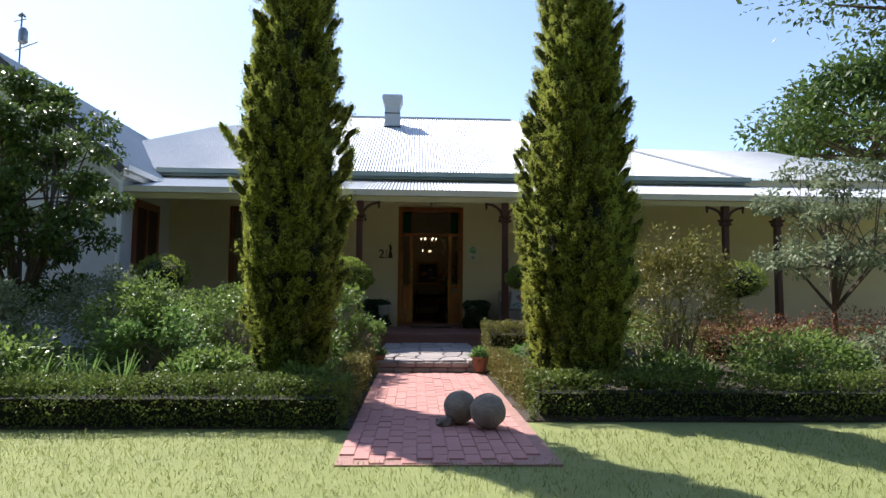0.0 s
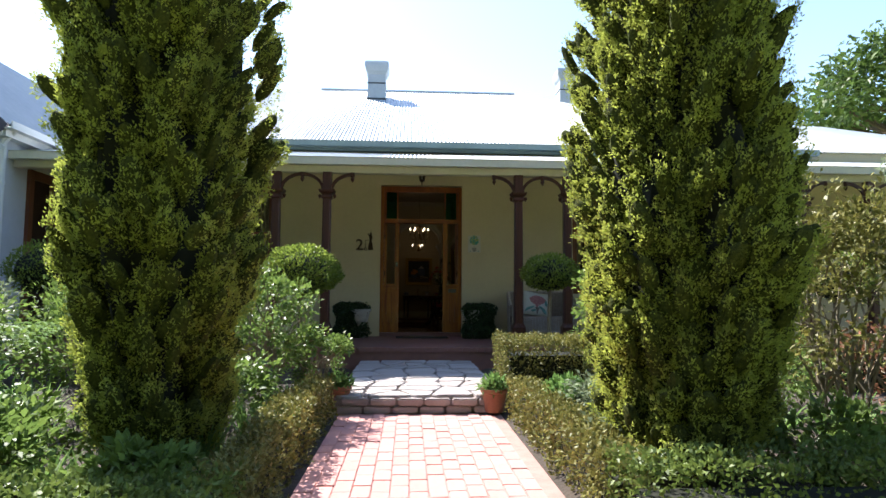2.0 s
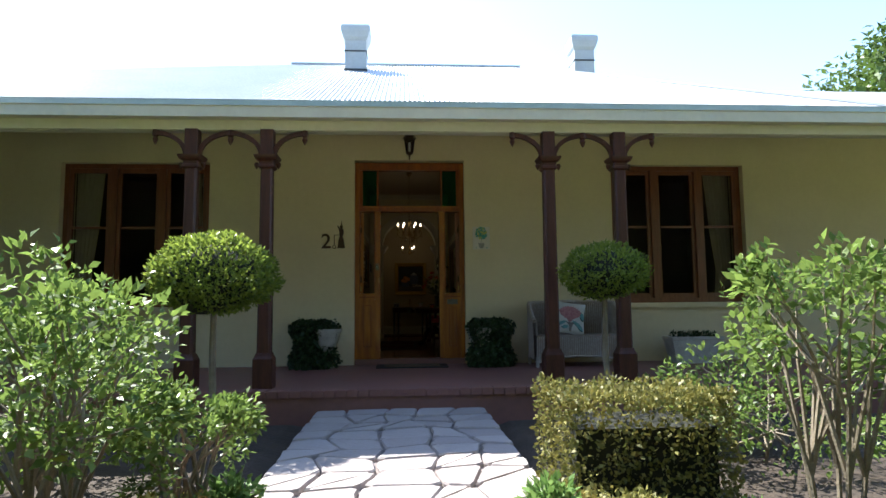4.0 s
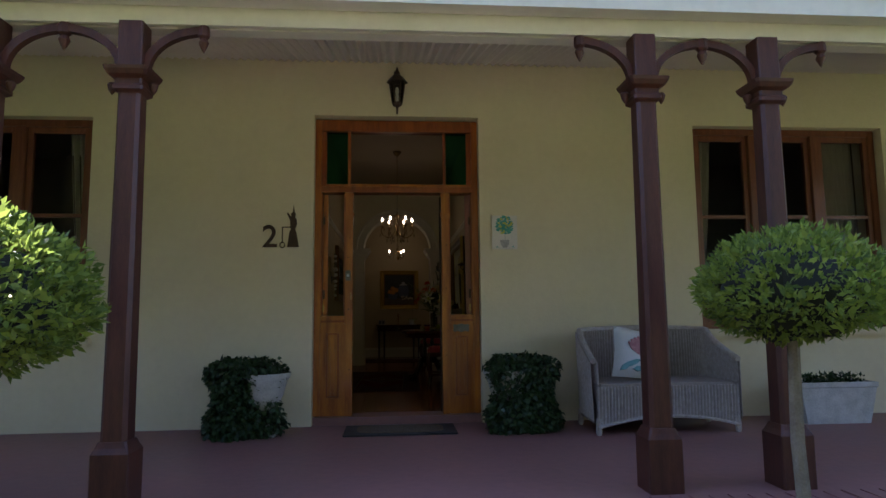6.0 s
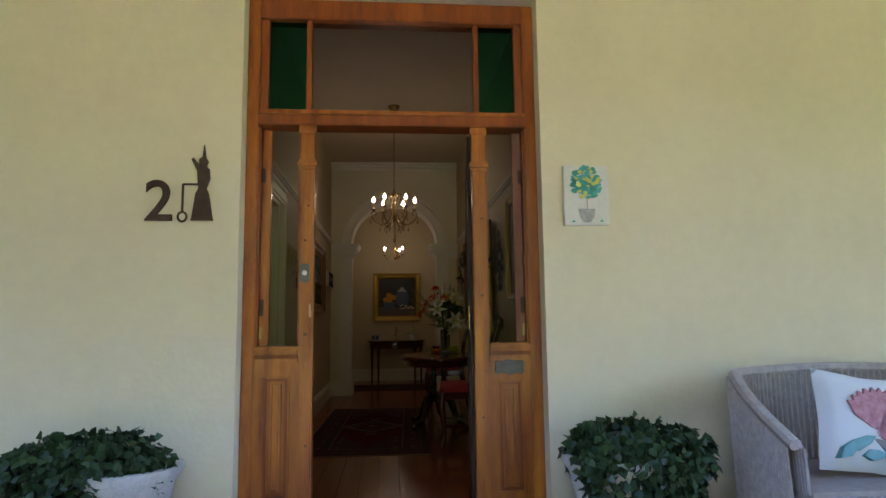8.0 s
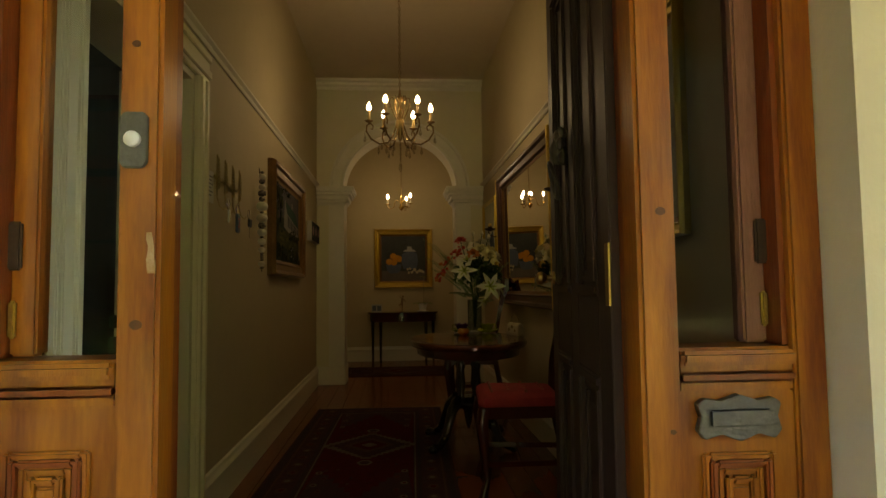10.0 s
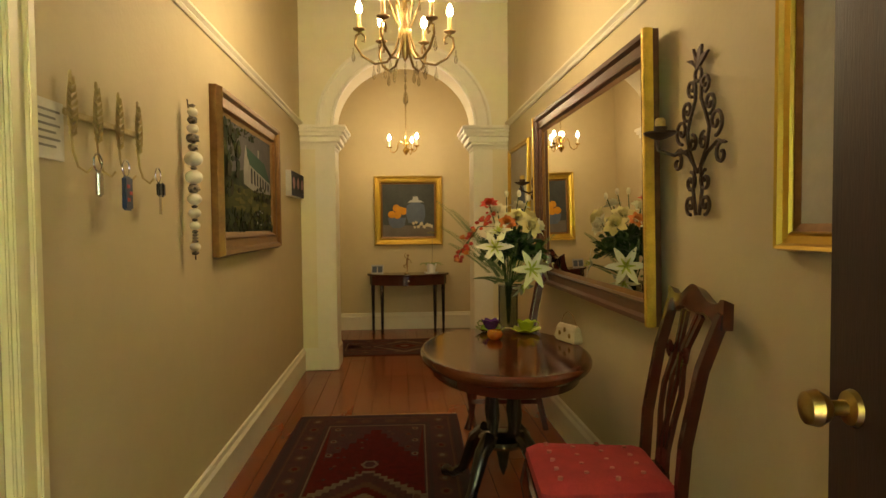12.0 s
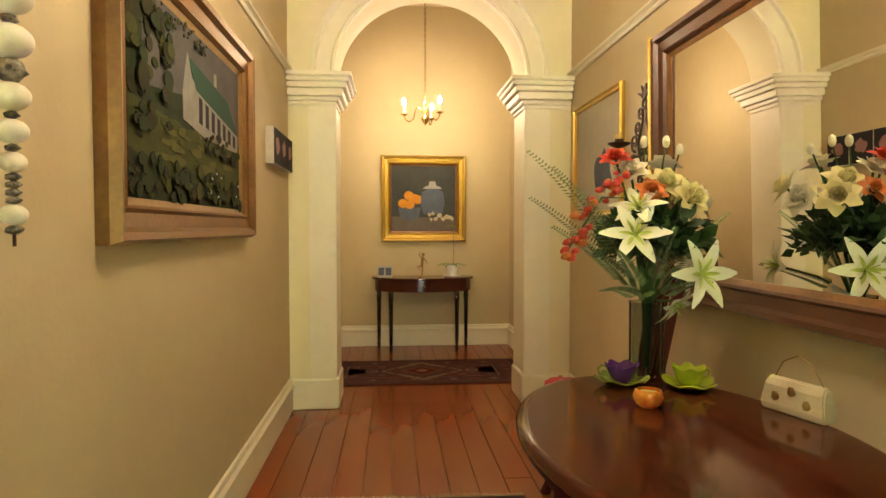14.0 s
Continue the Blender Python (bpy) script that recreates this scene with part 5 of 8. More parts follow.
standard(-1.70, -3.52, 1.35, 0.53, 0.40, 11, 9500, "clipped topiary ball tree with glossy leaves beside the veranda")
standard(1.81, -3.16, 1.38, 0.42, 0.30, 12, 4600, "clipped flattened topiary tree with glossy leaves beside the veranda")
standard(-5.0, -3.6, 1.35, 0.5, 0.4, 13, 3000, "clipped topiary ball tree with glossy leaves beside the veranda")
standard(5.8, -3.6, 1.35, 0.5, 0.4, 14, 3000, "clipped topiary ball tree with glossy leaves beside the veranda")

# west bed
shrub(-1.55, -6.2, 0.5, 0.55, 0.75, 1500, 0.06, ROSEL, 21, "leafy rose bush beside the path", "rose bush", 34, 5, "rose_bush", group="rose bushes")
shrub(-1.15, -5.75, 0.34, 0.30, 0.42, 1600, 0.045, ROSEL, 22, "low green shrub beside the stone landing", "shrub", 26, 5)
shrub(-2.7, -6.6, 0.7, 0.5, 0.62, 2200, 0.06, ROSEL, 23, "leafy rose bush in the garden bed", "rose bush", 44, 6, "rose_bush", group="rose bushes")
shrub(-3.6, -7.6, 0.7, 0.55, 0.6, 2200, 0.06, ROSEL, 24, "leafy rose bush in the garden bed", "rose bush", 44, 6, "rose_bush", group="rose bushes")
shrub(-4.6, -6.3, 0.8, 0.6, 0.7, 2200, 0.065, GREYL, 25, "grey-green leafy shrub in the garden bed", "shrub", 44, 6)
shrub(-5.4, -8.1, 0.8, 0.55, 0.6, 2200, 0.065, GREYL, 26, "grey-green leafy shrub in the garden bed", "shrub", 44, 6)
shrub(-2.2, -5.0, 0.7, 0.45, 0.5, 1800, 0.06, ROSEL, 27, "leafy green shrub in the garden bed", "shrub", 40, 6)
shrub(-4.0, -4.6, 0.9, 0.5, 0.55, 1800, 0.065, ROSEL, 28, "leafy green shrub in the garden bed", "shrub", 40, 6)
shrub(-6.6, -6.8, 0.9, 0.6, 0.65, 2000, 0.065, ROSEL, 29, "leafy green shrub in the garden bed", "shrub", 40, 6)
shrub(-1.75, -7.2, 0.55, 0.28, 0.25, 1500, 0.06, ROSEL, 30, "low leafy ground plants under the cypress", "shrub", 30, 4)
tufts(-4.6, -2.3, -9.2, -7.6, 46, 0.55, 0.018, STRAP, 31, "strap_leaf_plants", "clumps of bright green strap leaves in the bed", "agapanthus", kind="stuff")
tufts(-1.5, -1.15, -8.4, -6.6, 8, 0.36, 0.016, STRAP, 32, "path_strap_leaves", "strap-leaved plants behind the path hedge", "agapanthus", kind="stuff")
shrub(-2.35, -8.75, 0.5, 0.22, 0.24, 1100, 0.07, ROSEL, 34, "low bright leafy plants behind the hedge", "ground plants", 26, 4)
shrub(-4.6, -8.9, 0.8, 0.3, 0.32, 1500, 0.07, ROSEL, 35, "low bright leafy plants behind the hedge", "ground plants", 34, 4)
shrub(-3.2, -8.2, 0.6, 0.4, 0.42, 1300, 0.075, STRAP, 36, "bright green leafy plants in the bed", "garden plants", 30, 4)
shrub(-1.5, -9.0, 0.3, 0.16, 0.16, 700, 0.07, ROSEL, 37, "low bright leafy plants behind the hedge", "ground plants", 18, 3)
shrub(2.2, -8.6, 0.5, 0.2, 0.2, 1100, 0.075, ROSEL, 38, "low bright leafy plants behind the hedge", "ground plants", 24, 4)
shrub(1.2, -6.9, 0.3, 0.18, 0.18, 900, 0.06, STRAP, 39, "low bright leafy plants behind the hedge", "ground plants", 18, 3)
tufts(-2.6, -1.2, -9.25, -8.6, 14, 0.34, 0.016, STRAP, 40, "hedge_strap_leaves", "strap-leaved plants behind the hedge", "agapanthus", kind="stuff")
# a fern among the roses
rng = np.random.default_rng(33)
fn = thing("fern", pose(-3.5, -6.5, 0.5), "pale green arching fern fronds above the shrubs", "fern")
Pn, Dn, Nn = [], [], []
for k in range(14):
    a = k * 0.45 + rng.uniform(-0.1, 0.1)
    for i in range(26):
        s = i / 25
        c = np.array([math.cos(a) * 0.65 * s, math.sin(a) * 0.65 * s, 0.15 + 0.75 * s - 0.62 * s * s])
        for sd2 in (-1, 1):
            Pn.append(c)
            Dn.append([-math.sin(a) * sd2 + 0.3 * math.cos(a), math.cos(a) * sd2 + 0.3 * math.sin(a), -0.1])
            Nn.append([0, 0, 1])
leaf_mesh("fronds", np.array(Pn), np.array(Dn, float), np.array(Nn, float), 0.075, 0.02, STRAP, fn)
G().tube([(0, 0, -0.5), (0, 0, 0.2)], 0.03, 6).make("crown_stem", STEMG, fn)

# east bed
shrub(1.75, -6.3, 0.50, 0.42, 0.95, 900, 0.06, ROSEL, 41, "bare-legged rose bush with fresh yellow-green leaves", "rose bush", 22, 5, "rose_bush", group="rose bushes")
shrub(2.75, -7.9, 0.66, 0.75, 1.05, 3600, 0.055, BOXYEL, 42, "rounded yellow-green shrub behind the cypress", "shrub", 60, 6)
shrub(1.5, -7.2, 0.5, 0.22, 0.2, 1700, 0.06, GREYL, 43, "low grey-green ground plants", "ground plants", 30, 4)
shrub(1.25, -8.2, 0.35, 0.18, 0.18, 1200, 0.07, GREYL, 44, "low grey-green ground plants", "ground plants", 20, 4)
shrub(3.9, -8.3, 0.8, 0.32, 0.3, 1700, 0.075, ROSEL, 45, "low leafy plants in the garden bed", "ground plants", 34, 5)
shrub(5.3, -8.2, 0.8, 0.35, 0.32, 1700, 0.07, GREYL, 46, "low grey-green plants in the garden bed", "ground plants", 34, 5)
shrub(6.8, -8.0, 0.8, 0.35, 0.32, 1500, 0.07, GREYL, 47, "low grey-green plants in the garden bed", "ground plants", 34, 5)
shrub(4.2, -6.9, 0.9, 0.35, 0.42, 1900, 0.05, REDL, 48, "russet flowering ground plants", "ground plants", 40, 5)
shrub(5.8, -6.8, 1.0, 0.35, 0.45, 1900, 0.05, REDL, 49, "russet flowering ground plants", "ground plants", 40, 5)
shrub(3.0, -6.3, 0.8, 0.35, 0.4, 1500, 0.06, ROSEL, 50, "leafy green shrub in the garden bed", "shrub", 30, 5)
shrub(2.4, -4.6, 0.8, 0.32, 0.34, 1500, 0.055, ROSEL, 51, "leafy green shrub by the veranda", "shrub", 30, 5)
tufts(2.0, 6.5, -8.7, -7.4, 26, 0.40, 0.03, STRAP, 52, "broad_leaf_plants", "clumps of broad green leaves in the bed", "garden plants", kind="stuff")
tufts(1.15, 2.0, -7.9, -6.0, 20, 0.22, 0.014, GREYL, 53, "low_grey_plants", "low grey-green tufted plants", "garden plants", kind="stuff")


def tree(x, y, h, crown, n, size, material, seed, label, name="tree", limbs=9, trunk=0.09, clumps=60, hollow=0.55, low=-0.3):
    """Tapered trunk, limbs and a clumped, gappy crown; crown = (cx, cy, cz, rx, ry, rz) from the foot."""
    rng = np.random.default_rng(seed)
    t = thing(name, pose(x, y, 0.0), label, "tree")
    cx, cy, cz, rx, ry, rz = crown
    fork = Vector((cx * 0.3, cy * 0.3, cz - rz * 0.95))
    G().tube([(0, 0, -0.2), (0.03, 0.02, fork.z * 0.5), tuple(fork)], [trunk * 1.25, trunk, trunk * 0.8], 9).make("trunk", BARK, t, smooth=True)
    q = unit(rng.normal(size=(clumps, 3)))
    q[:, 2] = np.where(q[:, 2] < low, -q[:, 2], q[:, 2])
    C = np.array([cx, cy, cz]) + q * (hollow + (1 - hollow) * rng.random(clumps) ** 0.5)[:, None] * np.array([rx, ry, rz])
    g = G()
    for k in range(limbs):
        e = Vector(C[k])
        mid = fork.lerp(e, 0.5) + Vector((0, 0, 0.15 * rz))
        g.tube([fork, fork.lerp(mid, 0.5), mid, e], [trunk * 0.6, trunk * 0.45, trunk * 0.3, trunk * 0.08], 6)
        for c in C[limbs + k::limbs][:5]:
            g.tube([mid, mid.lerp(Vector(c), 0.6) + Vector((0, 0, 0.05 * rz)), Vector(c)], [trunk * 0.22, trunk * 0.14, trunk * 0.04], 5)
    g.make("branchwork", BARK, t)
    ci = rng.integers(0, clumps, n)
    cr = rng.uniform(0.14, 0.27, clumps)[ci] * rx
    d = unit(rng.normal(size=(n, 3)))
    P = C[ci] + d * (cr * rng.random(n) ** 0.45)[:, None] * np.array([1, 1, 0.62])
    D = d * 0.6 + rng.normal(size=(n, 3)) * 0.6 + np.array([0, 0, -0.25])
    N = np.array([0, 0, 1.0]) + d * 0.4 + rng.normal(size=(n, 3)) * 0.45
    L = rng.uniform(0.6, 1.2, n) * size
    leaf_mesh("crown", P, D, N, L, L * 0.5, material, t)
    return t


tree(-6.3, -5.6, 4.4, (0, 0, 2.5, 1.4, 1.3, 1.95), 22000, 0.10, TREEL, 61, "dense evergreen tree beside the side wing", clumps=90, hollow=0.35, low=-0.9)
tree(5.85, -6.2, 3.3, (0, 0, 2.1, 1.05, 1.0, 1.2), 5000, 0.085, GREYL, 62, "small pale-leaved garden tree with a slender trunk", trunk=0.05, clumps=60, hollow=0.3, low=-0.8)
tree(21.5, 9.5, 11, (0, 0, 7.6, 7.2, 6.0, 3.4), 26000, 0.30, TREEL, 63, "large spreading shade tree beyond the house", limbs=14, trunk=0.4, clumps=120, hollow=0.7)
tree(8.8, -7.4, 7, (-1.6, 0, 5.7, 2.9, 2.2, 1.2), 5200, 0.13, TREEL, 64, "tall tree with a branch overhanging the garden", trunk=0.14, clumps=60)

# ---- stone balls and path things ----
BALLM = mat("lichened_concrete", (0.36, 0.31, 0.26), (0.19, 0.155, 0.12), 9, 0.92, bump=0.7, bscale=45, contrast=0.45)
for x, y, r in ((0.27, -9.78, 0.152), (0.045, -9.56, 0.147)):
    b = G().ball((0, 0, r), r, 28, 18, (1, 1, 0.98), 0.05).make("stone_ball", BALLM, smooth=True, place=pose(x, y, 0.004))
    tagged(b, "rough weathered concrete ball resting on the brick path", "stone ball", "stone balls")
tagged(G().ball((0, 0, 0.04), 0.075, 9, 6, (1, 0.7, 0.6), 0.5).make("loose_stone", BALLM, place=pose(-0.10, -9.66, 0.0)), "small broken stone beside the balls on the path", "stone")
TERRA = mat("terracotta", (0.36, 0.16, 0.09), (0.24, 0.10, 0.06), 8, 0.85, bump=0.2)
for x, y, s in ((0.60, -5.98, 41), (-0.93, -5.78, 42)):
    pt = thing("flower_pot", pose(x, y, 0.02), "terracotta pot with a leafy plant beside the stone step", "plant pot", "step pots")
    G().lathe([(0.085, 0), (0.12, 0.18), (0.135, 0.19), (0.135, 0.225), (0.115, 0.225), (0.11, 0.19)], seg=18).make("pot", TERRA, pt, smooth=True)
    rng = np.random.default_rng(s)
    n = 420
    d = unit(rng.normal(size=(n, 3)))
    d[:, 2] = np.abs(d[:, 2])
    leaf_mesh("leaves", d * rng.uniform(0.03, 0.15, n)[:, None] + np.array([0, 0, 0.2]), d + rng.normal(size=(n, 3)) * 0.4, np.array([0, 0, 1.0]) + d, rng.uniform(0.04, 0.08, n), 0.028, STRAP, pt)

# ---- urns with ivy by the door ----
URN = mat("white_weathered_urn", (0.55, 0.54, 0.50), (0.36, 0.35, 0.32), 9, 0.85, bump=0.3)
for x, y, dx, s in ((-1.16, -0.36, -0.16, 71), (0.98, -0.42, 0.08, 72)):
    u = thing("ivy_urn", pose(x, y, VER), "white stone urn overgrown with dark trailing ivy", "planter", "door urns")
    G().box(-0.13, 0.13, -0.13, 0.13, 0, 0.06).make("foot_block", URN, u, bevel=0.01)
    G().lathe([(0.11, 0.06), (0.07, 0.11), (0.06, 0.16), (0.10, 0.22), (0.17, 0.34), (0.20, 0.46), (0.23, 0.50), (0.23, 0.53), (0.19, 0.53), (0.17, 0.46)], seg=20).make("bowl", URN, u, smooth=True)
    rng = np.random.default_rng(s)
    n = 6500
    a = rng.uniform(0, 6.283, n)
    z = rng.uniform(0.02, 0.66, n)
    rr = (0.29 + 0.05 * np.sin(3 * a + s) + 0.04 * np.sin(z * 14)) * np.where(z > 0.56, 1 - (z - 0.56) * 2.2, 1)
    keep = ~((np.abs(((a - (0.2 if dx < 0 else 3.4) + 3.14) % 6.283) - 3.14) < 0.32))
    P = np.stack([rr * np.cos(a) + dx, rr * np.sin(a) * 0.85, z], 1)[keep]
    o = np.stack([np.cos(a), np.sin(a), 0.2 + 0 * a], 1)[keep]
    k = len(P)
    leaf_mesh("ivy", P - o * rng.uniform(0, 0.1, k)[:, None], o * 0.5 + rng.normal(size=(k, 3)) * 0.4 + np.array([0, 0, -0.5]), o + rng.normal(size=(k, 3)) * 0.3, rng.uniform(0.035, 0.06, k), rng.uniform(0.03, 0.045, k), IVY, u, "dark green ivy leaves")
    # solid filler in shade colour behind the ivy leaves
    G().lathe([(0.14, 0.3), (0.2, 0.5), (0.18, 0.58), (0.05, 0.62)], (dx * 0.6, 0, 0), 12).make("ivy_shade_core", HCORE, u, smooth=True)
bx = thing("window_planter", pose(3.97, -0.38, VER), "white rectangular planter with low plants under the window", "planter")
G().rings([[(a * w, b * d, z) for a, b in ((-1, -1), (1, -1), (1, 1), (-1, 1))] for w, d, z in ((0.30, 0.13, 0), (0.36, 0.16, 0.32), (0.37, 0.17, 0.33), (0.37, 0.17, 0.37), (0.34, 0.14, 0.37), (0.33, 0.13, 0.30))]).make("trough", URN, bx)
rng = np.random.default_rng(73)
n = 500
P = np.stack([rng.uniform(-0.3, 0.3, n), rng.uniform(-0.1, 0.1, n), rng.uniform(0.3, 0.42, n)], 1)
leaf_mesh("plants", P, rng.normal(size=(n, 3)) * 0.6 + np.array([0, 0, 0.5]), rng.normal(size=(n, 3)) + np.array([0, 0, 1.0]), 0.05, 0.025, IVY, bx)

# ---- grass over the near lawn ----
rng = np.random.default_rng(81)
n = 60000
gx2, gy2 = rng.uniform(-6.5, 6.5, n), -16.2 + 6.4 * rng.random(n) ** 0.8
ok = ~((np.abs(gx2 + 0.12) < 0.82) & (gy2 > -10.75)) & ((gx2 < -0.95) & (gy2 < -9.74) | (gx2 > 0.7) & (gy2 < -9.4) | (gy2 < -10.7))
gx2, gy2 = gx2[ok], gy2[ok]
n = len(gx2)
P = np.stack([gx2, gy2, -0.025 + 0 * gx2], 1)
gr = leaf_mesh("grass", P, rng.normal(size=(n, 3)) * 0.45 + np.array([0, 0, 1.0]), rng.normal(size=(n, 3)), rng.uniform(0.03, 0.06, n), rng.uniform(0.004, 0.008, n), GRASS)
tagged(gr, "short sunlit lawn grass", "grass", kind="stuff")

# ---- hall trim ----
def skirting(name, x0, x1, y0, y1, axis, side, z0=FLOOR):
    """Moulded skirting board along a wall."""
    prof = [(0, 0), (0.022, 0), (0.022, 0.15), (0.030, 0.155), (0.030, 0.17), (0.016, 0.185), (0.012, 0.205), (0, 0.21)]
    gg = G()
    if axis == "y":
        gg.prism([(x0 + side * a, z0 + b) for a, b in prof], y0, y1, "y")
    else:
        gg.prism([(y0 + side * a, z0 + b) for a, b in prof], x0, x1, "x")
    return structure(gg.make(name, CREAM), "cream moulded skirting board", "baseboard")


skirting("baseboard_west", XL, 0, DY1 + 0.13, AY0, "y", 1)
skirting("baseboard_east", XR, 0, WALL_T, AY0, "y", -1)
skirting("baseboard_end", XL, XR, 8.16, 0, "x", -1)
skirting("baseboard_west_end", XL, 0, AY1, 8.13, "y", 1)
skirting("baseboard_east_end", XR, 0, AY1, 8.13, "y", -1)
for nm, x, s, y0 in (("trim_rail_west", XL, 1, WALL_T), ("trim_rail_east", XR, -1, WALL_T)):
    prof = [(0, 0), (0.012, 0.0), (0.02, 0.012), (0.014, 0.022), (0.03, 0.034), (0.03, 0.046), (0, 0.05)]
    structure(G().prism([(x + s * a, 2.63 + b) for a, b in prof], y0, AY0, "y").make(nm, CREAM), "cream picture rail along the hall wall", "picture rail")
prof = [(0, 0), (0.015, 0), (0.02, 0.03), (0.045, 0.05), (0.05, 0.075), (0.085, 0.085), (0.09, 0.11), (0, 0.11)]
structure(G().prism([(AY0 - a, CEILZ - 0.11 + b) for a, b in prof], XL, XR, "x").make("trim_cornice", CREAM), "cream moulded cornice over the arch", "cornice")

# archivolt and capitals
g = G()
sec = [(0.0, 0.0), (0.0, -0.035), (0.02, -0.04), (0.03, -0.028), (0.12, -0.028), (0.135, -0.045), (0.16, -0.04), (0.165, 0.0)]
rs = []
for i in range(41):
    a = math.pi * i / 40
    rs.append([(AX - (AR + q) * math.cos(a), AY0 + d, SPRING + (AR * 0.96 + q) * math.sin(a)) for q, d in sec])
g.rings(rs)
structure(g.make("trim_archivolt", CREAM, smooth=True), "cream moulded arch surround", "arch moulding")
for nm, x0, x1 in (("west", XL, AX - AR), ("east", AX + AR, XR)):
    cap = G()
    for z0, z1, e in ((2.43, 2.46, 0.012), (2.46, 2.49, 0.030), (2.49, 2.54, 0.055), (2.54, 2.575, 0.080), (2.575, 2.605, 0.100), (2.605, 2.635, 0.115)):
        ax0, ax1 = (x0 + 0.004, x1 + e) if nm == "west" else (x0 - e, x1 - 0.004)
        cap.box(ax0, ax1, AY0 - e, AY1 + e, z0, z1)
    structure(cap.make("trim_capital_" + nm, CREAM, bevel=0.006), "cream stepped capital of the arch pier", "capital")
    pl = G()
    ax0, ax1 = (x0 + 0.004, x1 + 0.018) if nm == "west" else (x0 - 0.018, x1 - 0.004)
    pl.box(ax0, ax1, AY0 - 0.018, AY1 + 0.018, FLOOR, 0.63)
    structure(pl.make("trim_plinth_" + nm, CREAM, bevel=0.008), "cream plinth of the arch pier", "plinth")
    # raised pilaster strip
    m0, m1 = (x1 - 0.17, x1 + 0.006) if nm == "west" else (x0 - 0.006, x0 + 0.17)
    structure(G().box(m0, m1, AY0 - 0.012, AY1 + 0.01, 0.63, 2.43).make("trim_pilaster_" + nm, CREAM, bevel=0.006), "cream pilaster strip of the arch", "pilaster")

# doorway into the side room
GREENW = mat("pale_green_white_paint", (0.80, 0.74, 0.48), (0.75, 0.69, 0.44), 2, 0.45, bump=0.05, bscale=20)
dw = thing("door_2", pose(0, 0, 0), "pale cream-green casing of an open hall doorway", "door", kind="structure")
for y0, y1 in ((DY0 - 0.13, DY0), (DY1, DY1 + 0.13)):
    for q, (a, b) in enumerate(((0.0, 0.13), (0.01, 0.05), (0.085, 0.118))):
        G().box(XL, XL + 0.022 + 0.012 * (q > 0), y0 + a, y0 + b, FLOOR, DZ).make("architrave", GREENW, dw, bevel=0.004)
for q, (a, b) in enumerate(((0.0, 0.15), (0.02, 0.06), (0.1, 0.135))):
    G().box(XL, XL + 0.022 + 0.012 * (q > 0), DY0 - 0.15, DY1 + 0.15, DZ + a, DZ + b).make("architrave", GREENW, dw, bevel=0.004)
G().box(XL - 0.31, XL, DY1 - 0.03, DY1, FLOOR, DZ).make("jamb", GREENW, dw)
G().box(XL - 0.25, XL, DY0, DY0 + 0.03, FLOOR, DZ).make("jamb", GREENW, dw)
G().box(XL - 0.25, XL, DY0 + 0.03, DY1 - 0.03, DZ - 0.03, DZ).make("jamb_head", GREENW, dw)
for y0, y1 in ((DY1 - 0.045, DY1 - 0.03), (DY0 + 0.03, DY0 + 0.045)):
    G().box(XL - 0.25, XL - 0.20, y0, y1, FLOOR, DZ - 0.03).make("door_stop", GREENW, dw, bevel=0.003)
G().box(XL - 0.32, XL - 0.255, DY1 - 0.062, DY1 - 0.046, 1.13, 1.30).make("lock_keep", IRON, dw, "black iron lock keep", bevel=0.004)
G().box(XL - 0.32, XL - 0.275, DY1 - 0.060, DY1 - 0.046, 1.335, 1.39).make("bolt_keep", IRON, dw, "black iron bolt keep", bevel=0.004)
# dark bookcase inside the side room
bc = thing("bookcase", pose(XL - 1.15, 3.19, FLOOR, 0, 0, -90), "dark-stained wooden bookcase in the dim side room", "bookcase")
for q in ((0, 0.3, -0.75, -0.72, 0, 2.3), (0, 0.3, 0.72, 0.75, 0, 2.3), (0, 0.02, -0.72, 0.72, 0, 2.3)):
    G().box(*q).make("side_panel", MAHOG, bc, bevel=0.003)
for k in range(6):
    G().box(0.02, 0.29, -0.72, 0.72, 0.06 + 0.44 * k, 0.085 + 0.44 * k).make("shelf", MAHOG, bc, bevel=0.003)


# ---- pictures ----
def framed(name, place, w, h, fw, depth, frame_mat, canvas_mat, label, slip=None, dark=None):
    """Moulded frame round a canvas; local x across, z up, facing -y."""
    t = thing(name, place, label, "picture")
    sec = [(0.0, 0.0), (0.0, -depth * 0.55), (fw * 0.12, -depth), (fw * 0.3, -depth * 0.92), (fw * 0.42, -depth * 0.62), (fw * 0.8, -depth * 0.5), (fw * 0.9, -depth * 0.62), (fw, -depth * 0.42), (fw, 0.0)]
    def side(mt, nm, sc, a0):
        for k in range(4):
            gg = G()
            ends = []
            for e in (0, 1):
                ring = []
                for q, d in sc:
                    q = q + a0
                    cx = [(-w / 2 + q, -h / 2 + q), (w / 2 - q, -h / 2 + q), (w / 2 - q, h / 2 - q), (-w / 2 + q, h / 2 - q)][(k + e) % 4]
                    ring.append((cx[0], d, cx[1]))
                ends.append(ring)
            gg.rings(ends)
            gg.make(nm, mt, t)
    side(frame_mat, "frame_rail", sec, 0)
    inner = fw
    if slip:
        side(slip, "slip", [(0, 0), (0, -depth * 0.35), (0.02, -depth * 0.2), (0.02, 0)], fw)
        inner += 0.02
    G().box(-w / 2 + inner, w / 2 - inner, -depth * 0.18, 0, -h / 2 + inner, h / 2 - inner).make("canvas", canvas_mat, t)
    t["front"] = depth * 0.18
    return t


FRONT = {}


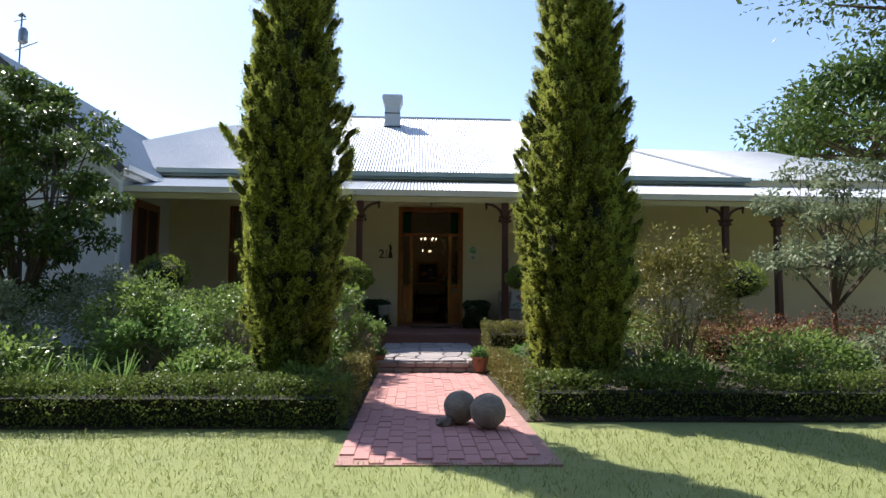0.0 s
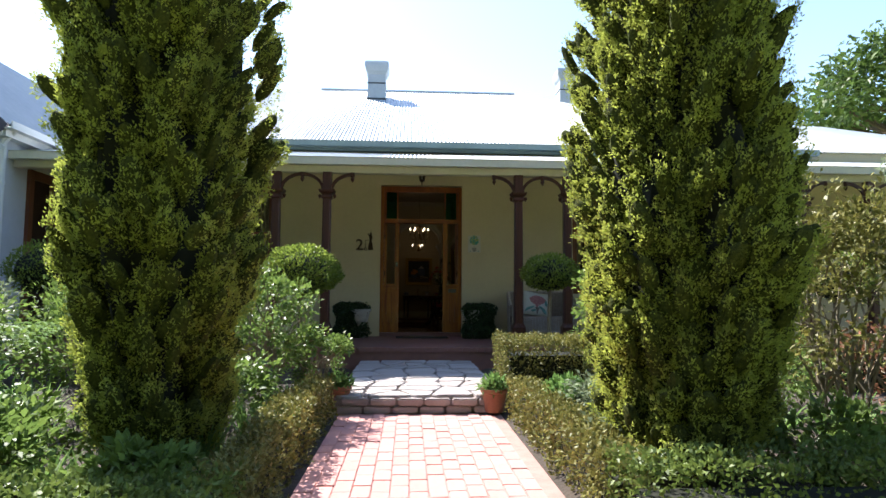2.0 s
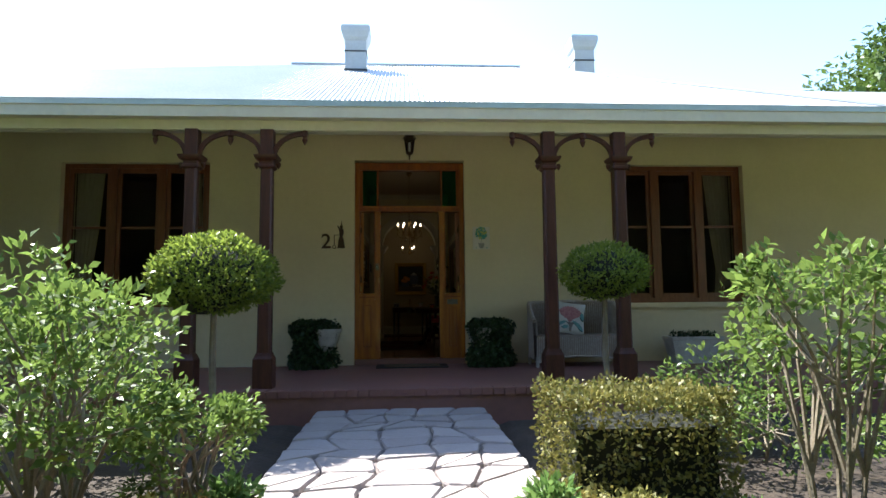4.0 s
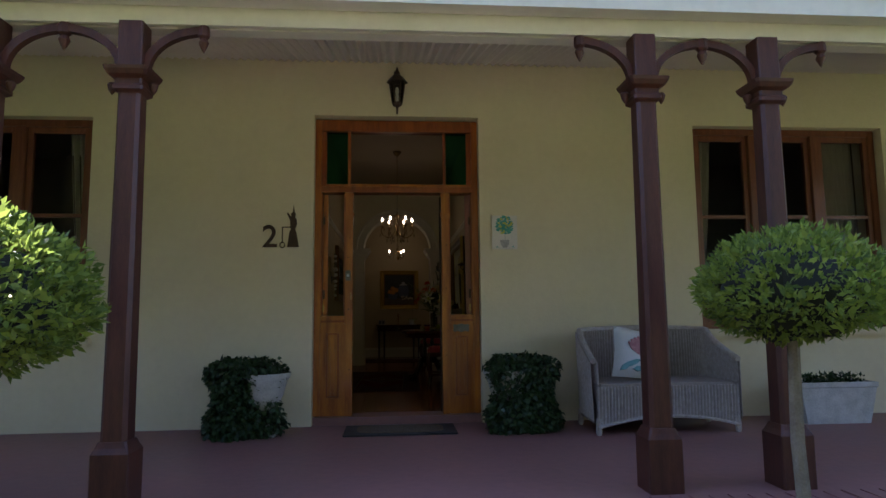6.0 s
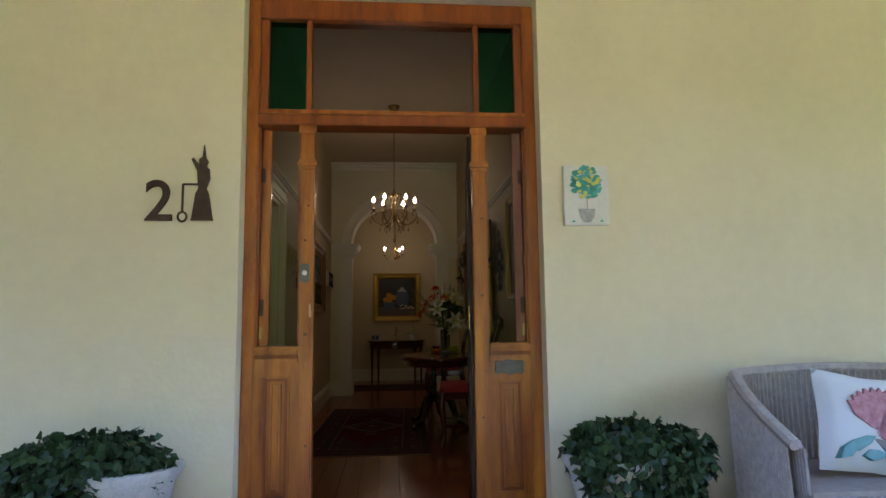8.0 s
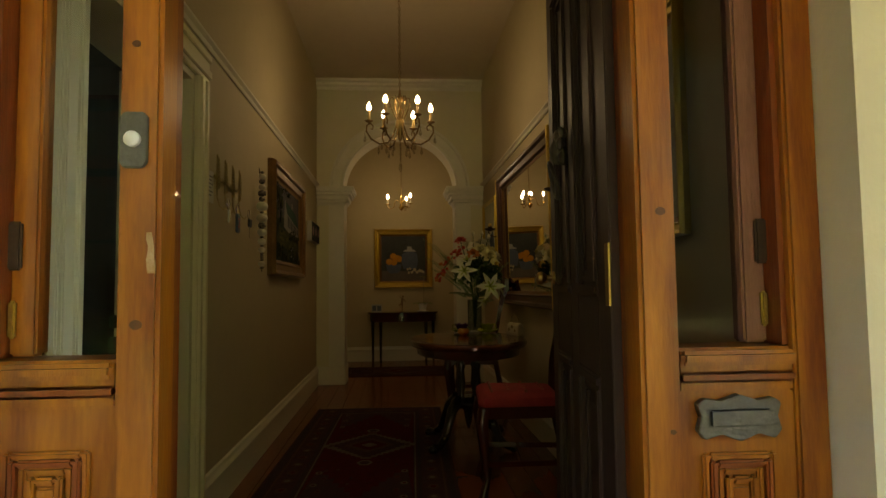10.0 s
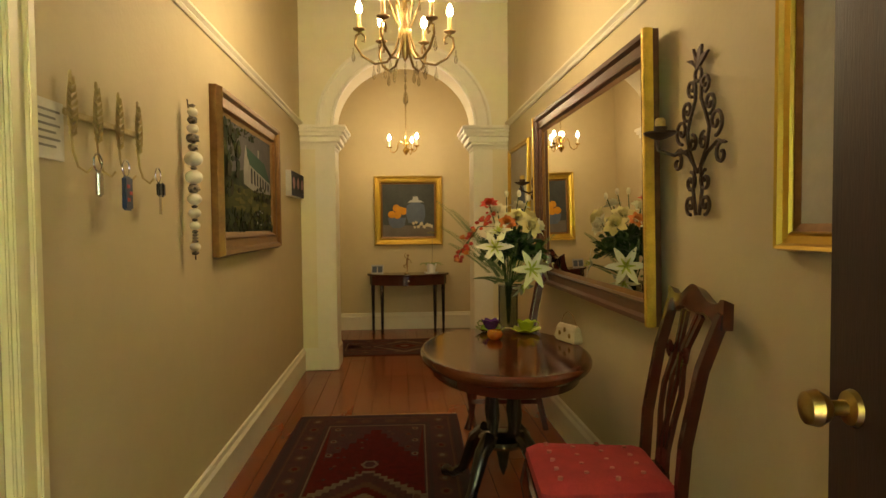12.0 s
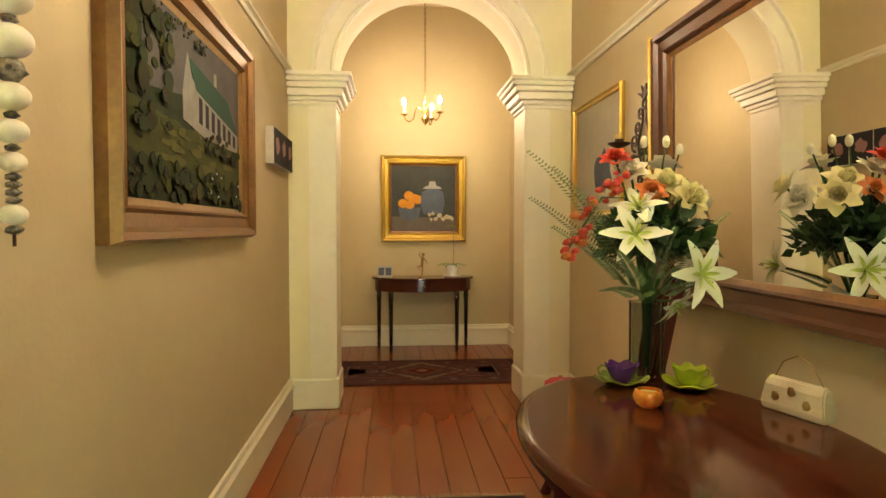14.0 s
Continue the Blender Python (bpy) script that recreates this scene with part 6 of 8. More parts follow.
def paint(t, name, mt, poly, order, label=""):
    """Flat patch of paint on the canvas, each a hair above the last."""
    FRONT[t.name] = FRONT.get(t.name, t["front"]) + 0.00006
    lift = FRONT[t.name]
    return G().prism(poly, -lift, -lift + 0.003).make(name, mt, t, label)


def blob(cx, cz, rx, rz, n=14, wob=0.0, seed=0):
    r = random.Random(seed)
    return [(cx + rx * math.cos(2 * math.pi * i / n) * (1 + r.uniform(-wob, wob)), cz + rz * math.sin(2 * math.pi * i / n) * (1 + r.uniform(-wob, wob))) for i in range(n)]


def art(name, c1, c2=None, scale=14):
    return mat(name, c1, c2, scale, 0.8, bump=0.08, bscale=60, contrast=0.5, spec=0.15)


A_SLATE = art("slate_paint", (0.075, 0.08, 0.075), (0.04, 0.045, 0.042), 4)
A_TABLE = art("brown_grey_paint", (0.16, 0.14, 0.12), (0.11, 0.095, 0.08), 6)
A_ORANGE = art("orange_fruit_paint", (0.62, 0.30, 0.04), (0.45, 0.17, 0.02), 20)
A_JAR = art("blue_grey_jar_paint", (0.12, 0.15, 0.20), (0.08, 0.10, 0.14), 14)
A_LID = art("pale_grey_paint", (0.42, 0.42, 0.40), (0.3, 0.3, 0.29), 20)
A_PEEL = art("pale_peel_paint", (0.55, 0.50, 0.38), (0.38, 0.30, 0.18), 25)
A_SKY = art("pale_dusk_paint", (0.125, 0.115, 0.115), (0.06, 0.06, 0.06), 7)
A_GREEN = art("dark_foliage_paint", (0.035, 0.05, 0.022), (0.012, 0.018, 0.010), 12)
A_LAWN = art("painted_lawn_green", (0.07, 0.075, 0.02), (0.03, 0.035, 0.011), 12)
A_ROOF = art("painted_green_roof", (0.035, 0.085, 0.06), None, 14)
A_WHITE = art("painted_white_wall", (0.30, 0.29, 0.26), (0.17, 0.165, 0.145), 16)
A_DARK = art("painted_shadow", (0.03, 0.03, 0.035), None, 14)
A_PINK = art("painted_blossom", (0.35, 0.20, 0.20), None, 20)
A_MIST = art("misty_print", (0.50, 0.47, 0.38), (0.36, 0.34, 0.29), 3)

# still life over the console
sl = framed("still_life_painting", pose(0.093, 8.16, 1.93), 0.86, 0.87, 0.085, 0.06, GOLD, A_SLATE, "gilt-framed still life of oranges and a lidded jar", GOLDWOOD)
paint(sl, "painted_table", A_TABLE, [(-0.32, -0.325), (0.32, -0.325), (0.32, -0.2), (-0.32, -0.18)], 0.014)
paint(sl, "painted_bowl", A_JAR, [(-0.26, -0.09), (-0.03, -0.09), (-0.05, -0.19), (-0.1, -0.22), (-0.2, -0.22), (-0.24, -0.18)], 0.016)
for i, (x, z) in enumerate(((-0.21, -0.05), (-0.14, -0.06), (-0.06, -0.01), (-0.15, 0.03), (-0.09, 0.0))):
    paint(sl, "painted_orange", A_ORANGE, blob(x, z, 0.048, 0.046), 0.018 + 0.001 * i)
paint(sl, "painted_jar", A_JAR, [(0.0, -0.16), (0.19, -0.16), (0.215, -0.05), (0.2, 0.07), (0.14, 0.1), (0.04, 0.1), (-0.02, 0.06), (-0.03, -0.05)], 0.017)
paint(sl, "painted_lid", A_LID, [(-0.01, 0.1), (0.19, 0.1), (0.16, 0.125), (0.13, 0.13), (0.12, 0.175), (0.06, 0.175), (0.05, 0.13), (0.02, 0.125)], 0.019)
for i in range(14):
    r = random.Random(i)
    paint(sl, "painted_peel", A_PEEL, blob(0.06 + i * 0.018, -0.19 + r.uniform(-0.035, 0.04), 0.016, 0.022, 7, 0.4, i), 0.020 + 0.0005 * i)

# house painting on the west wall
BRONZE = mat("dull_bronze_slip", (0.34, 0.21, 0.08), (0.22, 0.13, 0.05), 8, 0.6, 0.3)
hp = framed("house_painting", pose(XL, 4.03, 2.0, 0, 0, 90), 1.42, 0.82, 0.10, 0.06, GOLDWOOD, A_GREEN, "bronze-framed oil painting of a green-roofed cottage garden", BRONZE)
A_TRUNK = art("painted_olive", (0.045, 0.042, 0.020), (0.014, 0.016, 0.009), 30)
A_LIGHT = art("painted_sunlit_grass", (0.115, 0.115, 0.028), (0.055, 0.058, 0.016), 26)
paint(hp, "painted_sky", A_SKY, [(-0.45, 0.295), (0.595, 0.295), (0.595, -0.02), (0.3, 0.02), (-0.1, 0.06), (-0.45, 0.02)], 0)
paint(hp, "painted_lawn", A_LAWN, [(-0.55, -0.02), (0.1, -0.06), (0.595, -0.03), (0.595, -0.18), (0.2, -0.22), (-0.2, -0.22), (-0.55, -0.16)], 0)
rp = random.Random(77)
for i in range(40):
    paint(hp, "painted_grass", A_LIGHT if i % 2 else A_LAWN, blob(rp.uniform(-0.3, 0.5), rp.uniform(-0.17, -0.05), rp.uniform(0.03, 0.09), rp.uniform(0.008, 0.02), 12, 0.2, i), 0)
paint(hp, "painted_wall", A_WHITE, [(-0.13, -0.02), (-0.13, 0.07), (-0.105, 0.145), (-0.08, 0.205), (-0.04, 0.13), (0.56, 0.035), (0.56, -0.05), (0.1, -0.05)], 0)
paint(hp, "painted_roof", A_ROOF, [(-0.075, 0.195), (0.40, 0.14), (0.575, 0.02), (0.0, 0.10)], 0)
paint(hp, "painted_chimney", A_WHITE, [(0.22, 0.165), (0.25, 0.162), (0.25, 0.21), (0.22, 0.21)], 0)
for i in range(7):
    x = 0.03 + 0.075 * i
    paint(hp, "painted_column_shadow", A_DARK, [(x, 0.085 - 0.011 * i), (x + 0.04, 0.08 - 0.011 * i), (x + 0.04, -0.01 - 0.004 * i), (x, -0.005 - 0.004 * i)], 0)
for i in range(230):
    zone = i % 5
    if zone < 2:
        x, z, k = rp.uniform(-0.57, 0.57), rp.uniform(-0.28, -0.17), rp.uniform(0.02, 0.05)
    elif zone == 2:
        x, z, k = rp.uniform(-0.57, -0.26), rp.uniform(-0.12, 0.27), rp.uniform(0.03, 0.07)
    elif zone == 3:
        x, z, k = rp.uniform(0.1, 0.56), rp.uniform(-0.10, -0.03), rp.uniform(0.012, 0.03)
    else:
        x, z, k = rp.uniform(-0.5, 0.1), rp.uniform(0.24, 0.285), rp.uniform(0.008, 0.018)
    paint(hp, "painted_shrub", (A_GREEN, A_TRUNK, A_GREEN, A_TRUNK, A_LAWN)[rp.randrange(5)], blob(x, z, 0.6 * k, 0.6 * k * rp.uniform(0.5, 1.1), 24, 0.13, i), 0)
for i in range(24):
    paint(hp, "painted_bloom", A_LIGHT if i % 3 else A_LID, blob(rp.uniform(0.1, 0.55), rp.uniform(-0.27, -0.15), 0.006, 0.005, 6, 0.2, i), 0)
# small triptych canvas beyond
tp = thing("canvas_triptych", pose(XL, 5.55, 2.08, 0, 0, 90), "small dark floral canvases in a row on the hall wall", "picture")
CANVE = mat("canvas_edge_white", (0.6, 0.57, 0.5), None, 8, 0.8)
for i in range(3):
    G().box(-0.30 + 0.205 * i, -0.10 + 0.205 * i, -0.045, 0.0, -0.10, 0.10).make("stretcher", CANVE, tp)
    G().box(-0.297 + 0.205 * i, -0.103 + 0.205 * i, -0.047, -0.045, -0.097, 0.097).make("print", A_DARK, tp, "dark floral print")
    G().prism(blob(-0.20 + 0.205 * i, 0.01, 0.05, 0.045, 12, 0.25, i), -0.049, -0.046).make("printed_rose", A_PINK, tp, "faded pink printed rose")

# east wall: mirror, pictures, sconces
MIRROR = bpy.data.materials.new("mirror_silver")
MIRROR.use_nodes = True
mb = MIRROR.node_tree.nodes["Principled BSDF"]
mb.inputs["Base Color"].default_value = (0.86, 0.85, 0.82, 1)
mb.inputs["Metallic"].default_value, mb.inputs["Roughness"].default_value = 1.0, 0.01
# gilt brightened in colour to stand for reflected light from the door
GILTEDGE = mat("gilt_edge_door_glint", (0.85, 0.60, 0.12), (0.62, 0.40, 0.07), 20, 0.36, 0.55, bump=0.15, bscale=90)
MIRWOOD = mat("walnut_frame", (0.11, 0.040, 0.018), (0.055, 0.020, 0.010), 4, 0.35, bump=0.03, stretch=(1, 6, 6))
mr = framed("wall_mirror", pose(XR - 0.030, 3.52, 1.90, 1.0, 0, -90), 1.90, 1.11, 0.092, 0.06, MIRWOOD, MIRROR, "large wall mirror in a walnut and gilt frame", GOLDWOOD)
for sx in (-1, 1):
    G().box(sx * 0.95 - 0.014, sx * 0.95 + 0.012, -0.064, -0.026, -0.555, 0.555).make("gilt_edge", GILTEDGE, mr, "gilt outer edge with the door's reflection in its colour", bevel=0.004)
fp = framed("far_picture", pose(XR, 5.42, 2.05, 0, 0, -90), 0.84, 0.70, 0.035, 0.03, GOLD, A_MIST, "thin gilt-framed misty print on the hall wall")
paint(fp, "painted_hill", A_JAR, blob(0.1, -0.1, 0.14, 0.12, 14, 0.3, 3), 0.008)
npic = framed("near_picture", pose(XR, 1.43, 2.08, 0, 0, -90), 0.86, 0.84, 0.05, 0.04, GOLD, A_MIST, "gilt-framed pale print beside the front door", GOLDWOOD)
CANDLE = mat("yellow_candle_wax", (0.62, 0.45, 0.12), None, 20, 0.5)


def scroll(cx, cz, r, turns, a0, flip=1, n=26):
    """Spiral that starts at the rim and winds in; in the plane x, z."""
    return [(cx + flip * r * (1 - 0.82 * i / n) * math.cos(a0 + turns * 2 * math.pi * i / n), 0, cz + r * (1 - 0.82 * i / n) * math.sin(a0 + turns * 2 * math.pi * i / n)) for i in range(n + 1)]


def sconce(place):
    t = thing("candle_sconce", place, "dark wrought-iron scrolled candle sconce on the wall", "candle sconce", "wall sconces")
    def wire(name, pts, r=0.0065):
        return G().tube([(x, -0.02 + y, z) for x, y, z in pts], r, 5).make(name, IRON, t, smooth=True)
    for f in (-1, 1):
        wire("stem", [(f * 0.012, 0, -0.26), (f * 0.03, 0, -0.18), (f * 0.02, 0, -0.10), (f * 0.06, 0, -0.04), (f * 0.075, 0, 0.02), (f * 0.05, 0, 0.07), (f * 0.02, 0, 0.12), (f * 0.02, 0, 0.2)])
        wire("arm", [(0, 0, -0.12), (f * 0.06, 0, -0.06), (f * 0.13, 0, -0.03), (f * 0.16, 0, -0.04)] + [(q[0], 0, q[2]) for q in scroll(f * 0.15, -0.075, 0.04, 1.1, 0.9, f, 16)])
        wire("scroll", scroll(f * 0.115, 0.03, 0.045, 1.3, -1.6, f))
        wire("scroll", scroll(f * 0.075, 0.095, 0.036, 1.3, -1.6, f))
        wire("scroll", scroll(f * 0.045, 0.165, 0.03, 1.2, -1.6, f))
        wire("scroll", scroll(f * 0.05, -0.15, 0.036, 1.3, 1.6, f))
        wire("scroll", scroll(f * 0.05, -0.225, 0.034, 1.3, -1.6, f))
        wire("scroll", scroll(f * 0.04, -0.02, 0.03, 1.2, 1.6, f))
    for a in (-60, -20, 20, 60):
        s, c = math.sin(radians(a)), math.cos(radians(a))
        G().prism([(0, 0.215), (0.045 * s - 0.012 * c, 0.235 + 0.045 * c), (0.085 * s, 0.225 + 0.07 * c), (0.045 * s + 0.012 * c, 0.225 + 0.03 * c)], -0.028, -0.018).make("leaf_tip", IRON, t)
    wire("collar", [(0.022 * math.cos(q), 0, 0.2 + 0.022 * math.sin(q)) for q in [2 * math.pi * i / 12 for i in range(13)]])
    wire("bracket", [(-0.07, 0, -0.04), (-0.085, -0.04, -0.055), (-0.10, -0.09, -0.035), (-0.10, -0.10, 0.0)])
    G().lathe([(0.005, 0), (0.03, 0.008), (0.055, 0.02), (0.056, 0.026), (0.03, 0.018), (0.02, 0.022), (0.022, 0.045), (0.02, 0.045)], (-0.10, -0.105, 0.0), 18).make("drip_tray", IRON, t, smooth=True)
    G().lathe([(0.018, 0.03), (0.018, 0.068), (0.012, 0.075)], (-0.10, -0.105, 0.0), 14).make("candle", CANDLE, t, "yellow candle stub", smooth=True)
    return t


s1 = sconce(pose(XR, 2.30, 2.02, 0, 0, -90))
copy_thing(s1, pose(XR, 4.70, 2.02, 0, 0, -90))

# west wall: notice, key rack, beads
PAPER = mat("printed_card", (0.66, 0.64, 0.56), (0.58, 0.56, 0.48), 10, 0.8)
INK = mat("faded_ink", (0.25, 0.24, 0.22), None, 20, 0.8)
nt = thing("wall_notice", pose(XL, 1.957, 1.985, 0, 0, 90), "small pale printed card on the hall wall", "notice")
G().box(-0.07, 0.07, -0.008, 0, -0.075, 0.075).make("card", PAPER, nt)
for i in range(6):
    G().box(-0.05, 0.05 - 0.02 * (i % 2), -0.0095, -0.008, 0.045 - 0.018 * i, 0.051 - 0.018 * i).make("text_line", INK, nt)
kr = thing("key_rack", pose(XL, 2.25, 2.0, 0, 0, 90), "bronze wheat-ear key rack on the hall wall", "key rack")
WHEAT = mat("tarnished_bronze", (0.50, 0.39, 0.17), (0.33, 0.25, 0.10), 15, 0.55, 0.1, bump=0.2)
G().box(-0.23, 0.23, -0.02, -0.008, 0.032, 0.052).make("bar", WHEAT, kr, bevel=0.003)
for i in range(4):
    x = -0.21 + 0.14 * i
    eg = G()
    for k in range(8):
        for sd2 in (-1, 1):
            wx = 0.030 * math.sin(math.pi * (0.22 + 0.7 * k / 7.5))
            z0 = -0.025 + 0.019 * k
            eg.add([(x, -0.020, z0), (x + sd2 * wx * 0.55, -0.031, z0 + 0.012), (x + sd2 * wx, -0.026, z0 + 0.034), (x + sd2 * wx * 0.35, -0.030, z0 + 0.026), (x + sd2 * wx * 0.55, -0.018, z0 + 0.014)], [(0, 1, 2), (0, 3, 2, 1)[:3], (0, 4, 2), (0, 3, 2)])
    eg.ball((x, -0.022, 0.14), 0.01, 6, 5, (0.6, 0.5, 1.6))
    eg.make("wheat_ear", WHEAT, kr, smooth=True)["kind"] = "stuff"
    G().tube([(x, -0.02, 0.0), (x + 0.005, -0.022, -0.06), (x + 0.012, -0.03, -0.1), (x + 0.03, -0.045, -0.115), (x + 0.045, -0.05, -0.1)], 0.0035, 5).make("hook", WHEAT, kr, smooth=True)
CHROME = mat("bright_chrome", (0.7, 0.7, 0.7), None, 20, 0.15, 1.0)
BLUETAG = mat("blue_plastic", (0.02, 0.05, 0.12), None, 20, 0.4)
BLACKP = mat("black_plastic", (0.015, 0.015, 0.017), None, 20, 0.4)
REDTAG = mat("red_plastic", (0.4, 0.05, 0.05), None, 20, 0.4)
for i, (mt, w, h) in enumerate(((CHROME, 0.022, 0.05), (BLUETAG, 0.04, 0.075), (None, 0, 0), (BLACKP, 0.018, 0.035))):
    if mt is None:
        continue
    x = (-0.155, 0.02, 0.0, 0.27)[i]
    ks = thing("key_set", pose(XL, 2.25 + x, 1.915, 0, 0, 90) @ Matrix.Scale(1.35, 4), ("chrome key fob on the key rack", "blue key tag on the key rack", "", "black car keys on the key rack")[i], "keys", "hanging keys")
    G().tube([(0.018 * math.cos(a), -0.045, 0.0 + 0.018 * math.sin(a)) for a in [2 * math.pi * k / 14 for k in range(15)]], 0.002, 5).make("ring", CHROME, ks)
    for k in range(2 if i == 3 else 1):
        G().box(-w / 2 + 0.024 * k, w / 2 + 0.024 * k, -0.052, -0.042, -0.02 - h, -0.018).make("fob", mt, ks, bevel=0.004)
    if i == 1:
        for q in ((-0.008, -0.045), (0.006, -0.06), (-0.006, -0.075)):
            G().box(q[0] - 0.006, q[0] + 0.006, -0.0535, -0.052, q[1], q[1] + 0.008).make("button_mark", REDTAG, ks)
    if i == 3:
        G().box(0.0, 0.008, -0.05, -0.046, -0.10, -0.05).make("key_blade", CHROME, ks)
BEADW = mat("cream_ceramic_bead", (0.80, 0.76, 0.66), (0.68, 0.63, 0.52), 20, 0.45)
BEADD = mat("dark_patterned_bead", (0.30, 0.26, 0.20), (0.03, 0.025, 0.02), 60, 0.6, contrast=0.15)
bd = thing("bead_string", pose(XL + 0.045, 2.94, 1.6), "hanging string of cream and dark ceramic beads", "bead string")
G().tube([(0, 0, 0.0), (0, 0, 0.5), (-0.02, 0, 0.66)], 0.003, 5).make("cord", IRON, bd)
zz = 0.02
for r, dark in ((0.014, 1), (0.022, 0), (0.012, 1), (0.012, 1), (0.012, 1), (0.012, 1), (0.022, 0), (0.012, 1), (0.026, 0), (0.012, 1), (0.03, 0), (0.024, 1), (0.036, 0), (0.014, 1), (0.038, 0), (0.02, 1), (0.026, 1), (0.024, 0), (0.02, 1), (0.022, 0), (0.013, 1)):
    sq = 0.55 if dark and r < 0.02 else 0.8
    zz += r * sq
    G().ball((0, 0, zz), r, 14, 9, (1, 1, sq), 0.0 if not dark else 0.25).make("bead", BEADD if dark else BEADW, bd, smooth=True)
    zz += r * sq


# ---- chandeliers ----
BULB = glow_mat("lit_bulb", (1.0, 0.80, 0.52), 2.2)
CRYST = glass_mat("crystal_drop", (0.95, 0.93, 0.88), 0.02)
CANDLES = mat("cream_candle_sleeve", (0.60, 0.42, 0.16), None, 20, 0.5)
CHANB = mat("antique_brass", (0.30, 0.20, 0.075), (0.14, 0.09, 0.035), 14, 0.3, 0.9)


def bulb_parts(t, x, y, z, sleeve, cup):
    G().lathe([(0.004, -0.012), (0.014, -0.008), (0.03, 0.0), (0.031, 0.005), (0.012, 0.004), (0.01, 0.012)], (x, y, z), 14).make("drip_cup", cup, t, smooth=True)
    G().lathe([(0.0105, 0.0), (0.0105, 0.07)], (x, y, z + 0.008), 10).make("candle_sleeve", sleeve, t, "yellowed candle sleeve", smooth=True)
    b = G().lathe([(0.008, 0), (0.016, 0.014), (0.0175, 0.026), (0.012, 0.045), (0.004, 0.06), (0.001, 0.064)], (x, y, z + 0.078), 12).make("bulb", BULB, t, "lit candle bulb", smooth=True)
    b.visible_shadow = False


def crystal(t, x, y, z, s=1.0):
    G().rings([[(x + r * s * math.cos(k * math.pi / 3), y + r * s * math.sin(k * math.pi / 3), z - d * s) for k in range(6)] for r, d in ((0.001, 0), (0.006, 0.012), (0.011, 0.036), (0.008, 0.05), (0.001, 0.06))]).make("crystal", CRYST, t, "clear crystal drop")


CZ = 2.84 - 0.14
ch = thing("chandelier", pose(0.02, 3.43, CZ), "lit antique brass chandelier hung with crystal drops", "chandelier")
R = 0.225
for k in range(6):
    a = math.pi * k / 3 + 0.05
    c, s = math.cos(a), math.sin(a)
    pts = []
    for q, z in ((0.025, -0.02), (0.05, -0.10), (0.09, -0.155), (0.15, -0.165), (0.21, -0.13), (0.245, -0.075), (0.24, -0.03), (0.215, -0.015), (0.195, -0.035), (0.2, -0.06), (0.213, -0.055)):
        pts.append((q * c, q * s, z))
    G().tube(pts, [0.007] * 8 + [0.0055, 0.005, 0.004], 6).make("arm", CHANB, ch, smooth=True)
    G().tube([(R * c, R * s, -0.018), (R * c, R * s, 0.0)], 0.006, 6).make("arm_stub", CHANB, ch)
    bulb_parts(ch, R * c, R * s, 0.0, CANDLES, BRONZE)
    for q, z in ((0.255, -0.09), (0.155, -0.175), (0.10, -0.17)):
        crystal(ch, q * c, q * s, z - 0.012, 0.95)
        for j in range(2):
            G().ball((q * c, q * s, z - 0.002 - 0.008 * j), 0.004, 6, 4).make("crystal_bead", CRYST, ch)
    # upper scrolls
    G().tube([(0.02 * c, 0.02 * s, 0.0), (0.05 * c, 0.05 * s, 0.07), (0.075 * c, 0.075 * s, 0.14), (0.07 * c, 0.07 * s, 0.175), (0.05 * c, 0.05 * s, 0.18), (0.045 * c, 0.045 * s, 0.16)], 0.005, 5).make("upper_scroll", CHANB, ch, smooth=True)
    crystal(ch, 0.075 * c, 0.075 * s, 0.14, 0.7)
G().lathe([(0.004, -0.15), (0.014, -0.13), (0.022, -0.06), (0.03, -0.03), (0.034, -0.01), (0.03, 0.01), (0.014, 0.03), (0.012, 0.08), (0.02, 0.10), (0.011, 0.13), (0.022, 0.16), (0.03, 0.175), (0.012, 0.20), (0.006, 0.24)], seg=14).make("stem", CHANB, ch, smooth=True)
for j in range(5):
    crystal(ch, 0, 0, -0.15 - 0.035 * j, 0.6 if j < 4 else 1.3)


def chain(t, z0, z1, r=0.011, link=0.03):
    n = int((z1 - z0) / (link * 0.78))
    for i in range(n):
        z = z0 + (z1 - z0) * (i + 0.5) / n
        pts = []
        for k in range(9):
            a = 2 * math.pi * k / 8
            u, w = r * 0.75 * math.cos(a), link / 2 * math.sin(a)
            pts.append((u, 0, z + w) if i % 2 else (0, u, z + w))
        G().tube(pts, 0.0025, 4).make("chain_link", CHANB, t)


chain(ch, 0.24, CEILZ - CZ - 0.05)
G().lathe([(0.02, -0.07), (0.035, -0.05), (0.06, -0.03), (0.065, -0.004), (0.06, 0.0)], (0, 0, CEILZ - CZ), 16).make("ceiling_rose", CHANB, ch, smooth=True)

CZ2 = 2.60
c2 = thing("small_chandelier", pose(0.06, 7.2, CZ2), "small lit polished brass three-arm chandelier", "chandelier")
POLB = mat("polished_brass", (0.62, 0.44, 0.16), (0.5, 0.33, 0.1), 14, 0.2, 1.0)
for k in range(3):
    a = 2 * math.pi * k / 3 + 0.15 + math.pi / 3
    c, s = math.cos(a), math.sin(a)
    G().tube([(q * c, q * s, z) for q, z in ((0.02, 0.02), (0.045, 0.06), (0.075, 0.065), (0.09, 0.03), (0.1, -0.03), (0.135, -0.06), (0.17, -0.045), (0.185, -0.01))], 0.0055, 6).make("arm", POLB, c2, smooth=True)
    bulb_parts(c2, 0.185 * c, 0.185 * s, 0.0, CREAM, POLB)
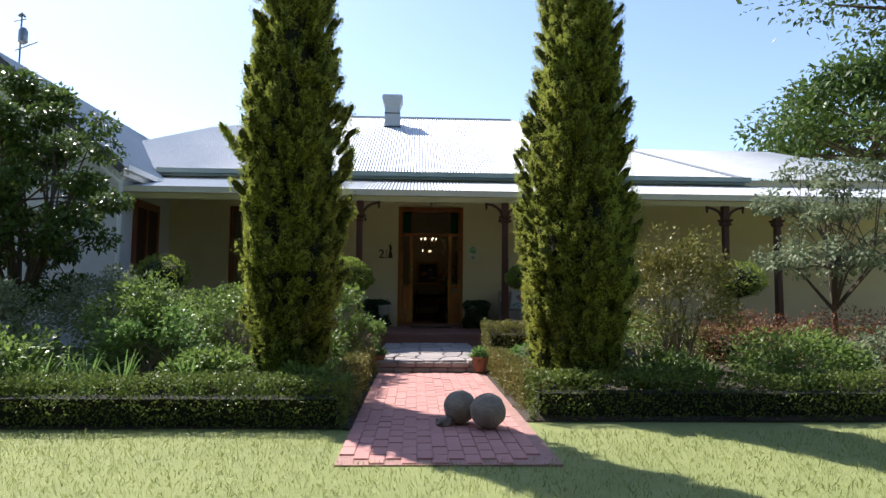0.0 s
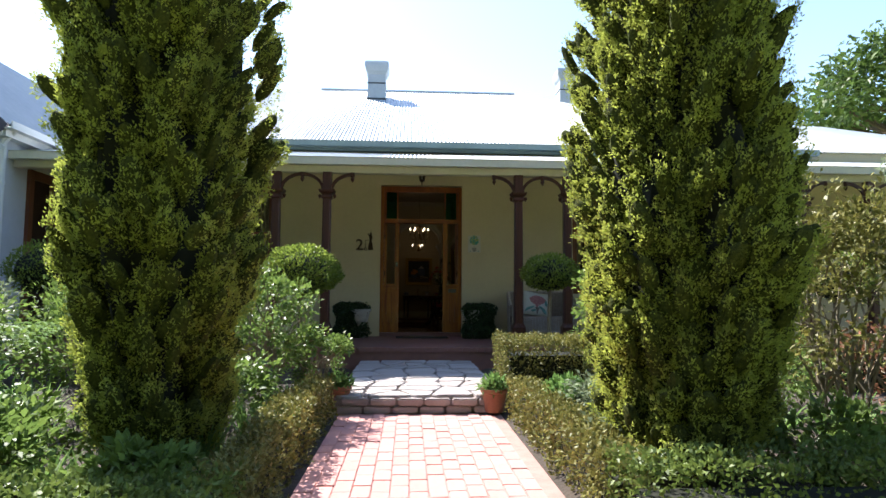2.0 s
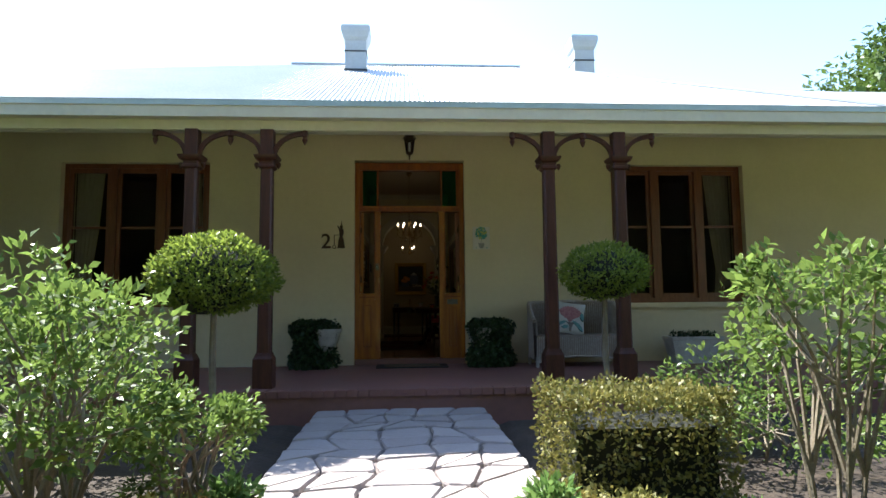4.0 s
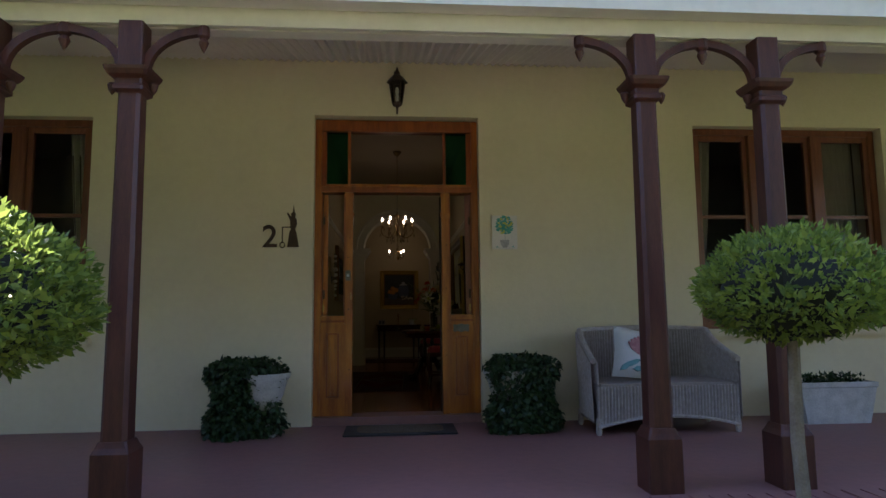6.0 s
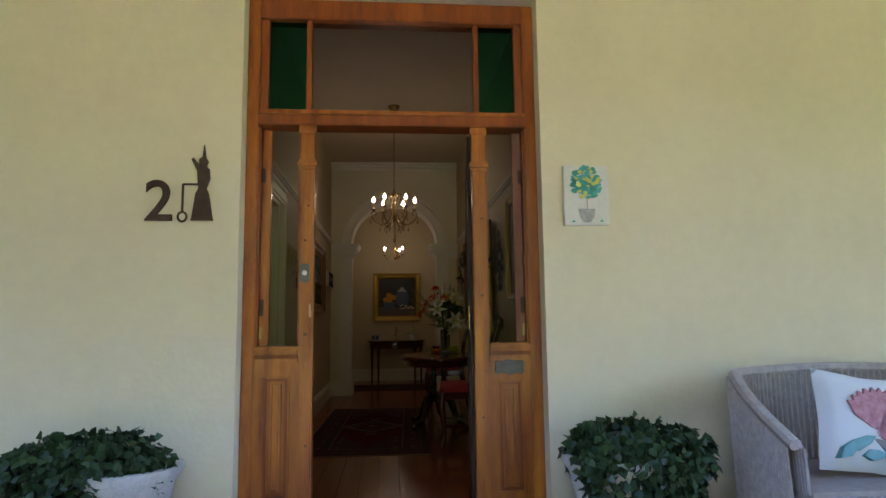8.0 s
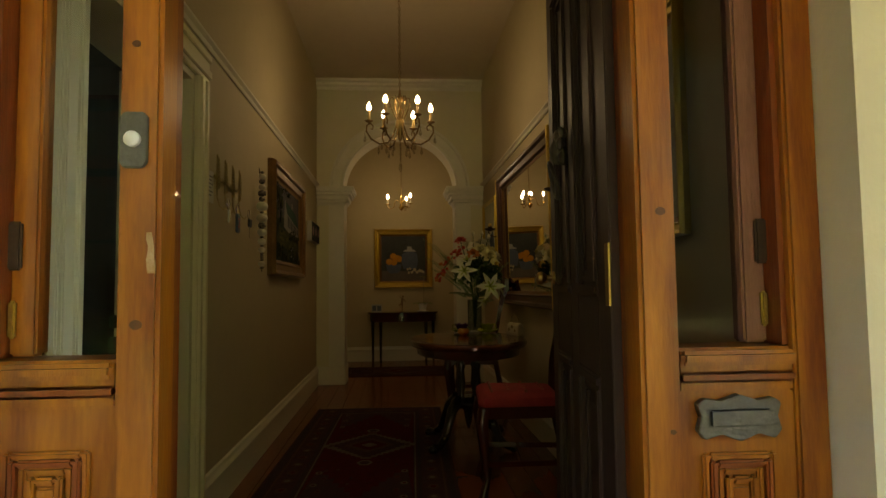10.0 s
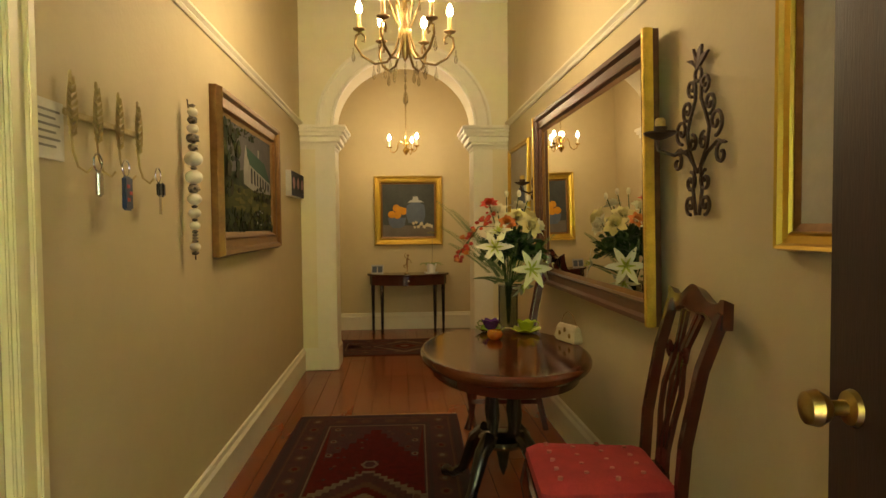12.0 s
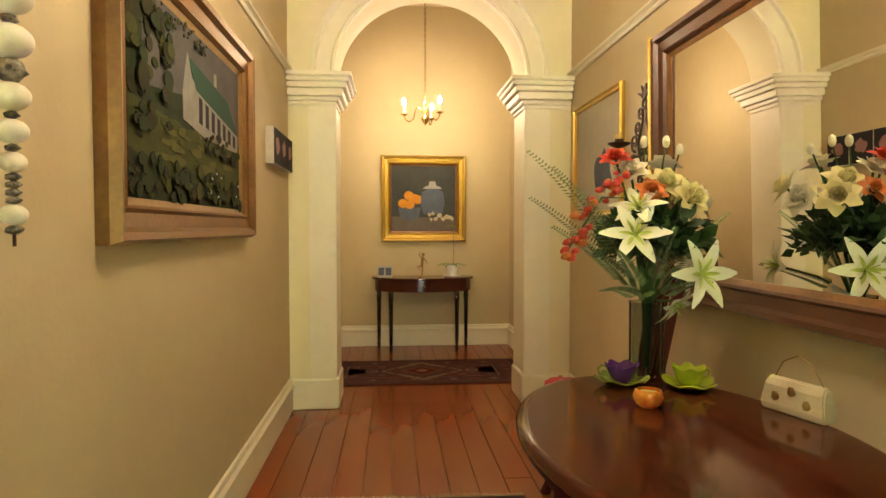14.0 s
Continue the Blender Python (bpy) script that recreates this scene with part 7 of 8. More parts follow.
G().lathe([(0.003, -0.085), (0.009, -0.075), (0.02, -0.062), (0.034, -0.04), (0.036, -0.025), (0.02, -0.005), (0.01, 0.01), (0.014, 0.04), (0.009, 0.06), (0.018, 0.085), (0.008, 0.11), (0.004, 0.13)], seg=14).make("stem", POLB, c2, smooth=True)
chain(c2, 0.13, CEILZ - CZ2 - 0.04)
G().lathe([(0.015, -0.06), (0.05, -0.03), (0.055, 0.0)], (0, 0, CEILZ - CZ2), 14).make("ceiling_rose", POLB, c2, smooth=True)


# ---- console table and its things ----
co = thing("console_table", pose(0.08, 8.14, FLOOR), "dark mahogany half-moon console table on turned legs", "console table")
CW, CD, CH = 0.51, 0.42, 0.72
def half(w, d, n=24):
    return [(w * math.cos(math.pi + math.pi * i / n), -0.10 + (d - 0.10) * math.sin(math.pi + math.pi * i / n)) for i in range(n + 1)]
def dshape(w, d, z):
    return [(x, y, z) for x, y in [(-w, 0.0)] + half(w, d) + [(w, 0.0)]]
G().rings([dshape(CW - 0.006, CD - 0.006, CH - 0.022), dshape(CW, CD, CH - 0.014), dshape(CW, CD, CH - 0.004), dshape(CW - 0.006, CD - 0.006, CH)]).make("tabletop", MAHOG, co)
G().rings([dshape(CW - 0.03, CD - 0.03, CH - 0.135), dshape(CW - 0.03, CD - 0.03, CH - 0.022)]).make("apron", MAHOG, co)
for x, y in ((-0.44, -0.06), (-0.32, -0.33), (0.32, -0.33), (0.44, -0.06)):
    G().lathe([(0.014, 0), (0.018, 0.04), (0.014, 0.06), (0.017, 0.10), (0.022, 0.5), (0.028, 0.53), (0.02, 0.54), (0.026, 0.57), (0.022, CH - 0.135)], (x, y, 0), 12).make("leg", BLACKWOOD, co, smooth=True)
G().ball((0.0, -CD + 0.02, CH - 0.08), 0.012, 8, 6).make("drawer_knob", BRASS, co, smooth=True)
SILV = mat("silver_frame", (0.5, 0.5, 0.5), None, 15, 0.3, 0.8)
pf = thing("photo_frame", pose(-0.30, 7.92, FLOOR + CH, -8, 0, -8), "small silver photo frame on the console table", "photo frame")
G().box(-0.075, 0.075, 0, 0.01, 0, 0.115).make("frame", SILV, pf, bevel=0.003)
for x in (-0.035, 0.035):
    G().box(x - 0.028, x + 0.028, -0.0015, 0.0, 0.02, 0.095).make("photo", A_JAR, pf)
G().box(-0.01, 0.01, 0.01, 0.045, 0, 0.07).make("strut", SILV, pf)
st = G()
st.lathe([(0.035, 0), (0.035, 0.012), (0.01, 0.016)], seg=14)
st.tube([(0, 0, 0.012), (0.004, 0, 0.08), (0.0, 0, 0.13), (0.004, 0, 0.18), (0.012, 0, 0.205)], [0.006, 0.008, 0.012, 0.013, 0.006], 7)
st.tube([(0.0, 0, 0.12), (-0.045, -0.01, 0.10), (-0.02, 0, 0.07)], [0.009, 0.007, 0.004], 6)
st.tube([(0.0, 0, 0.19), (-0.03, 0, 0.215), (-0.015, 0, 0.255)], [0.006, 0.005, 0.003], 6)
st.tube([(0.008, 0, 0.19), (0.04, 0, 0.165), (0.055, 0, 0.135)], [0.006, 0.005, 0.003], 6)
st.ball((0.012, 0, 0.225), 0.016, 8, 6)
tagged(st.make("dancer_statuette", BRONZE, smooth=True, place=pose(0.065, 7.90, FLOOR + CH)), "slender dark bronze dancer statuette on the console", "statuette")
op = thing("potted_orchid", pose(0.365, 7.93, FLOOR + CH), "strap-leaved orchid in a white pot on the console", "pot plant")
G().lathe([(0.045, 0), (0.06, 0.10), (0.068, 0.105), (0.068, 0.12), (0.058, 0.12), (0.052, 0.09)], seg=18).make("pot", WHITE, op, smooth=True)
G().lathe([(0.06, 0), (0.085, 0.008), (0.09, 0.016), (0.06, 0.008)], seg=18).make("saucer", WHITE, op, smooth=True)
for k in range(9):
    a = k * 0.7
    lg = G()
    pts = [((0.02 + q * 0.13) * math.cos(a), (0.02 + q * 0.13) * math.sin(a), 0.11 + 0.09 * q - 0.09 * q * q) for q in (0, 0.35, 0.7, 1.0)]
    lg.bar(pts, 0.016, 0.003).make("leaf", STRAP, op)
G().tube([(0.01, 0, 0.1), (0.015, 0, 0.3), (0.012, 0, 0.50)], 0.003, 5).make("flower_stem", STEMG, op)
for k in range(4):
    G().ball((0.012 + 0.03 * (k - 1.5), 0, 0.50 + 0.01 * (k % 2)), 0.012, 7, 5, (1.2, 0.6, 0.7)).make("bud", BOXYEL, op)


# ---- round table ----
TX, TY, TR, TZ = 0.47, 3.24, 0.475, 1.145
OVAL = Matrix.Diagonal((0.395 / TR, 0.61 / TR, 1, 1))
rt = thing("pedestal_table", pose(TX, TY, FLOOR), "polished mahogany oval pedestal table with a glossy top", "table")
TABTOP = mat("burr_mahogany_top", (0.12, 0.028, 0.011), (0.035, 0.009, 0.005), 5, 0.09, contrast=0.5, fine=0.2, spec=0.28)
H = TZ - FLOOR
G().lathe([(TR - 0.03, H - 0.05), (TR - 0.01, H - 0.045), (TR, H - 0.03), (TR, H - 0.016), (TR - 0.008, H - 0.006), (TR - 0.022, H - 0.0005), (TR - 0.028, H), (TR - 0.04, H), (TR * 0.5, H), (TR * 0.1, H)], seg=64, m=OVAL).make("tabletop", TABTOP, rt, smooth=True)
G().lathe([(TR - 0.06, H - 0.10), (TR - 0.05, H - 0.05)], seg=48, m=OVAL).make("apron", MAHOG, rt, smooth=True)
for k in range(4):
    a = math.pi / 4 + math.pi / 2 * k
    G().lathe([(0.02, 0.26), (0.028, 0.30), (0.018, 0.33), (0.03, 0.40), (0.022, 0.5), (0.03, 0.53), (0.02, 0.56), (0.026, H - 0.10)], (0.075 * math.cos(a), 0.075 * math.sin(a), 0), 12).make("column", BLACKWOOD, rt, smooth=True)
    c, s = math.cos(a), math.sin(a)
    G().tube([(q * c, q * s, z) for q, z in ((0.05, 0.28), (0.11, 0.30), (0.17, 0.25), (0.21, 0.16), (0.25, 0.08), (0.31, 0.035), (0.36, 0.035))], [0.035, 0.04, 0.036, 0.03, 0.026, 0.024, 0.03], 9).make("leg", BLACKWOOD, rt, smooth=True)
    G().ball((0.365 * c, 0.365 * s, 0.03), 0.03, 10, 7).make("claw_foot", BLACKWOOD, rt, smooth=True)
G().lathe([(0.10, 0.25), (0.12, 0.27), (0.12, 0.29), (0.10, 0.31), (0.05, 0.32)], seg=18).make("pedestal", BLACKWOOD, rt, smooth=True)
G().lathe([(0.004, 0.10), (0.02, 0.14), (0.03, 0.2), (0.04, 0.25)], seg=12).make("finial", BLACKWOOD, rt, smooth=True)


# ---- chairs ----
SEATR = mat("red_damask", (0.42, 0.035, 0.04), (0.30, 0.02, 0.026), 14, 0.85, bump=0.15, bscale=150)
SPRIG = mat("pale_woven_sprig", (0.55, 0.20, 0.16), None, 30, 0.85)


def chair(place):
    """Local: seat faces -y, back at +y."""
    t = thing("dining_chair", place, "carved mahogany chair with a red damask seat", "chair", "hall chairs")
    SH = 0.46
    fr = [(-0.25, -0.23), (0.25, -0.23), (0.21, 0.20), (-0.21, 0.20)]
    G().rings([[(x, y, SH - 0.075) for x, y in fr], [(x, y, SH - 0.015) for x, y in fr]]).make("seat_rail", MAHOG, t, bevel=0.006)
    gg = G()
    def pad(k, z):
        out = []
        for e in range(4):
            a, b = Vector(fr[e]), Vector(fr[(e + 1) % 4])
            for f in (0.06, 0.3, 0.7, 0.94):
                p = a.lerp(b, f) * k
                out.append((p.x, p.y, z))
        return out
    gg.rings([pad(0.97, SH - 0.02), pad(1.0, SH), pad(0.98, SH + 0.025), pad(0.88, SH + 0.042), pad(0.6, SH + 0.052), pad(0.2, SH + 0.055)])
    seat = gg.make("seat", SEATR, t, "red damask seat pad", smooth=True)
    rr = random.Random(3)
    for i in range(5):
        for j in range(4):
            x, y = -0.17 + 0.085 * i + (0.04 if j % 2 else 0), -0.16 + 0.09 * j
            if abs(x) < 0.19:
                G().prism([(x + 0.009 * math.cos(q * 1.257), y + 0.009 * math.sin(q * 1.257)) for q in range(5)], SH + 0.040, SH + 0.057, "z").make("woven_sprig", SPRIG, seat, "pale woven sprig")
    for x in (-0.225, 0.225):
        G().tube([(x, -0.205, SH - 0.03), (x * 1.06, -0.215, SH - 0.10), (x * 1.02, -0.205, 0.25), (x * 0.98, -0.19, 0.10), (x * 1.04, -0.21, 0.03), (x * 1.06, -0.22, 0.0)], [0.03, 0.034, 0.024, 0.017, 0.022, 0.026], 9).make("front_leg", MAHOG, t, smooth=True)
    for s in (-1, 1):
        pts = [(s * 0.19, 0.30, 0.0), (s * 0.195, 0.235, 0.25), (s * 0.2, 0.2, SH - 0.04), (s * 0.205, 0.215, 0.62), (s * 0.215, 0.26, 0.84), (s * 0.235, 0.315, 1.0)]
        G().bar(pts, 0.036, 0.034).make("back_post", MAHOG, t)
        G().bar([(s * 0.235, -0.2, 0.17), (s * 0.195, 0.24, 0.17)], 0.016, 0.025).make("stretcher", MAHOG, t)
    G().bar([(-0.215, 0.0, 0.17), (0.215, 0.0, 0.17)], 0.016, 0.025).make("stretcher", MAHOG, t)
    # wavy crest
    crest = []
    for i in range(21):
        f = -1 + i / 10
        crest.append((f * 0.265, 0.318 - 0.0 * f, 1.01 + 0.018 * math.cos(f * 3.1) + (0.012 if abs(f) > 0.85 else 0)))
    cr = G()
    rgs = []
    for x, y, z in crest:
        hgt = 0.032 + 0.012 * math.cos(x / 0.265 * 6.2)
        rgs.append([(x, y - 0.016, z - hgt), (x, y + 0.016, z - hgt), (x, y + 0.018, z + hgt * 0.7), (x, y - 0.012, z + hgt)])
    cr.rings(rgs)
    cr.make("crest_rail", MAHOG, t, smooth=True)
    # pierced splat: interlaced straps
    def yb(z):
        return float(np.interp(z, (0.42, 0.62, 0.84, 1.0), (0.20, 0.215, 0.26, 0.312)))
    for f in (-1, 1):
        outl = [(f * 0.05, 0.45), (f * 0.045, 0.55), (f * 0.075, 0.66), (f * 0.09, 0.74), (f * 0.06, 0.82), (f * 0.05, 0.88), (f * 0.09, 0.98)]
        G().bar([(x, yb(z), z) for x, z in outl], 0.022, 0.014).make("splat_strap", MAHOG, t)
        inn = [(f * 0.02, 0.45), (f * 0.018, 0.58), (-f * 0.02, 0.70), (-f * 0.03, 0.78), (f * 0.015, 0.88), (f * 0.045, 0.98)]
        G().bar([(x, yb(z) + 0.001 * f, z) for x, z in inn], 0.018, 0.012).make("splat_strap", MAHOG, t)
        G().tube([(q[0], yb(0.86) - 0.012, q[2]) for q in scroll(f * 0.075, 0.86, 0.026, 1.2, -1.5, f, 14)], 0.008, 6).make("splat_scroll", MAHOG, t)
    G().bar([(0, 0.2, 0.44), (0, 0.2, 0.49)], 0.14, 0.02).make("splat_shoe", MAHOG, t)
    return t


c1 = chair(pose(0.635, 2.29, FLOOR, 0, 0, -95) @ Matrix.Diagonal((0.87, 0.98, 1.035, 1)))
copy_thing(c1, pose(0.64, 4.35, FLOOR, 0, 0, -100) @ Matrix.Diagonal((0.87, 0.98, 1.035, 1)))

# ---- rugs ----
RUGR = mat("deep_red_wool", (0.13, 0.011, 0.012), (0.07, 0.007, 0.008), 30, 0.95, spec=0.1, bump=0.5, bscale=300)
RUGD = mat("dark_wine_wool", (0.075, 0.011, 0.014), (0.036, 0.007, 0.009), 30, 0.95, bump=0.5, bscale=300)
RUGN = mat("navy_wool", (0.040, 0.010, 0.013), None, 30, 0.95, bump=0.4, bscale=300)
RUGC = mat("cream_wool", (0.20, 0.15, 0.10), (0.12, 0.085, 0.055), 30, 0.95, bump=0.4, bscale=300)
FRINGE = mat("cream_cotton", (0.42, 0.33, 0.20), None, 30, 0.95)
RUGO = mat("ochre_wool", (0.10, 0.035, 0.018), None, 30, 0.95, bump=0.4, bscale=300)


def rug(place, w, l, label, medals):
    """Pile rug with borders and stepped medallions, local centre."""
    t = thing("rug", place, label, "rug", "hall rugs")
    G().box(-w / 2, w / 2, -l / 2, l / 2, 0, 0.008).make("ground_weave", RUGD, t, bevel=0.003)
    def band(nm, mt, k, wd, z):
        for q in ((-w / 2 + k, w / 2 - k, -l / 2 + k, -l / 2 + k + wd), (-w / 2 + k, w / 2 - k, l / 2 - k - wd, l / 2 - k), (-w / 2 + k, -w / 2 + k + wd, -l / 2 + k + wd, l / 2 - k - wd), (w / 2 - k - wd, w / 2 - k, -l / 2 + k + wd, l / 2 - k - wd)):
            G().box(*q, 0.006, z).make(nm, mt, t)
    band("border", RUGN, 0.02, 0.035, 0.0088)
    band("border", RUGO, 0.065, 0.012, 0.0090)
    band("border", RUGN, 0.195, 0.02, 0.0090)
    band("border", RUGC, 0.225, 0.008, 0.0092)
    G().box(-w / 2 + 0.24, w / 2 - 0.24, -l / 2 + 0.24, l / 2 - 0.24, 0.006, 0.0094).make("field", RUGR, t)
    # border rosettes
    nl = int(l / 0.16)
    for i in range(nl):
        y = -l / 2 + 0.13 + (l - 0.26) * i / (nl - 1)
        for s in (-1, 1):
            for mt, r, z in ((RUGO, 0.042, 0.0092), (RUGC if i % 2 else RUGR, 0.02, 0.0097)):
                G().prism([(s * (w / 2 - 0.135) + r * 0.8 * math.cos(q * 0.785), y + r * math.sin(q * 0.785)) for q in range(8)], 0.006, z, "z").make("border_rosette", mt, t)
    nw = int(w / 0.16)
    for i in range(1, nw - 1):
        x = -w / 2 + 0.13 + (w - 0.26) * i / (nw - 1)
        for s in (-1, 1):
            G().prism([(x + 0.04 * math.cos(q * 0.785), s * (l / 2 - 0.135) + 0.032 * math.sin(q * 0.785)) for q in range(8)], 0.006, 0.0095, "z").make("border_rosette", RUGO, t)
    # spandrels and scattered field motifs
    fw, fl = w / 2 - 0.24, l / 2 - 0.24
    for sx in (-1, 1):
        for sy in (-1, 1):
            pts = [(sx * fw, sy * fl)]
            for k in range(8):
                pts += [(sx * (fw - 0.30 * (1 - k / 8)), sy * (fl - 0.62 * k / 8)), (sx * (fw - 0.30 * (1 - k / 8)), sy * (fl - 0.62 * (k + 1) / 8))]
            G().prism(pts, 0.006, 0.0097, "z").make("spandrel", RUGD, t)
            for k in range(5):
                mx, mz = sx * (fw - 0.05 - 0.04 * (k % 2)), sy * (fl - 0.06 - 0.11 * k)
                G().prism(blob(mx, mz, 0.022, 0.028, 6), 0.006, 0.0101, "z").make("spandrel_motif", RUGO if k % 2 else RUGC, t)
                G().prism(blob(mx, mz, 0.011, 0.014, 6), 0.006, 0.0104, "z").make("spandrel_motif", RUGR, t)
    rm = random.Random(8)
    for k in range(int(l * 16)):
        mx, mz = rm.uniform(-fw + 0.04, fw - 0.04), rm.uniform(-fl + 0.05, fl - 0.05)
        G().prism(blob(mx, mz, 0.012, 0.016, 5), 0.006, 0.00985, "z").make("field_motif", (RUGN, RUGO, RUGD)[k % 3], t)
    for my in medals:
        def stepped(a, b, n):
            pts = []
            for sx, sy, rev in ((1, 1, 0), (-1, 1, 1), (-1, -1, 0), (1, -1, 1)):
                seg = []
                for k in range(n):
                    f0, f1 = k / n, (k + 1) / n
                    seg += [(sx * a * (1 - f0), my + sy * b * f0 * 1.0), (sx * a * (1 - f0), my + sy * b * f1)]
                pts += seg[::-1] if rev else seg
            return pts
        G().prism(stepped(0.31, 0.33, 9), 0.006, 0.0100, "z").make("medallion_edge", RUGC, t)
        G().prism(stepped(0.235, 0.30, 8), 0.006, 0.0105, "z").make("medallion", RUGD, t)
        G().prism(stepped(0.16, 0.18, 6), 0.006, 0.0109, "z").make("medallion_heart", RUGO, t)
        G().prism(stepped(0.11, 0.12, 5), 0.006, 0.0113, "z").make("medallion_heart", RUGR, t)
        G().prism(stepped(0.05, 0.05, 3), 0.006, 0.0117, "z").make("medallion_heart", RUGC, t)
        for s in (-1, 1):
            G().prism(blob(0, my + s * 0.42, 0.05, 0.06, 6), 0.006, 0.0102, "z").make("pendant_motif", RUGC, t)
            G().prism(blob(0, my + s * 0.42, 0.032, 0.04, 6), 0.006, 0.0106, "z").make("pendant_motif", RUGD, t)
            G().prism(blob(s * 0.255, my, 0.018, 0.035, 8), 0.006, 0.0104, "z").make("corner_motif", RUGO, t)
    fg = G()
    rr = random.Random(2)
    for s in (-1, 1):
        for i in range(int(w / 0.007)):
            x = -w / 2 + 0.007 * i
            fg.add([(x, s * l / 2, 0.004), (x + 0.0065, s * l / 2, 0.005), (x + rr.uniform(-0.006, 0.008), s * (l / 2 + rr.uniform(0.03, 0.05)), 0.004)], [(0, 1, 2)])
    fg.make("fringe", FRINGE, t, "cream cotton fringe")["kind"] = "stuff"
    return t


rug(pose(-0.205, 3.22, FLOOR, 0, 0, -1.5), 1.07, 2.66, "dark red patterned wool rug with cream medallions on the boards", (0.02,))
rug(pose(0.02, 6.98, FLOOR, 0, 0, 90), 0.86, 1.7, "dark wine patterned rug behind the arch", (0.0,))

# ---- things on the round table ----
TT = TZ
VASEG = glass_mat("vase_glass", (0.86, 0.90, 0.88), 0.01)
fl2 = thing("flower_vase", pose(0.590, 3.77, TT) @ Matrix.Scale(1.16, 4), "tall glass vase of artificial lilies and roses on the table", "flower arrangement")
G().lathe([(0.044, 0), (0.046, 0.006), (0.047, 0.21), (0.049, 0.215), (0.044, 0.215), (0.043, 0.015), (0.001, 0.014)], seg=24, cap=False).make("vase", VASEG, fl2, "clear glass cylinder vase", smooth=True).visible_shadow = False
CENT = Vector((0, 0, 0.44))
SLEAF = leaf_mat("artificial_leaf", (0.05, 0.11, 0.03), (0.02, 0.05, 0.015), 0.45, 0.2)
FERNL = leaf_mat("fern_leaflet", (0.20, 0.27, 0.12), (0.10, 0.15, 0.06), 0.5, 0.3)
LILYW = mat("lily_petal", (0.74, 0.74, 0.62), (0.62, 0.66, 0.42), 10, 0.5)
LILYG = mat("lily_throat", (0.45, 0.55, 0.08), None, 10, 0.5)
ROSEY = mat("pale_yellow_petal", (0.68, 0.60, 0.26), (0.60, 0.55, 0.30), 12, 0.55)
ROSEW = mat("ivory_petal", (0.70, 0.66, 0.50), (0.60, 0.58, 0.40), 12, 0.55)
REDP = mat("scarlet_petal", (0.55, 0.05, 0.02), (0.40, 0.03, 0.02), 12, 0.5)
ORAP = mat("orange_petal", (0.60, 0.18, 0.03), None, 12, 0.5)


def stem_to(p, r=0.0035):
    p = Vector(p)
    G().tube([(p.x * 0.04, p.y * 0.04, 0.03), (p.x * 0.12, p.y * 0.12, 0.22), (p.x * 0.5, p.y * 0.5, 0.22 + (p.z - 0.22) * 0.6), tuple(p)], r, 5).make("stem", SLEAF, fl2, smooth=True)


def petal(g2, m, l, w, curl):
    """Curved petal along local x, upper side z."""
    n = 6
    rows = []
    for i in range(n):
        f = i / (n - 1)
        ww = w * math.sin(math.pi * min(0.97, 0.12 + 0.86 * f)) ** 0.8
        x, z = l * f, curl * f * f * l
        rows.append([m @ Vector((x, -ww / 2, z + 0.12 * ww)), m @ Vector((x, 0, z)), m @ Vector((x, ww / 2, z + 0.12 * ww))])
    k = len(g2.v)
    for r in rows:
        g2.v += [tuple(p) for p in r]
    g2.f += [(k + 3 * i + j, k + 3 * i + j + 1, k + 3 * i + j + 4, k + 3 * i + j + 3) for i in range(n - 1) for j in range(2)]


def facing(p, d):
    return Matrix.Translation(p) @ Vector(d).to_track_quat("Z", "Y").to_matrix().to_4x4()


def lily(p, d, s=0.085, stem=True):
    m = facing(p, d)
    for k in range(6):
        gp = G()
        petal(gp, m @ pose(0, 0, 0, 0, 0, 60 * k) @ pose(0.006, 0, 0, 0, -38 + (4 if k % 2 else 0), 0), s, s * 0.42, -0.45)
        gp.make("lily_petal", LILYW, fl2, "white lily petal", smooth=True)
    g2 = G()
    for k in range(6):
        petal(g2, m @ pose(0, 0, 0.004, 0, 0, 60 * k) @ pose(0.004, 0, 0, 0, -42, 0), s * 0.5, s * 0.13, -0.3)
    for k in range(5):
        e = m @ Vector((0.018 * math.cos(k * 1.26), 0.018 * math.sin(k * 1.26), s * 0.55))
        g2.tube([m @ Vector((0, 0, 0)), e], 0.0015, 4)
    g2.make("lily_throat", LILYG, fl2, "green lily throat")
    if stem:
        stem_to(p)


def rose(p, d, s, mt, label):
    m = facing(p, d)
    rr = random.Random(int(1000 * s) + int(100 * abs(p[0])))
    g2 = G()
    for ring, (cnt, tilt, sc) in enumerate(((3, 78, 0.6), (4, 66, 0.75), (5, 52, 0.9), (6, 34, 1.0))):
        for k in range(cnt):
            petal(g2, m @ pose(0, 0, -0.004 * ring, 0, 0, 360 * k / cnt + ring * 31 + rr.uniform(-8, 8)) @ pose(0.004 * ring, 0, 0, 0, -tilt, 0), s * sc, s * 0.95, 0.35 - 0.25 * ring)
    g2.make("rose_head", mt, fl2, label, smooth=True)
    stem_to(p)


lily((0.085, -0.13, 0.30), (0.25, -1, 0.12), 0.088)
lily((-0.075, -0.10, 0.40), (-0.35, -1, 0.45), 0.08)
lily((0.06, -0.04, 0.22), (0.5, -0.6, -0.75), 0.07)
lily((-0.05, -0.06, 0.47), (-0.5, -0.6, 0.9), 0.07)
lily((0.17, 0.10, 0.30), (1, 0.25, 0.2), 0.08)
rose((0.10, -0.05, 0.50), (0.5, -0.9, 0.5), 0.05, ROSEY, "pale yellow rose")
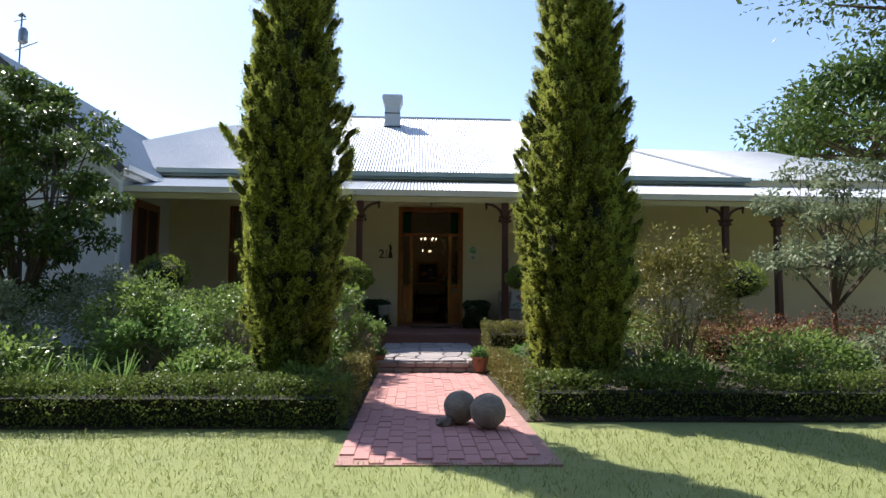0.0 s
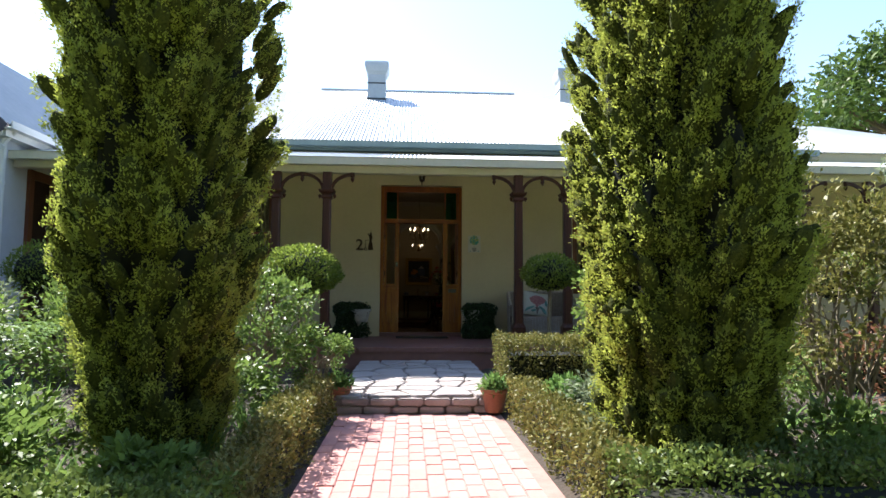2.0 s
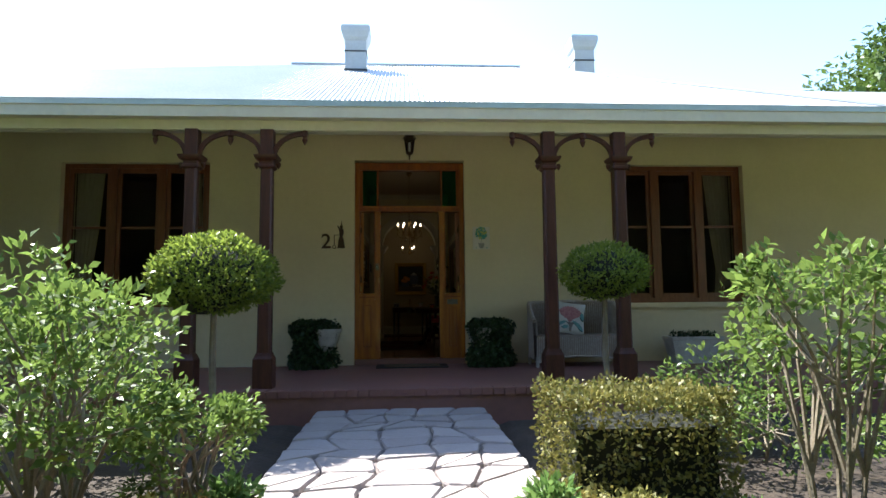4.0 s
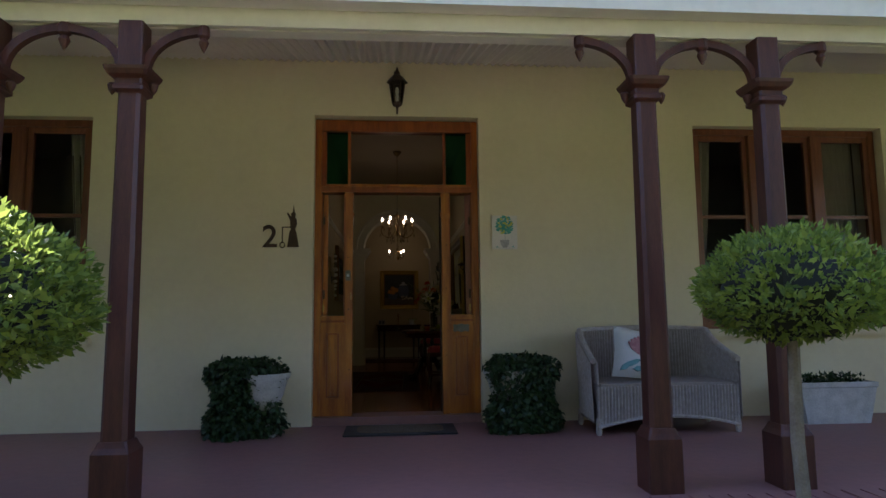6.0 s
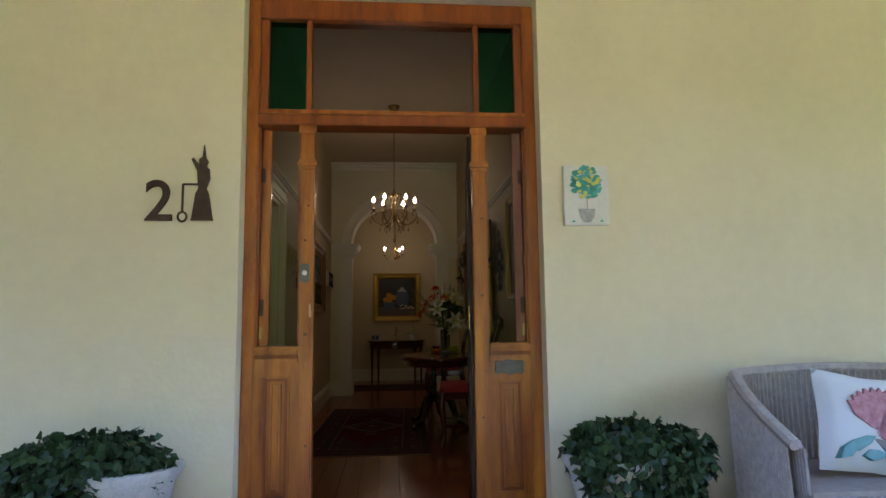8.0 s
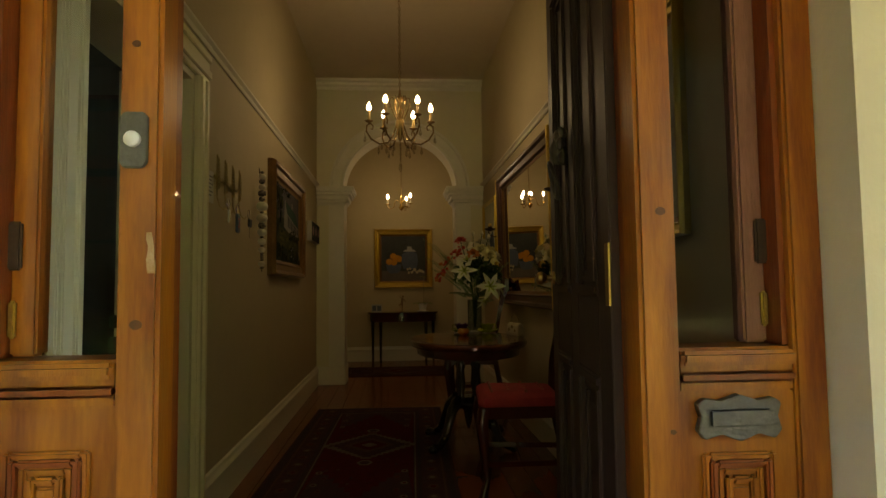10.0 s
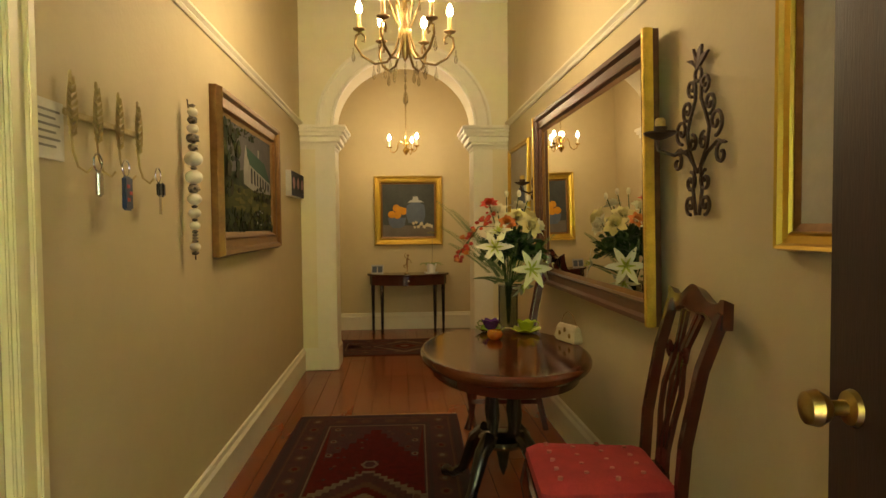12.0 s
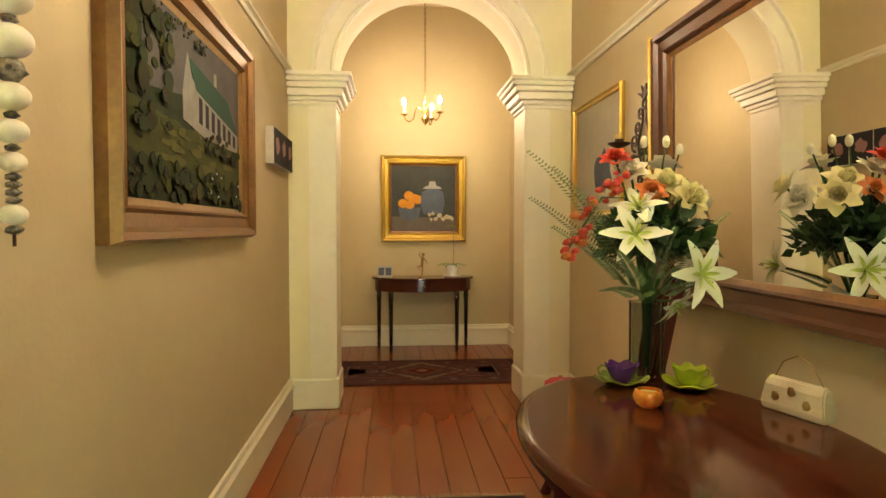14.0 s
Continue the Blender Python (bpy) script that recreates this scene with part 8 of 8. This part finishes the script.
rose((0.045, -0.01, 0.545), (0.1, -0.7, 0.8), 0.05, ROSEY, "pale yellow rose")
rose((0.155, 0.02, 0.50), (0.9, -0.2, 0.5), 0.048, ROSEW, "ivory rose")
rose((0.07, 0.06, 0.60), (0.2, 0.2, 1), 0.042, ROSEW, "ivory rose")
rose((-0.05, 0.0, 0.58), (-0.3, -0.6, 0.8), 0.040, ROSEW, "ivory rose")
rose((0.13, 0.13, 0.54), (0.8, 0.6, 0.6), 0.048, ROSEY, "pale yellow rose")
rose((-0.09, 0.01, 0.615), (-0.2, -0.5, 1), 0.036, REDP, "scarlet rosebud")
rose((-0.01, -0.05, 0.52), (-0.1, -0.9, 0.6), 0.034, ORAP, "orange blossom")
for i, (x, y, z) in enumerate(((0.0, 0.03, 0.66), (0.11, 0.04, 0.64), (0.06, 0.02, 0.66))):
    G().ball((x, y, z), 0.014, 8, 6, (0.8, 0.8, 1.3)).make("rosebud", ROSEW, fl2, "ivory bud", smooth=True)
    stem_to((x, y, z), 0.0025)
rr = random.Random(12)
for i in range(34):
    f = i / 33
    x, y, z = -0.07 - 0.19 * f, -0.03 - 0.07 * f, 0.56 - 0.22 * f ** 1.6
    G().ball((x + rr.uniform(-0.022, 0.022), y + rr.uniform(-0.02, 0.02), z + rr.uniform(-0.025, 0.025)), rr.uniform(0.008, 0.014), 7, 5, (1, 1, 0.8), 0.4).make("red_berry", REDP if i % 4 else ORAP, fl2)
G().tube([(0, 0, 0.2), (-0.06, -0.02, 0.5), (-0.15, -0.06, 0.50), (-0.27, -0.10, 0.34)], 0.003, 5).make("berry_stem", SLEAF, fl2)
# foliage in the bunch
rng = np.random.default_rng(91)
n = 520
d = unit(rng.normal(size=(n, 3)))
d[:, 2] = np.abs(d[:, 2]) * 0.9 - 0.1
P = np.array([0.02, 0, 0.36]) + d * rng.uniform(0.04, 0.16, n)[:, None] * np.array([0.9, 0.9, 1.0])
lf = leaf_mesh("foliage", P, d + rng.normal(size=(n, 3)) * 0.5, rng.normal(size=(n, 3)) + np.array([0, -0.4, 0.6]), rng.uniform(0.035, 0.07, n), rng.uniform(0.018, 0.032, n), SLEAF, fl2, "dark green artificial leaves")
for k, (ex, ey, ez, ln) in enumerate(((-0.30, -0.02, 0.58, 1), (-0.32, -0.10, 0.42, 1), (-0.20, -0.16, 0.26, 1), (-0.10, -0.2, 0.24, 1), (0.02, -0.15, 0.42, 1), (-0.36, 0.02, 0.50, 1), (0.26, 0.0, 0.46, 1), (0.2, 0.2, 0.3, 1), (-0.1, 0.2, 0.35, 1), (-0.26, -0.12, 0.52, 1), (-0.16, -0.18, 0.36, 1), (0.12, -0.16, 0.28, 1), (-0.38, -0.04, 0.62, 1))):
    Pn, Dn = [], []
    e = Vector((ex * 0.9, ey * 0.9, ez))
    for i in range(46):
        f = i / 45
        mid = Vector((e.x * 0.42, e.y * 0.42, 0.2 + max(0.1, e.z - 0.2) * 0.62))
        c = Vector((0, 0, 0.2)) * (1 - f) ** 2 + mid * 2 * f * (1 - f) + e * f * f
        side = e.cross(Vector((0.25, 1.0, 0.1))).normalized()
        if f > 0.3:
            for sg in (-1, 1):
                Pn.append(tuple(c))
                Dn.append(tuple(side * sg + e.normalized() * 0.6))
    m = len(Pn)
    taper = np.repeat(np.linspace(1.0, 0.25, m // 2), 2)
    leaf_mesh("fern_frond", np.array(Pn), np.array(Dn), np.tile(np.array([[0.2, -0.9, 0.35]]), (m, 1)), 0.032 * taper, 0.0055, FERNL, fl2, "feathery fern frond")

PURP = mat("purple_glaze", (0.13, 0.03, 0.28), (0.10, 0.02, 0.2), 20, 0.15, coat=0.5)
LIMEG = mat("lime_glaze", (0.42, 0.50, 0.03), (0.34, 0.42, 0.03), 15, 0.15, coat=0.5)
GREENG = mat("leaf_green_glaze", (0.20, 0.30, 0.04), None, 15, 0.2, coat=0.5)


def flower_cup(name, place, mt, sm, label, lobes=6):
    t = thing(name, place, label, "cup", "flower cups")
    def wavy(r, z, amp, n=36):
        return [(r * (1 + amp * math.cos(lobes * 2 * math.pi * k / n)) * math.cos(2 * math.pi * k / n), r * (1 + amp * math.cos(lobes * 2 * math.pi * k / n)) * math.sin(2 * math.pi * k / n), z + amp * 0.06 * math.cos(lobes * 2 * math.pi * k / n)) for k in range(n)]
    G().rings([wavy(0.03, 0.004, 0), wavy(0.055, 0.008, 0.05), wavy(0.078, 0.022, 0.10), wavy(0.076, 0.026, 0.10), wavy(0.05, 0.013, 0.05), wavy(0.02, 0.010, 0)]).make("saucer", sm, t, smooth=True)
    G().rings([wavy(0.02, 0.012, 0), wavy(0.034, 0.025, 0.02), wavy(0.044, 0.05, 0.05), wavy(0.050, 0.066, 0.09), wavy(0.046, 0.066, 0.09), wavy(0.038, 0.045, 0.04), wavy(0.02, 0.022, 0)]).make("cup", mt, t, smooth=True)
    G().tube([(0.043, 0, 0.055), (0.06, 0, 0.062), (0.072, 0, 0.05), (0.068, 0, 0.034), (0.042, 0, 0.03)], 0.004, 6).make("cup_handle", sm if mt is PURP else mt, t, smooth=True)
    return t


flower_cup("purple_cup", pose(0.479, 3.69, TT, 0, 0, 170), PURP, GREENG, "purple flower-shaped cup on a green leaf saucer")
flower_cup("lime_cup", pose(0.665, 3.63, TT, 0, 0, 10), LIMEG, LIMEG, "lime green flower-shaped cup and saucer")
cb = thing("candle_bowl", pose(0.466, 3.46, TT), "small red and orange glass candle bowl", "candle bowl")
REDG = mat("red_orange_glass", (0.55, 0.05, 0.02), (0.65, 0.32, 0.03), 12, 0.12, coat=0.6, contrast=0.3)
G().lathe([(0.022, 0), (0.036, 0.012), (0.042, 0.03), (0.036, 0.046), (0.03, 0.048), (0.034, 0.03), (0.02, 0.012)], seg=22).make("bowl", REDG, cb, smooth=True)
G().lathe([(0.028, 0.02), (0.028, 0.04), (0.01, 0.042)], seg=14).make("wax", CANDLE, cb, smooth=True)
bg2 = thing("bag_ornament", pose(0.825, 3.36, TT, 0, 0, -74) @ Matrix.Scale(0.88, 4), "cream floral handbag-shaped ornament leaning by the wall", "ornament")
CREAMC = mat("cream_crackle_glaze", (0.62, 0.54, 0.38), (0.50, 0.41, 0.28), 14, 0.35, coat=0.3)
GOLDP = mat("dull_gold_paint", (0.30, 0.19, 0.06), None, 14, 0.4, 0.4)
G().rings([[(sx * w, sy * dd, z) for sx, sy in ((-1, -1), (1, -1), (1, 1), (-1, 1))] for w, dd, z in ((0.105, 0.028, 0), (0.108, 0.03, 0.02), (0.10, 0.022, 0.075), (0.097, 0.012, 0.095), (0.09, 0.008, 0.10))]).make("bag_body", CREAMC, bg2, bevel=0.005)
G().tube([(-0.08, 0, 0.095), (-0.05, 0, 0.15), (0.0, 0, 0.175), (0.05, 0, 0.15), (0.085, 0, 0.095)], 0.0022, 5).make("bag_handle", GOLDP, bg2, smooth=True)
for x, z in ((-0.055, 0.045), (0.05, 0.04), (0.0, 0.07)):
    G().ball((x, -0.027, z), 0.014, 8, 5, (1, 0.35, 1), 0.4).make("applied_flower", GOLDP, bg2, smooth=True)

# ---- brick path, crazy paving, floorboards ----
structure(G().box(-0.90, 0.66, -10.86, -5.93, -0.06, -0.004).make("brick_path", PATHSAND), "pink brick garden path", "path")
path_ob = bpy.data.objects["brick_path"]
bg = G().box(-0.111, 0.111, -0.0545, 0.0545, 0, 0.032).make("brick", BRICK, path_ob, bevel=0.005)
brick_mesh = bg.data
bpy.data.objects.remove(bg)
rb = random.Random(5)
BW, BL = 0.112, 0.226
cols = int((0.66 + 0.90) / BW)
for c in range(cols):
    x = -0.90 + BW * (c + 0.5)
    y = -10.62 - (BL if 0 < c < cols - 1 else 0) + BL * (0.5 if c % 2 else 0.0) + BL / 2
    while y < -5.93 - BL / 2 + 0.02:
        b = new("brick", brick_mesh)
        b.parent = path_ob
        b.matrix_basis = pose(x, y, -0.026 + rb.uniform(-0.0025, 0.0025), rb.uniform(-0.8, 0.8), rb.uniform(-0.8, 0.8), 90 + rb.uniform(-0.8, 0.8))
        y += BL

slab = bpy.data.objects["stone_landing"]
rs = random.Random(8)
NX, NY = 5, 10
pts = {}
for j in range(NY + 1):
    for i in range(NX + 1):
        x, y = -0.95 + 1.67 * i / NX, -5.93 + 3.26 * j / NY
        if 0 < i < NX:
            x += rs.uniform(-0.11, 0.11)
        if 0 < j < NY:
            y += rs.uniform(-0.10, 0.10)
        pts[i, j] = Vector((x, y, 0))
for j in range(NY):
    for i in range(NX):
        quad = [pts[i, j], pts[i + 1, j], pts[i + 1, j + 1], pts[i, j + 1]]
        polys = [quad]
        if rs.random() < 0.35:
            polys = [[quad[0], quad[1], quad[2]], [quad[0], quad[2], quad[3]]]
        for poly in polys:
            c = sum(poly, Vector()) / len(poly)
            ring = []
            m = len(poly)
            for k in range(m):
                a, b = poly[k], poly[(k + 1) % m]
                for f in (0.12, 0.5, 0.88):
                    p = a.lerp(b, f)
                    p = c + (p - c) * (1 - 0.010 / max(0.05, (p - c).length)) + Vector((rs.uniform(-0.008, 0.008), rs.uniform(-0.008, 0.008), 0))
                    ring.append(p - c)
            h = SLAB + rs.uniform(-0.008, 0.010)
            base = SLAB - 0.10
            st = G().rings([[(p.x, p.y, base) for p in ring], [(p.x, p.y, h - 0.012) for p in ring], [(p.x * 0.95, p.y * 0.95, h) for p in ring]])
            st.make("stone", STONE, slab, place=pose(c.x, c.y, 0))
# rough stones of the landing's front
for i in range(6):
    w = 1.62 / 6
    for k in range(2):
        st = G().box(-w / 2 * rs.uniform(0.86, 0.97), w / 2 * rs.uniform(0.86, 0.97), -0.03, 0.06, 0.0, 0.068)
        st.make("stone", STONE, slab, place=pose(-0.93 + w * (i + 0.5 + (0.2 if k else 0)) * 0.98, -5.95 + rs.uniform(-0.012, 0.012), 0.0 + 0.078 * k), bevel=0.012)

# veranda edge bricks and step
ver = bpy.data.objects["floor_veranda"]
eb = G().box(-0.052, 0.052, -0.11, 0.11, -0.07, 0.0).make("edge_brick", VERFLOOR, ver, bevel=0.006)
eb_mesh = eb.data
bpy.data.objects.remove(eb)
for i in range(150):
    x = -6.2 + 0.112 * i
    b = new("edge_brick", eb_mesh)
    b.parent = ver
    b.matrix_basis = pose(x, -2.58 + rb.uniform(-0.004, 0.004), VER + 0.006 + rb.uniform(0, 0.004))

# hall floorboards
fl = bpy.data.objects["floor_hall"]
x = XL - 0.02
rf = random.Random(6)
while x < XR:
    w = rf.choice((0.125, 0.135, 0.14))
    y = 0.30
    while y < 8.16:
        ln = min(rf.uniform(2.2, 3.8), 8.18 - y)
        if 8.18 - y - ln < 0.5:
            ln = 8.18 - y
        G().box(-w / 2 + 0.0012, w / 2 - 0.0012, 0, ln - 0.002, -0.022, 0).make("floorboard", PLANK, fl, place=pose(x + w / 2, y, FLOOR + rf.uniform(-0.0008, 0.0008)), bevel=0.0015)
        y += ln
    x += w
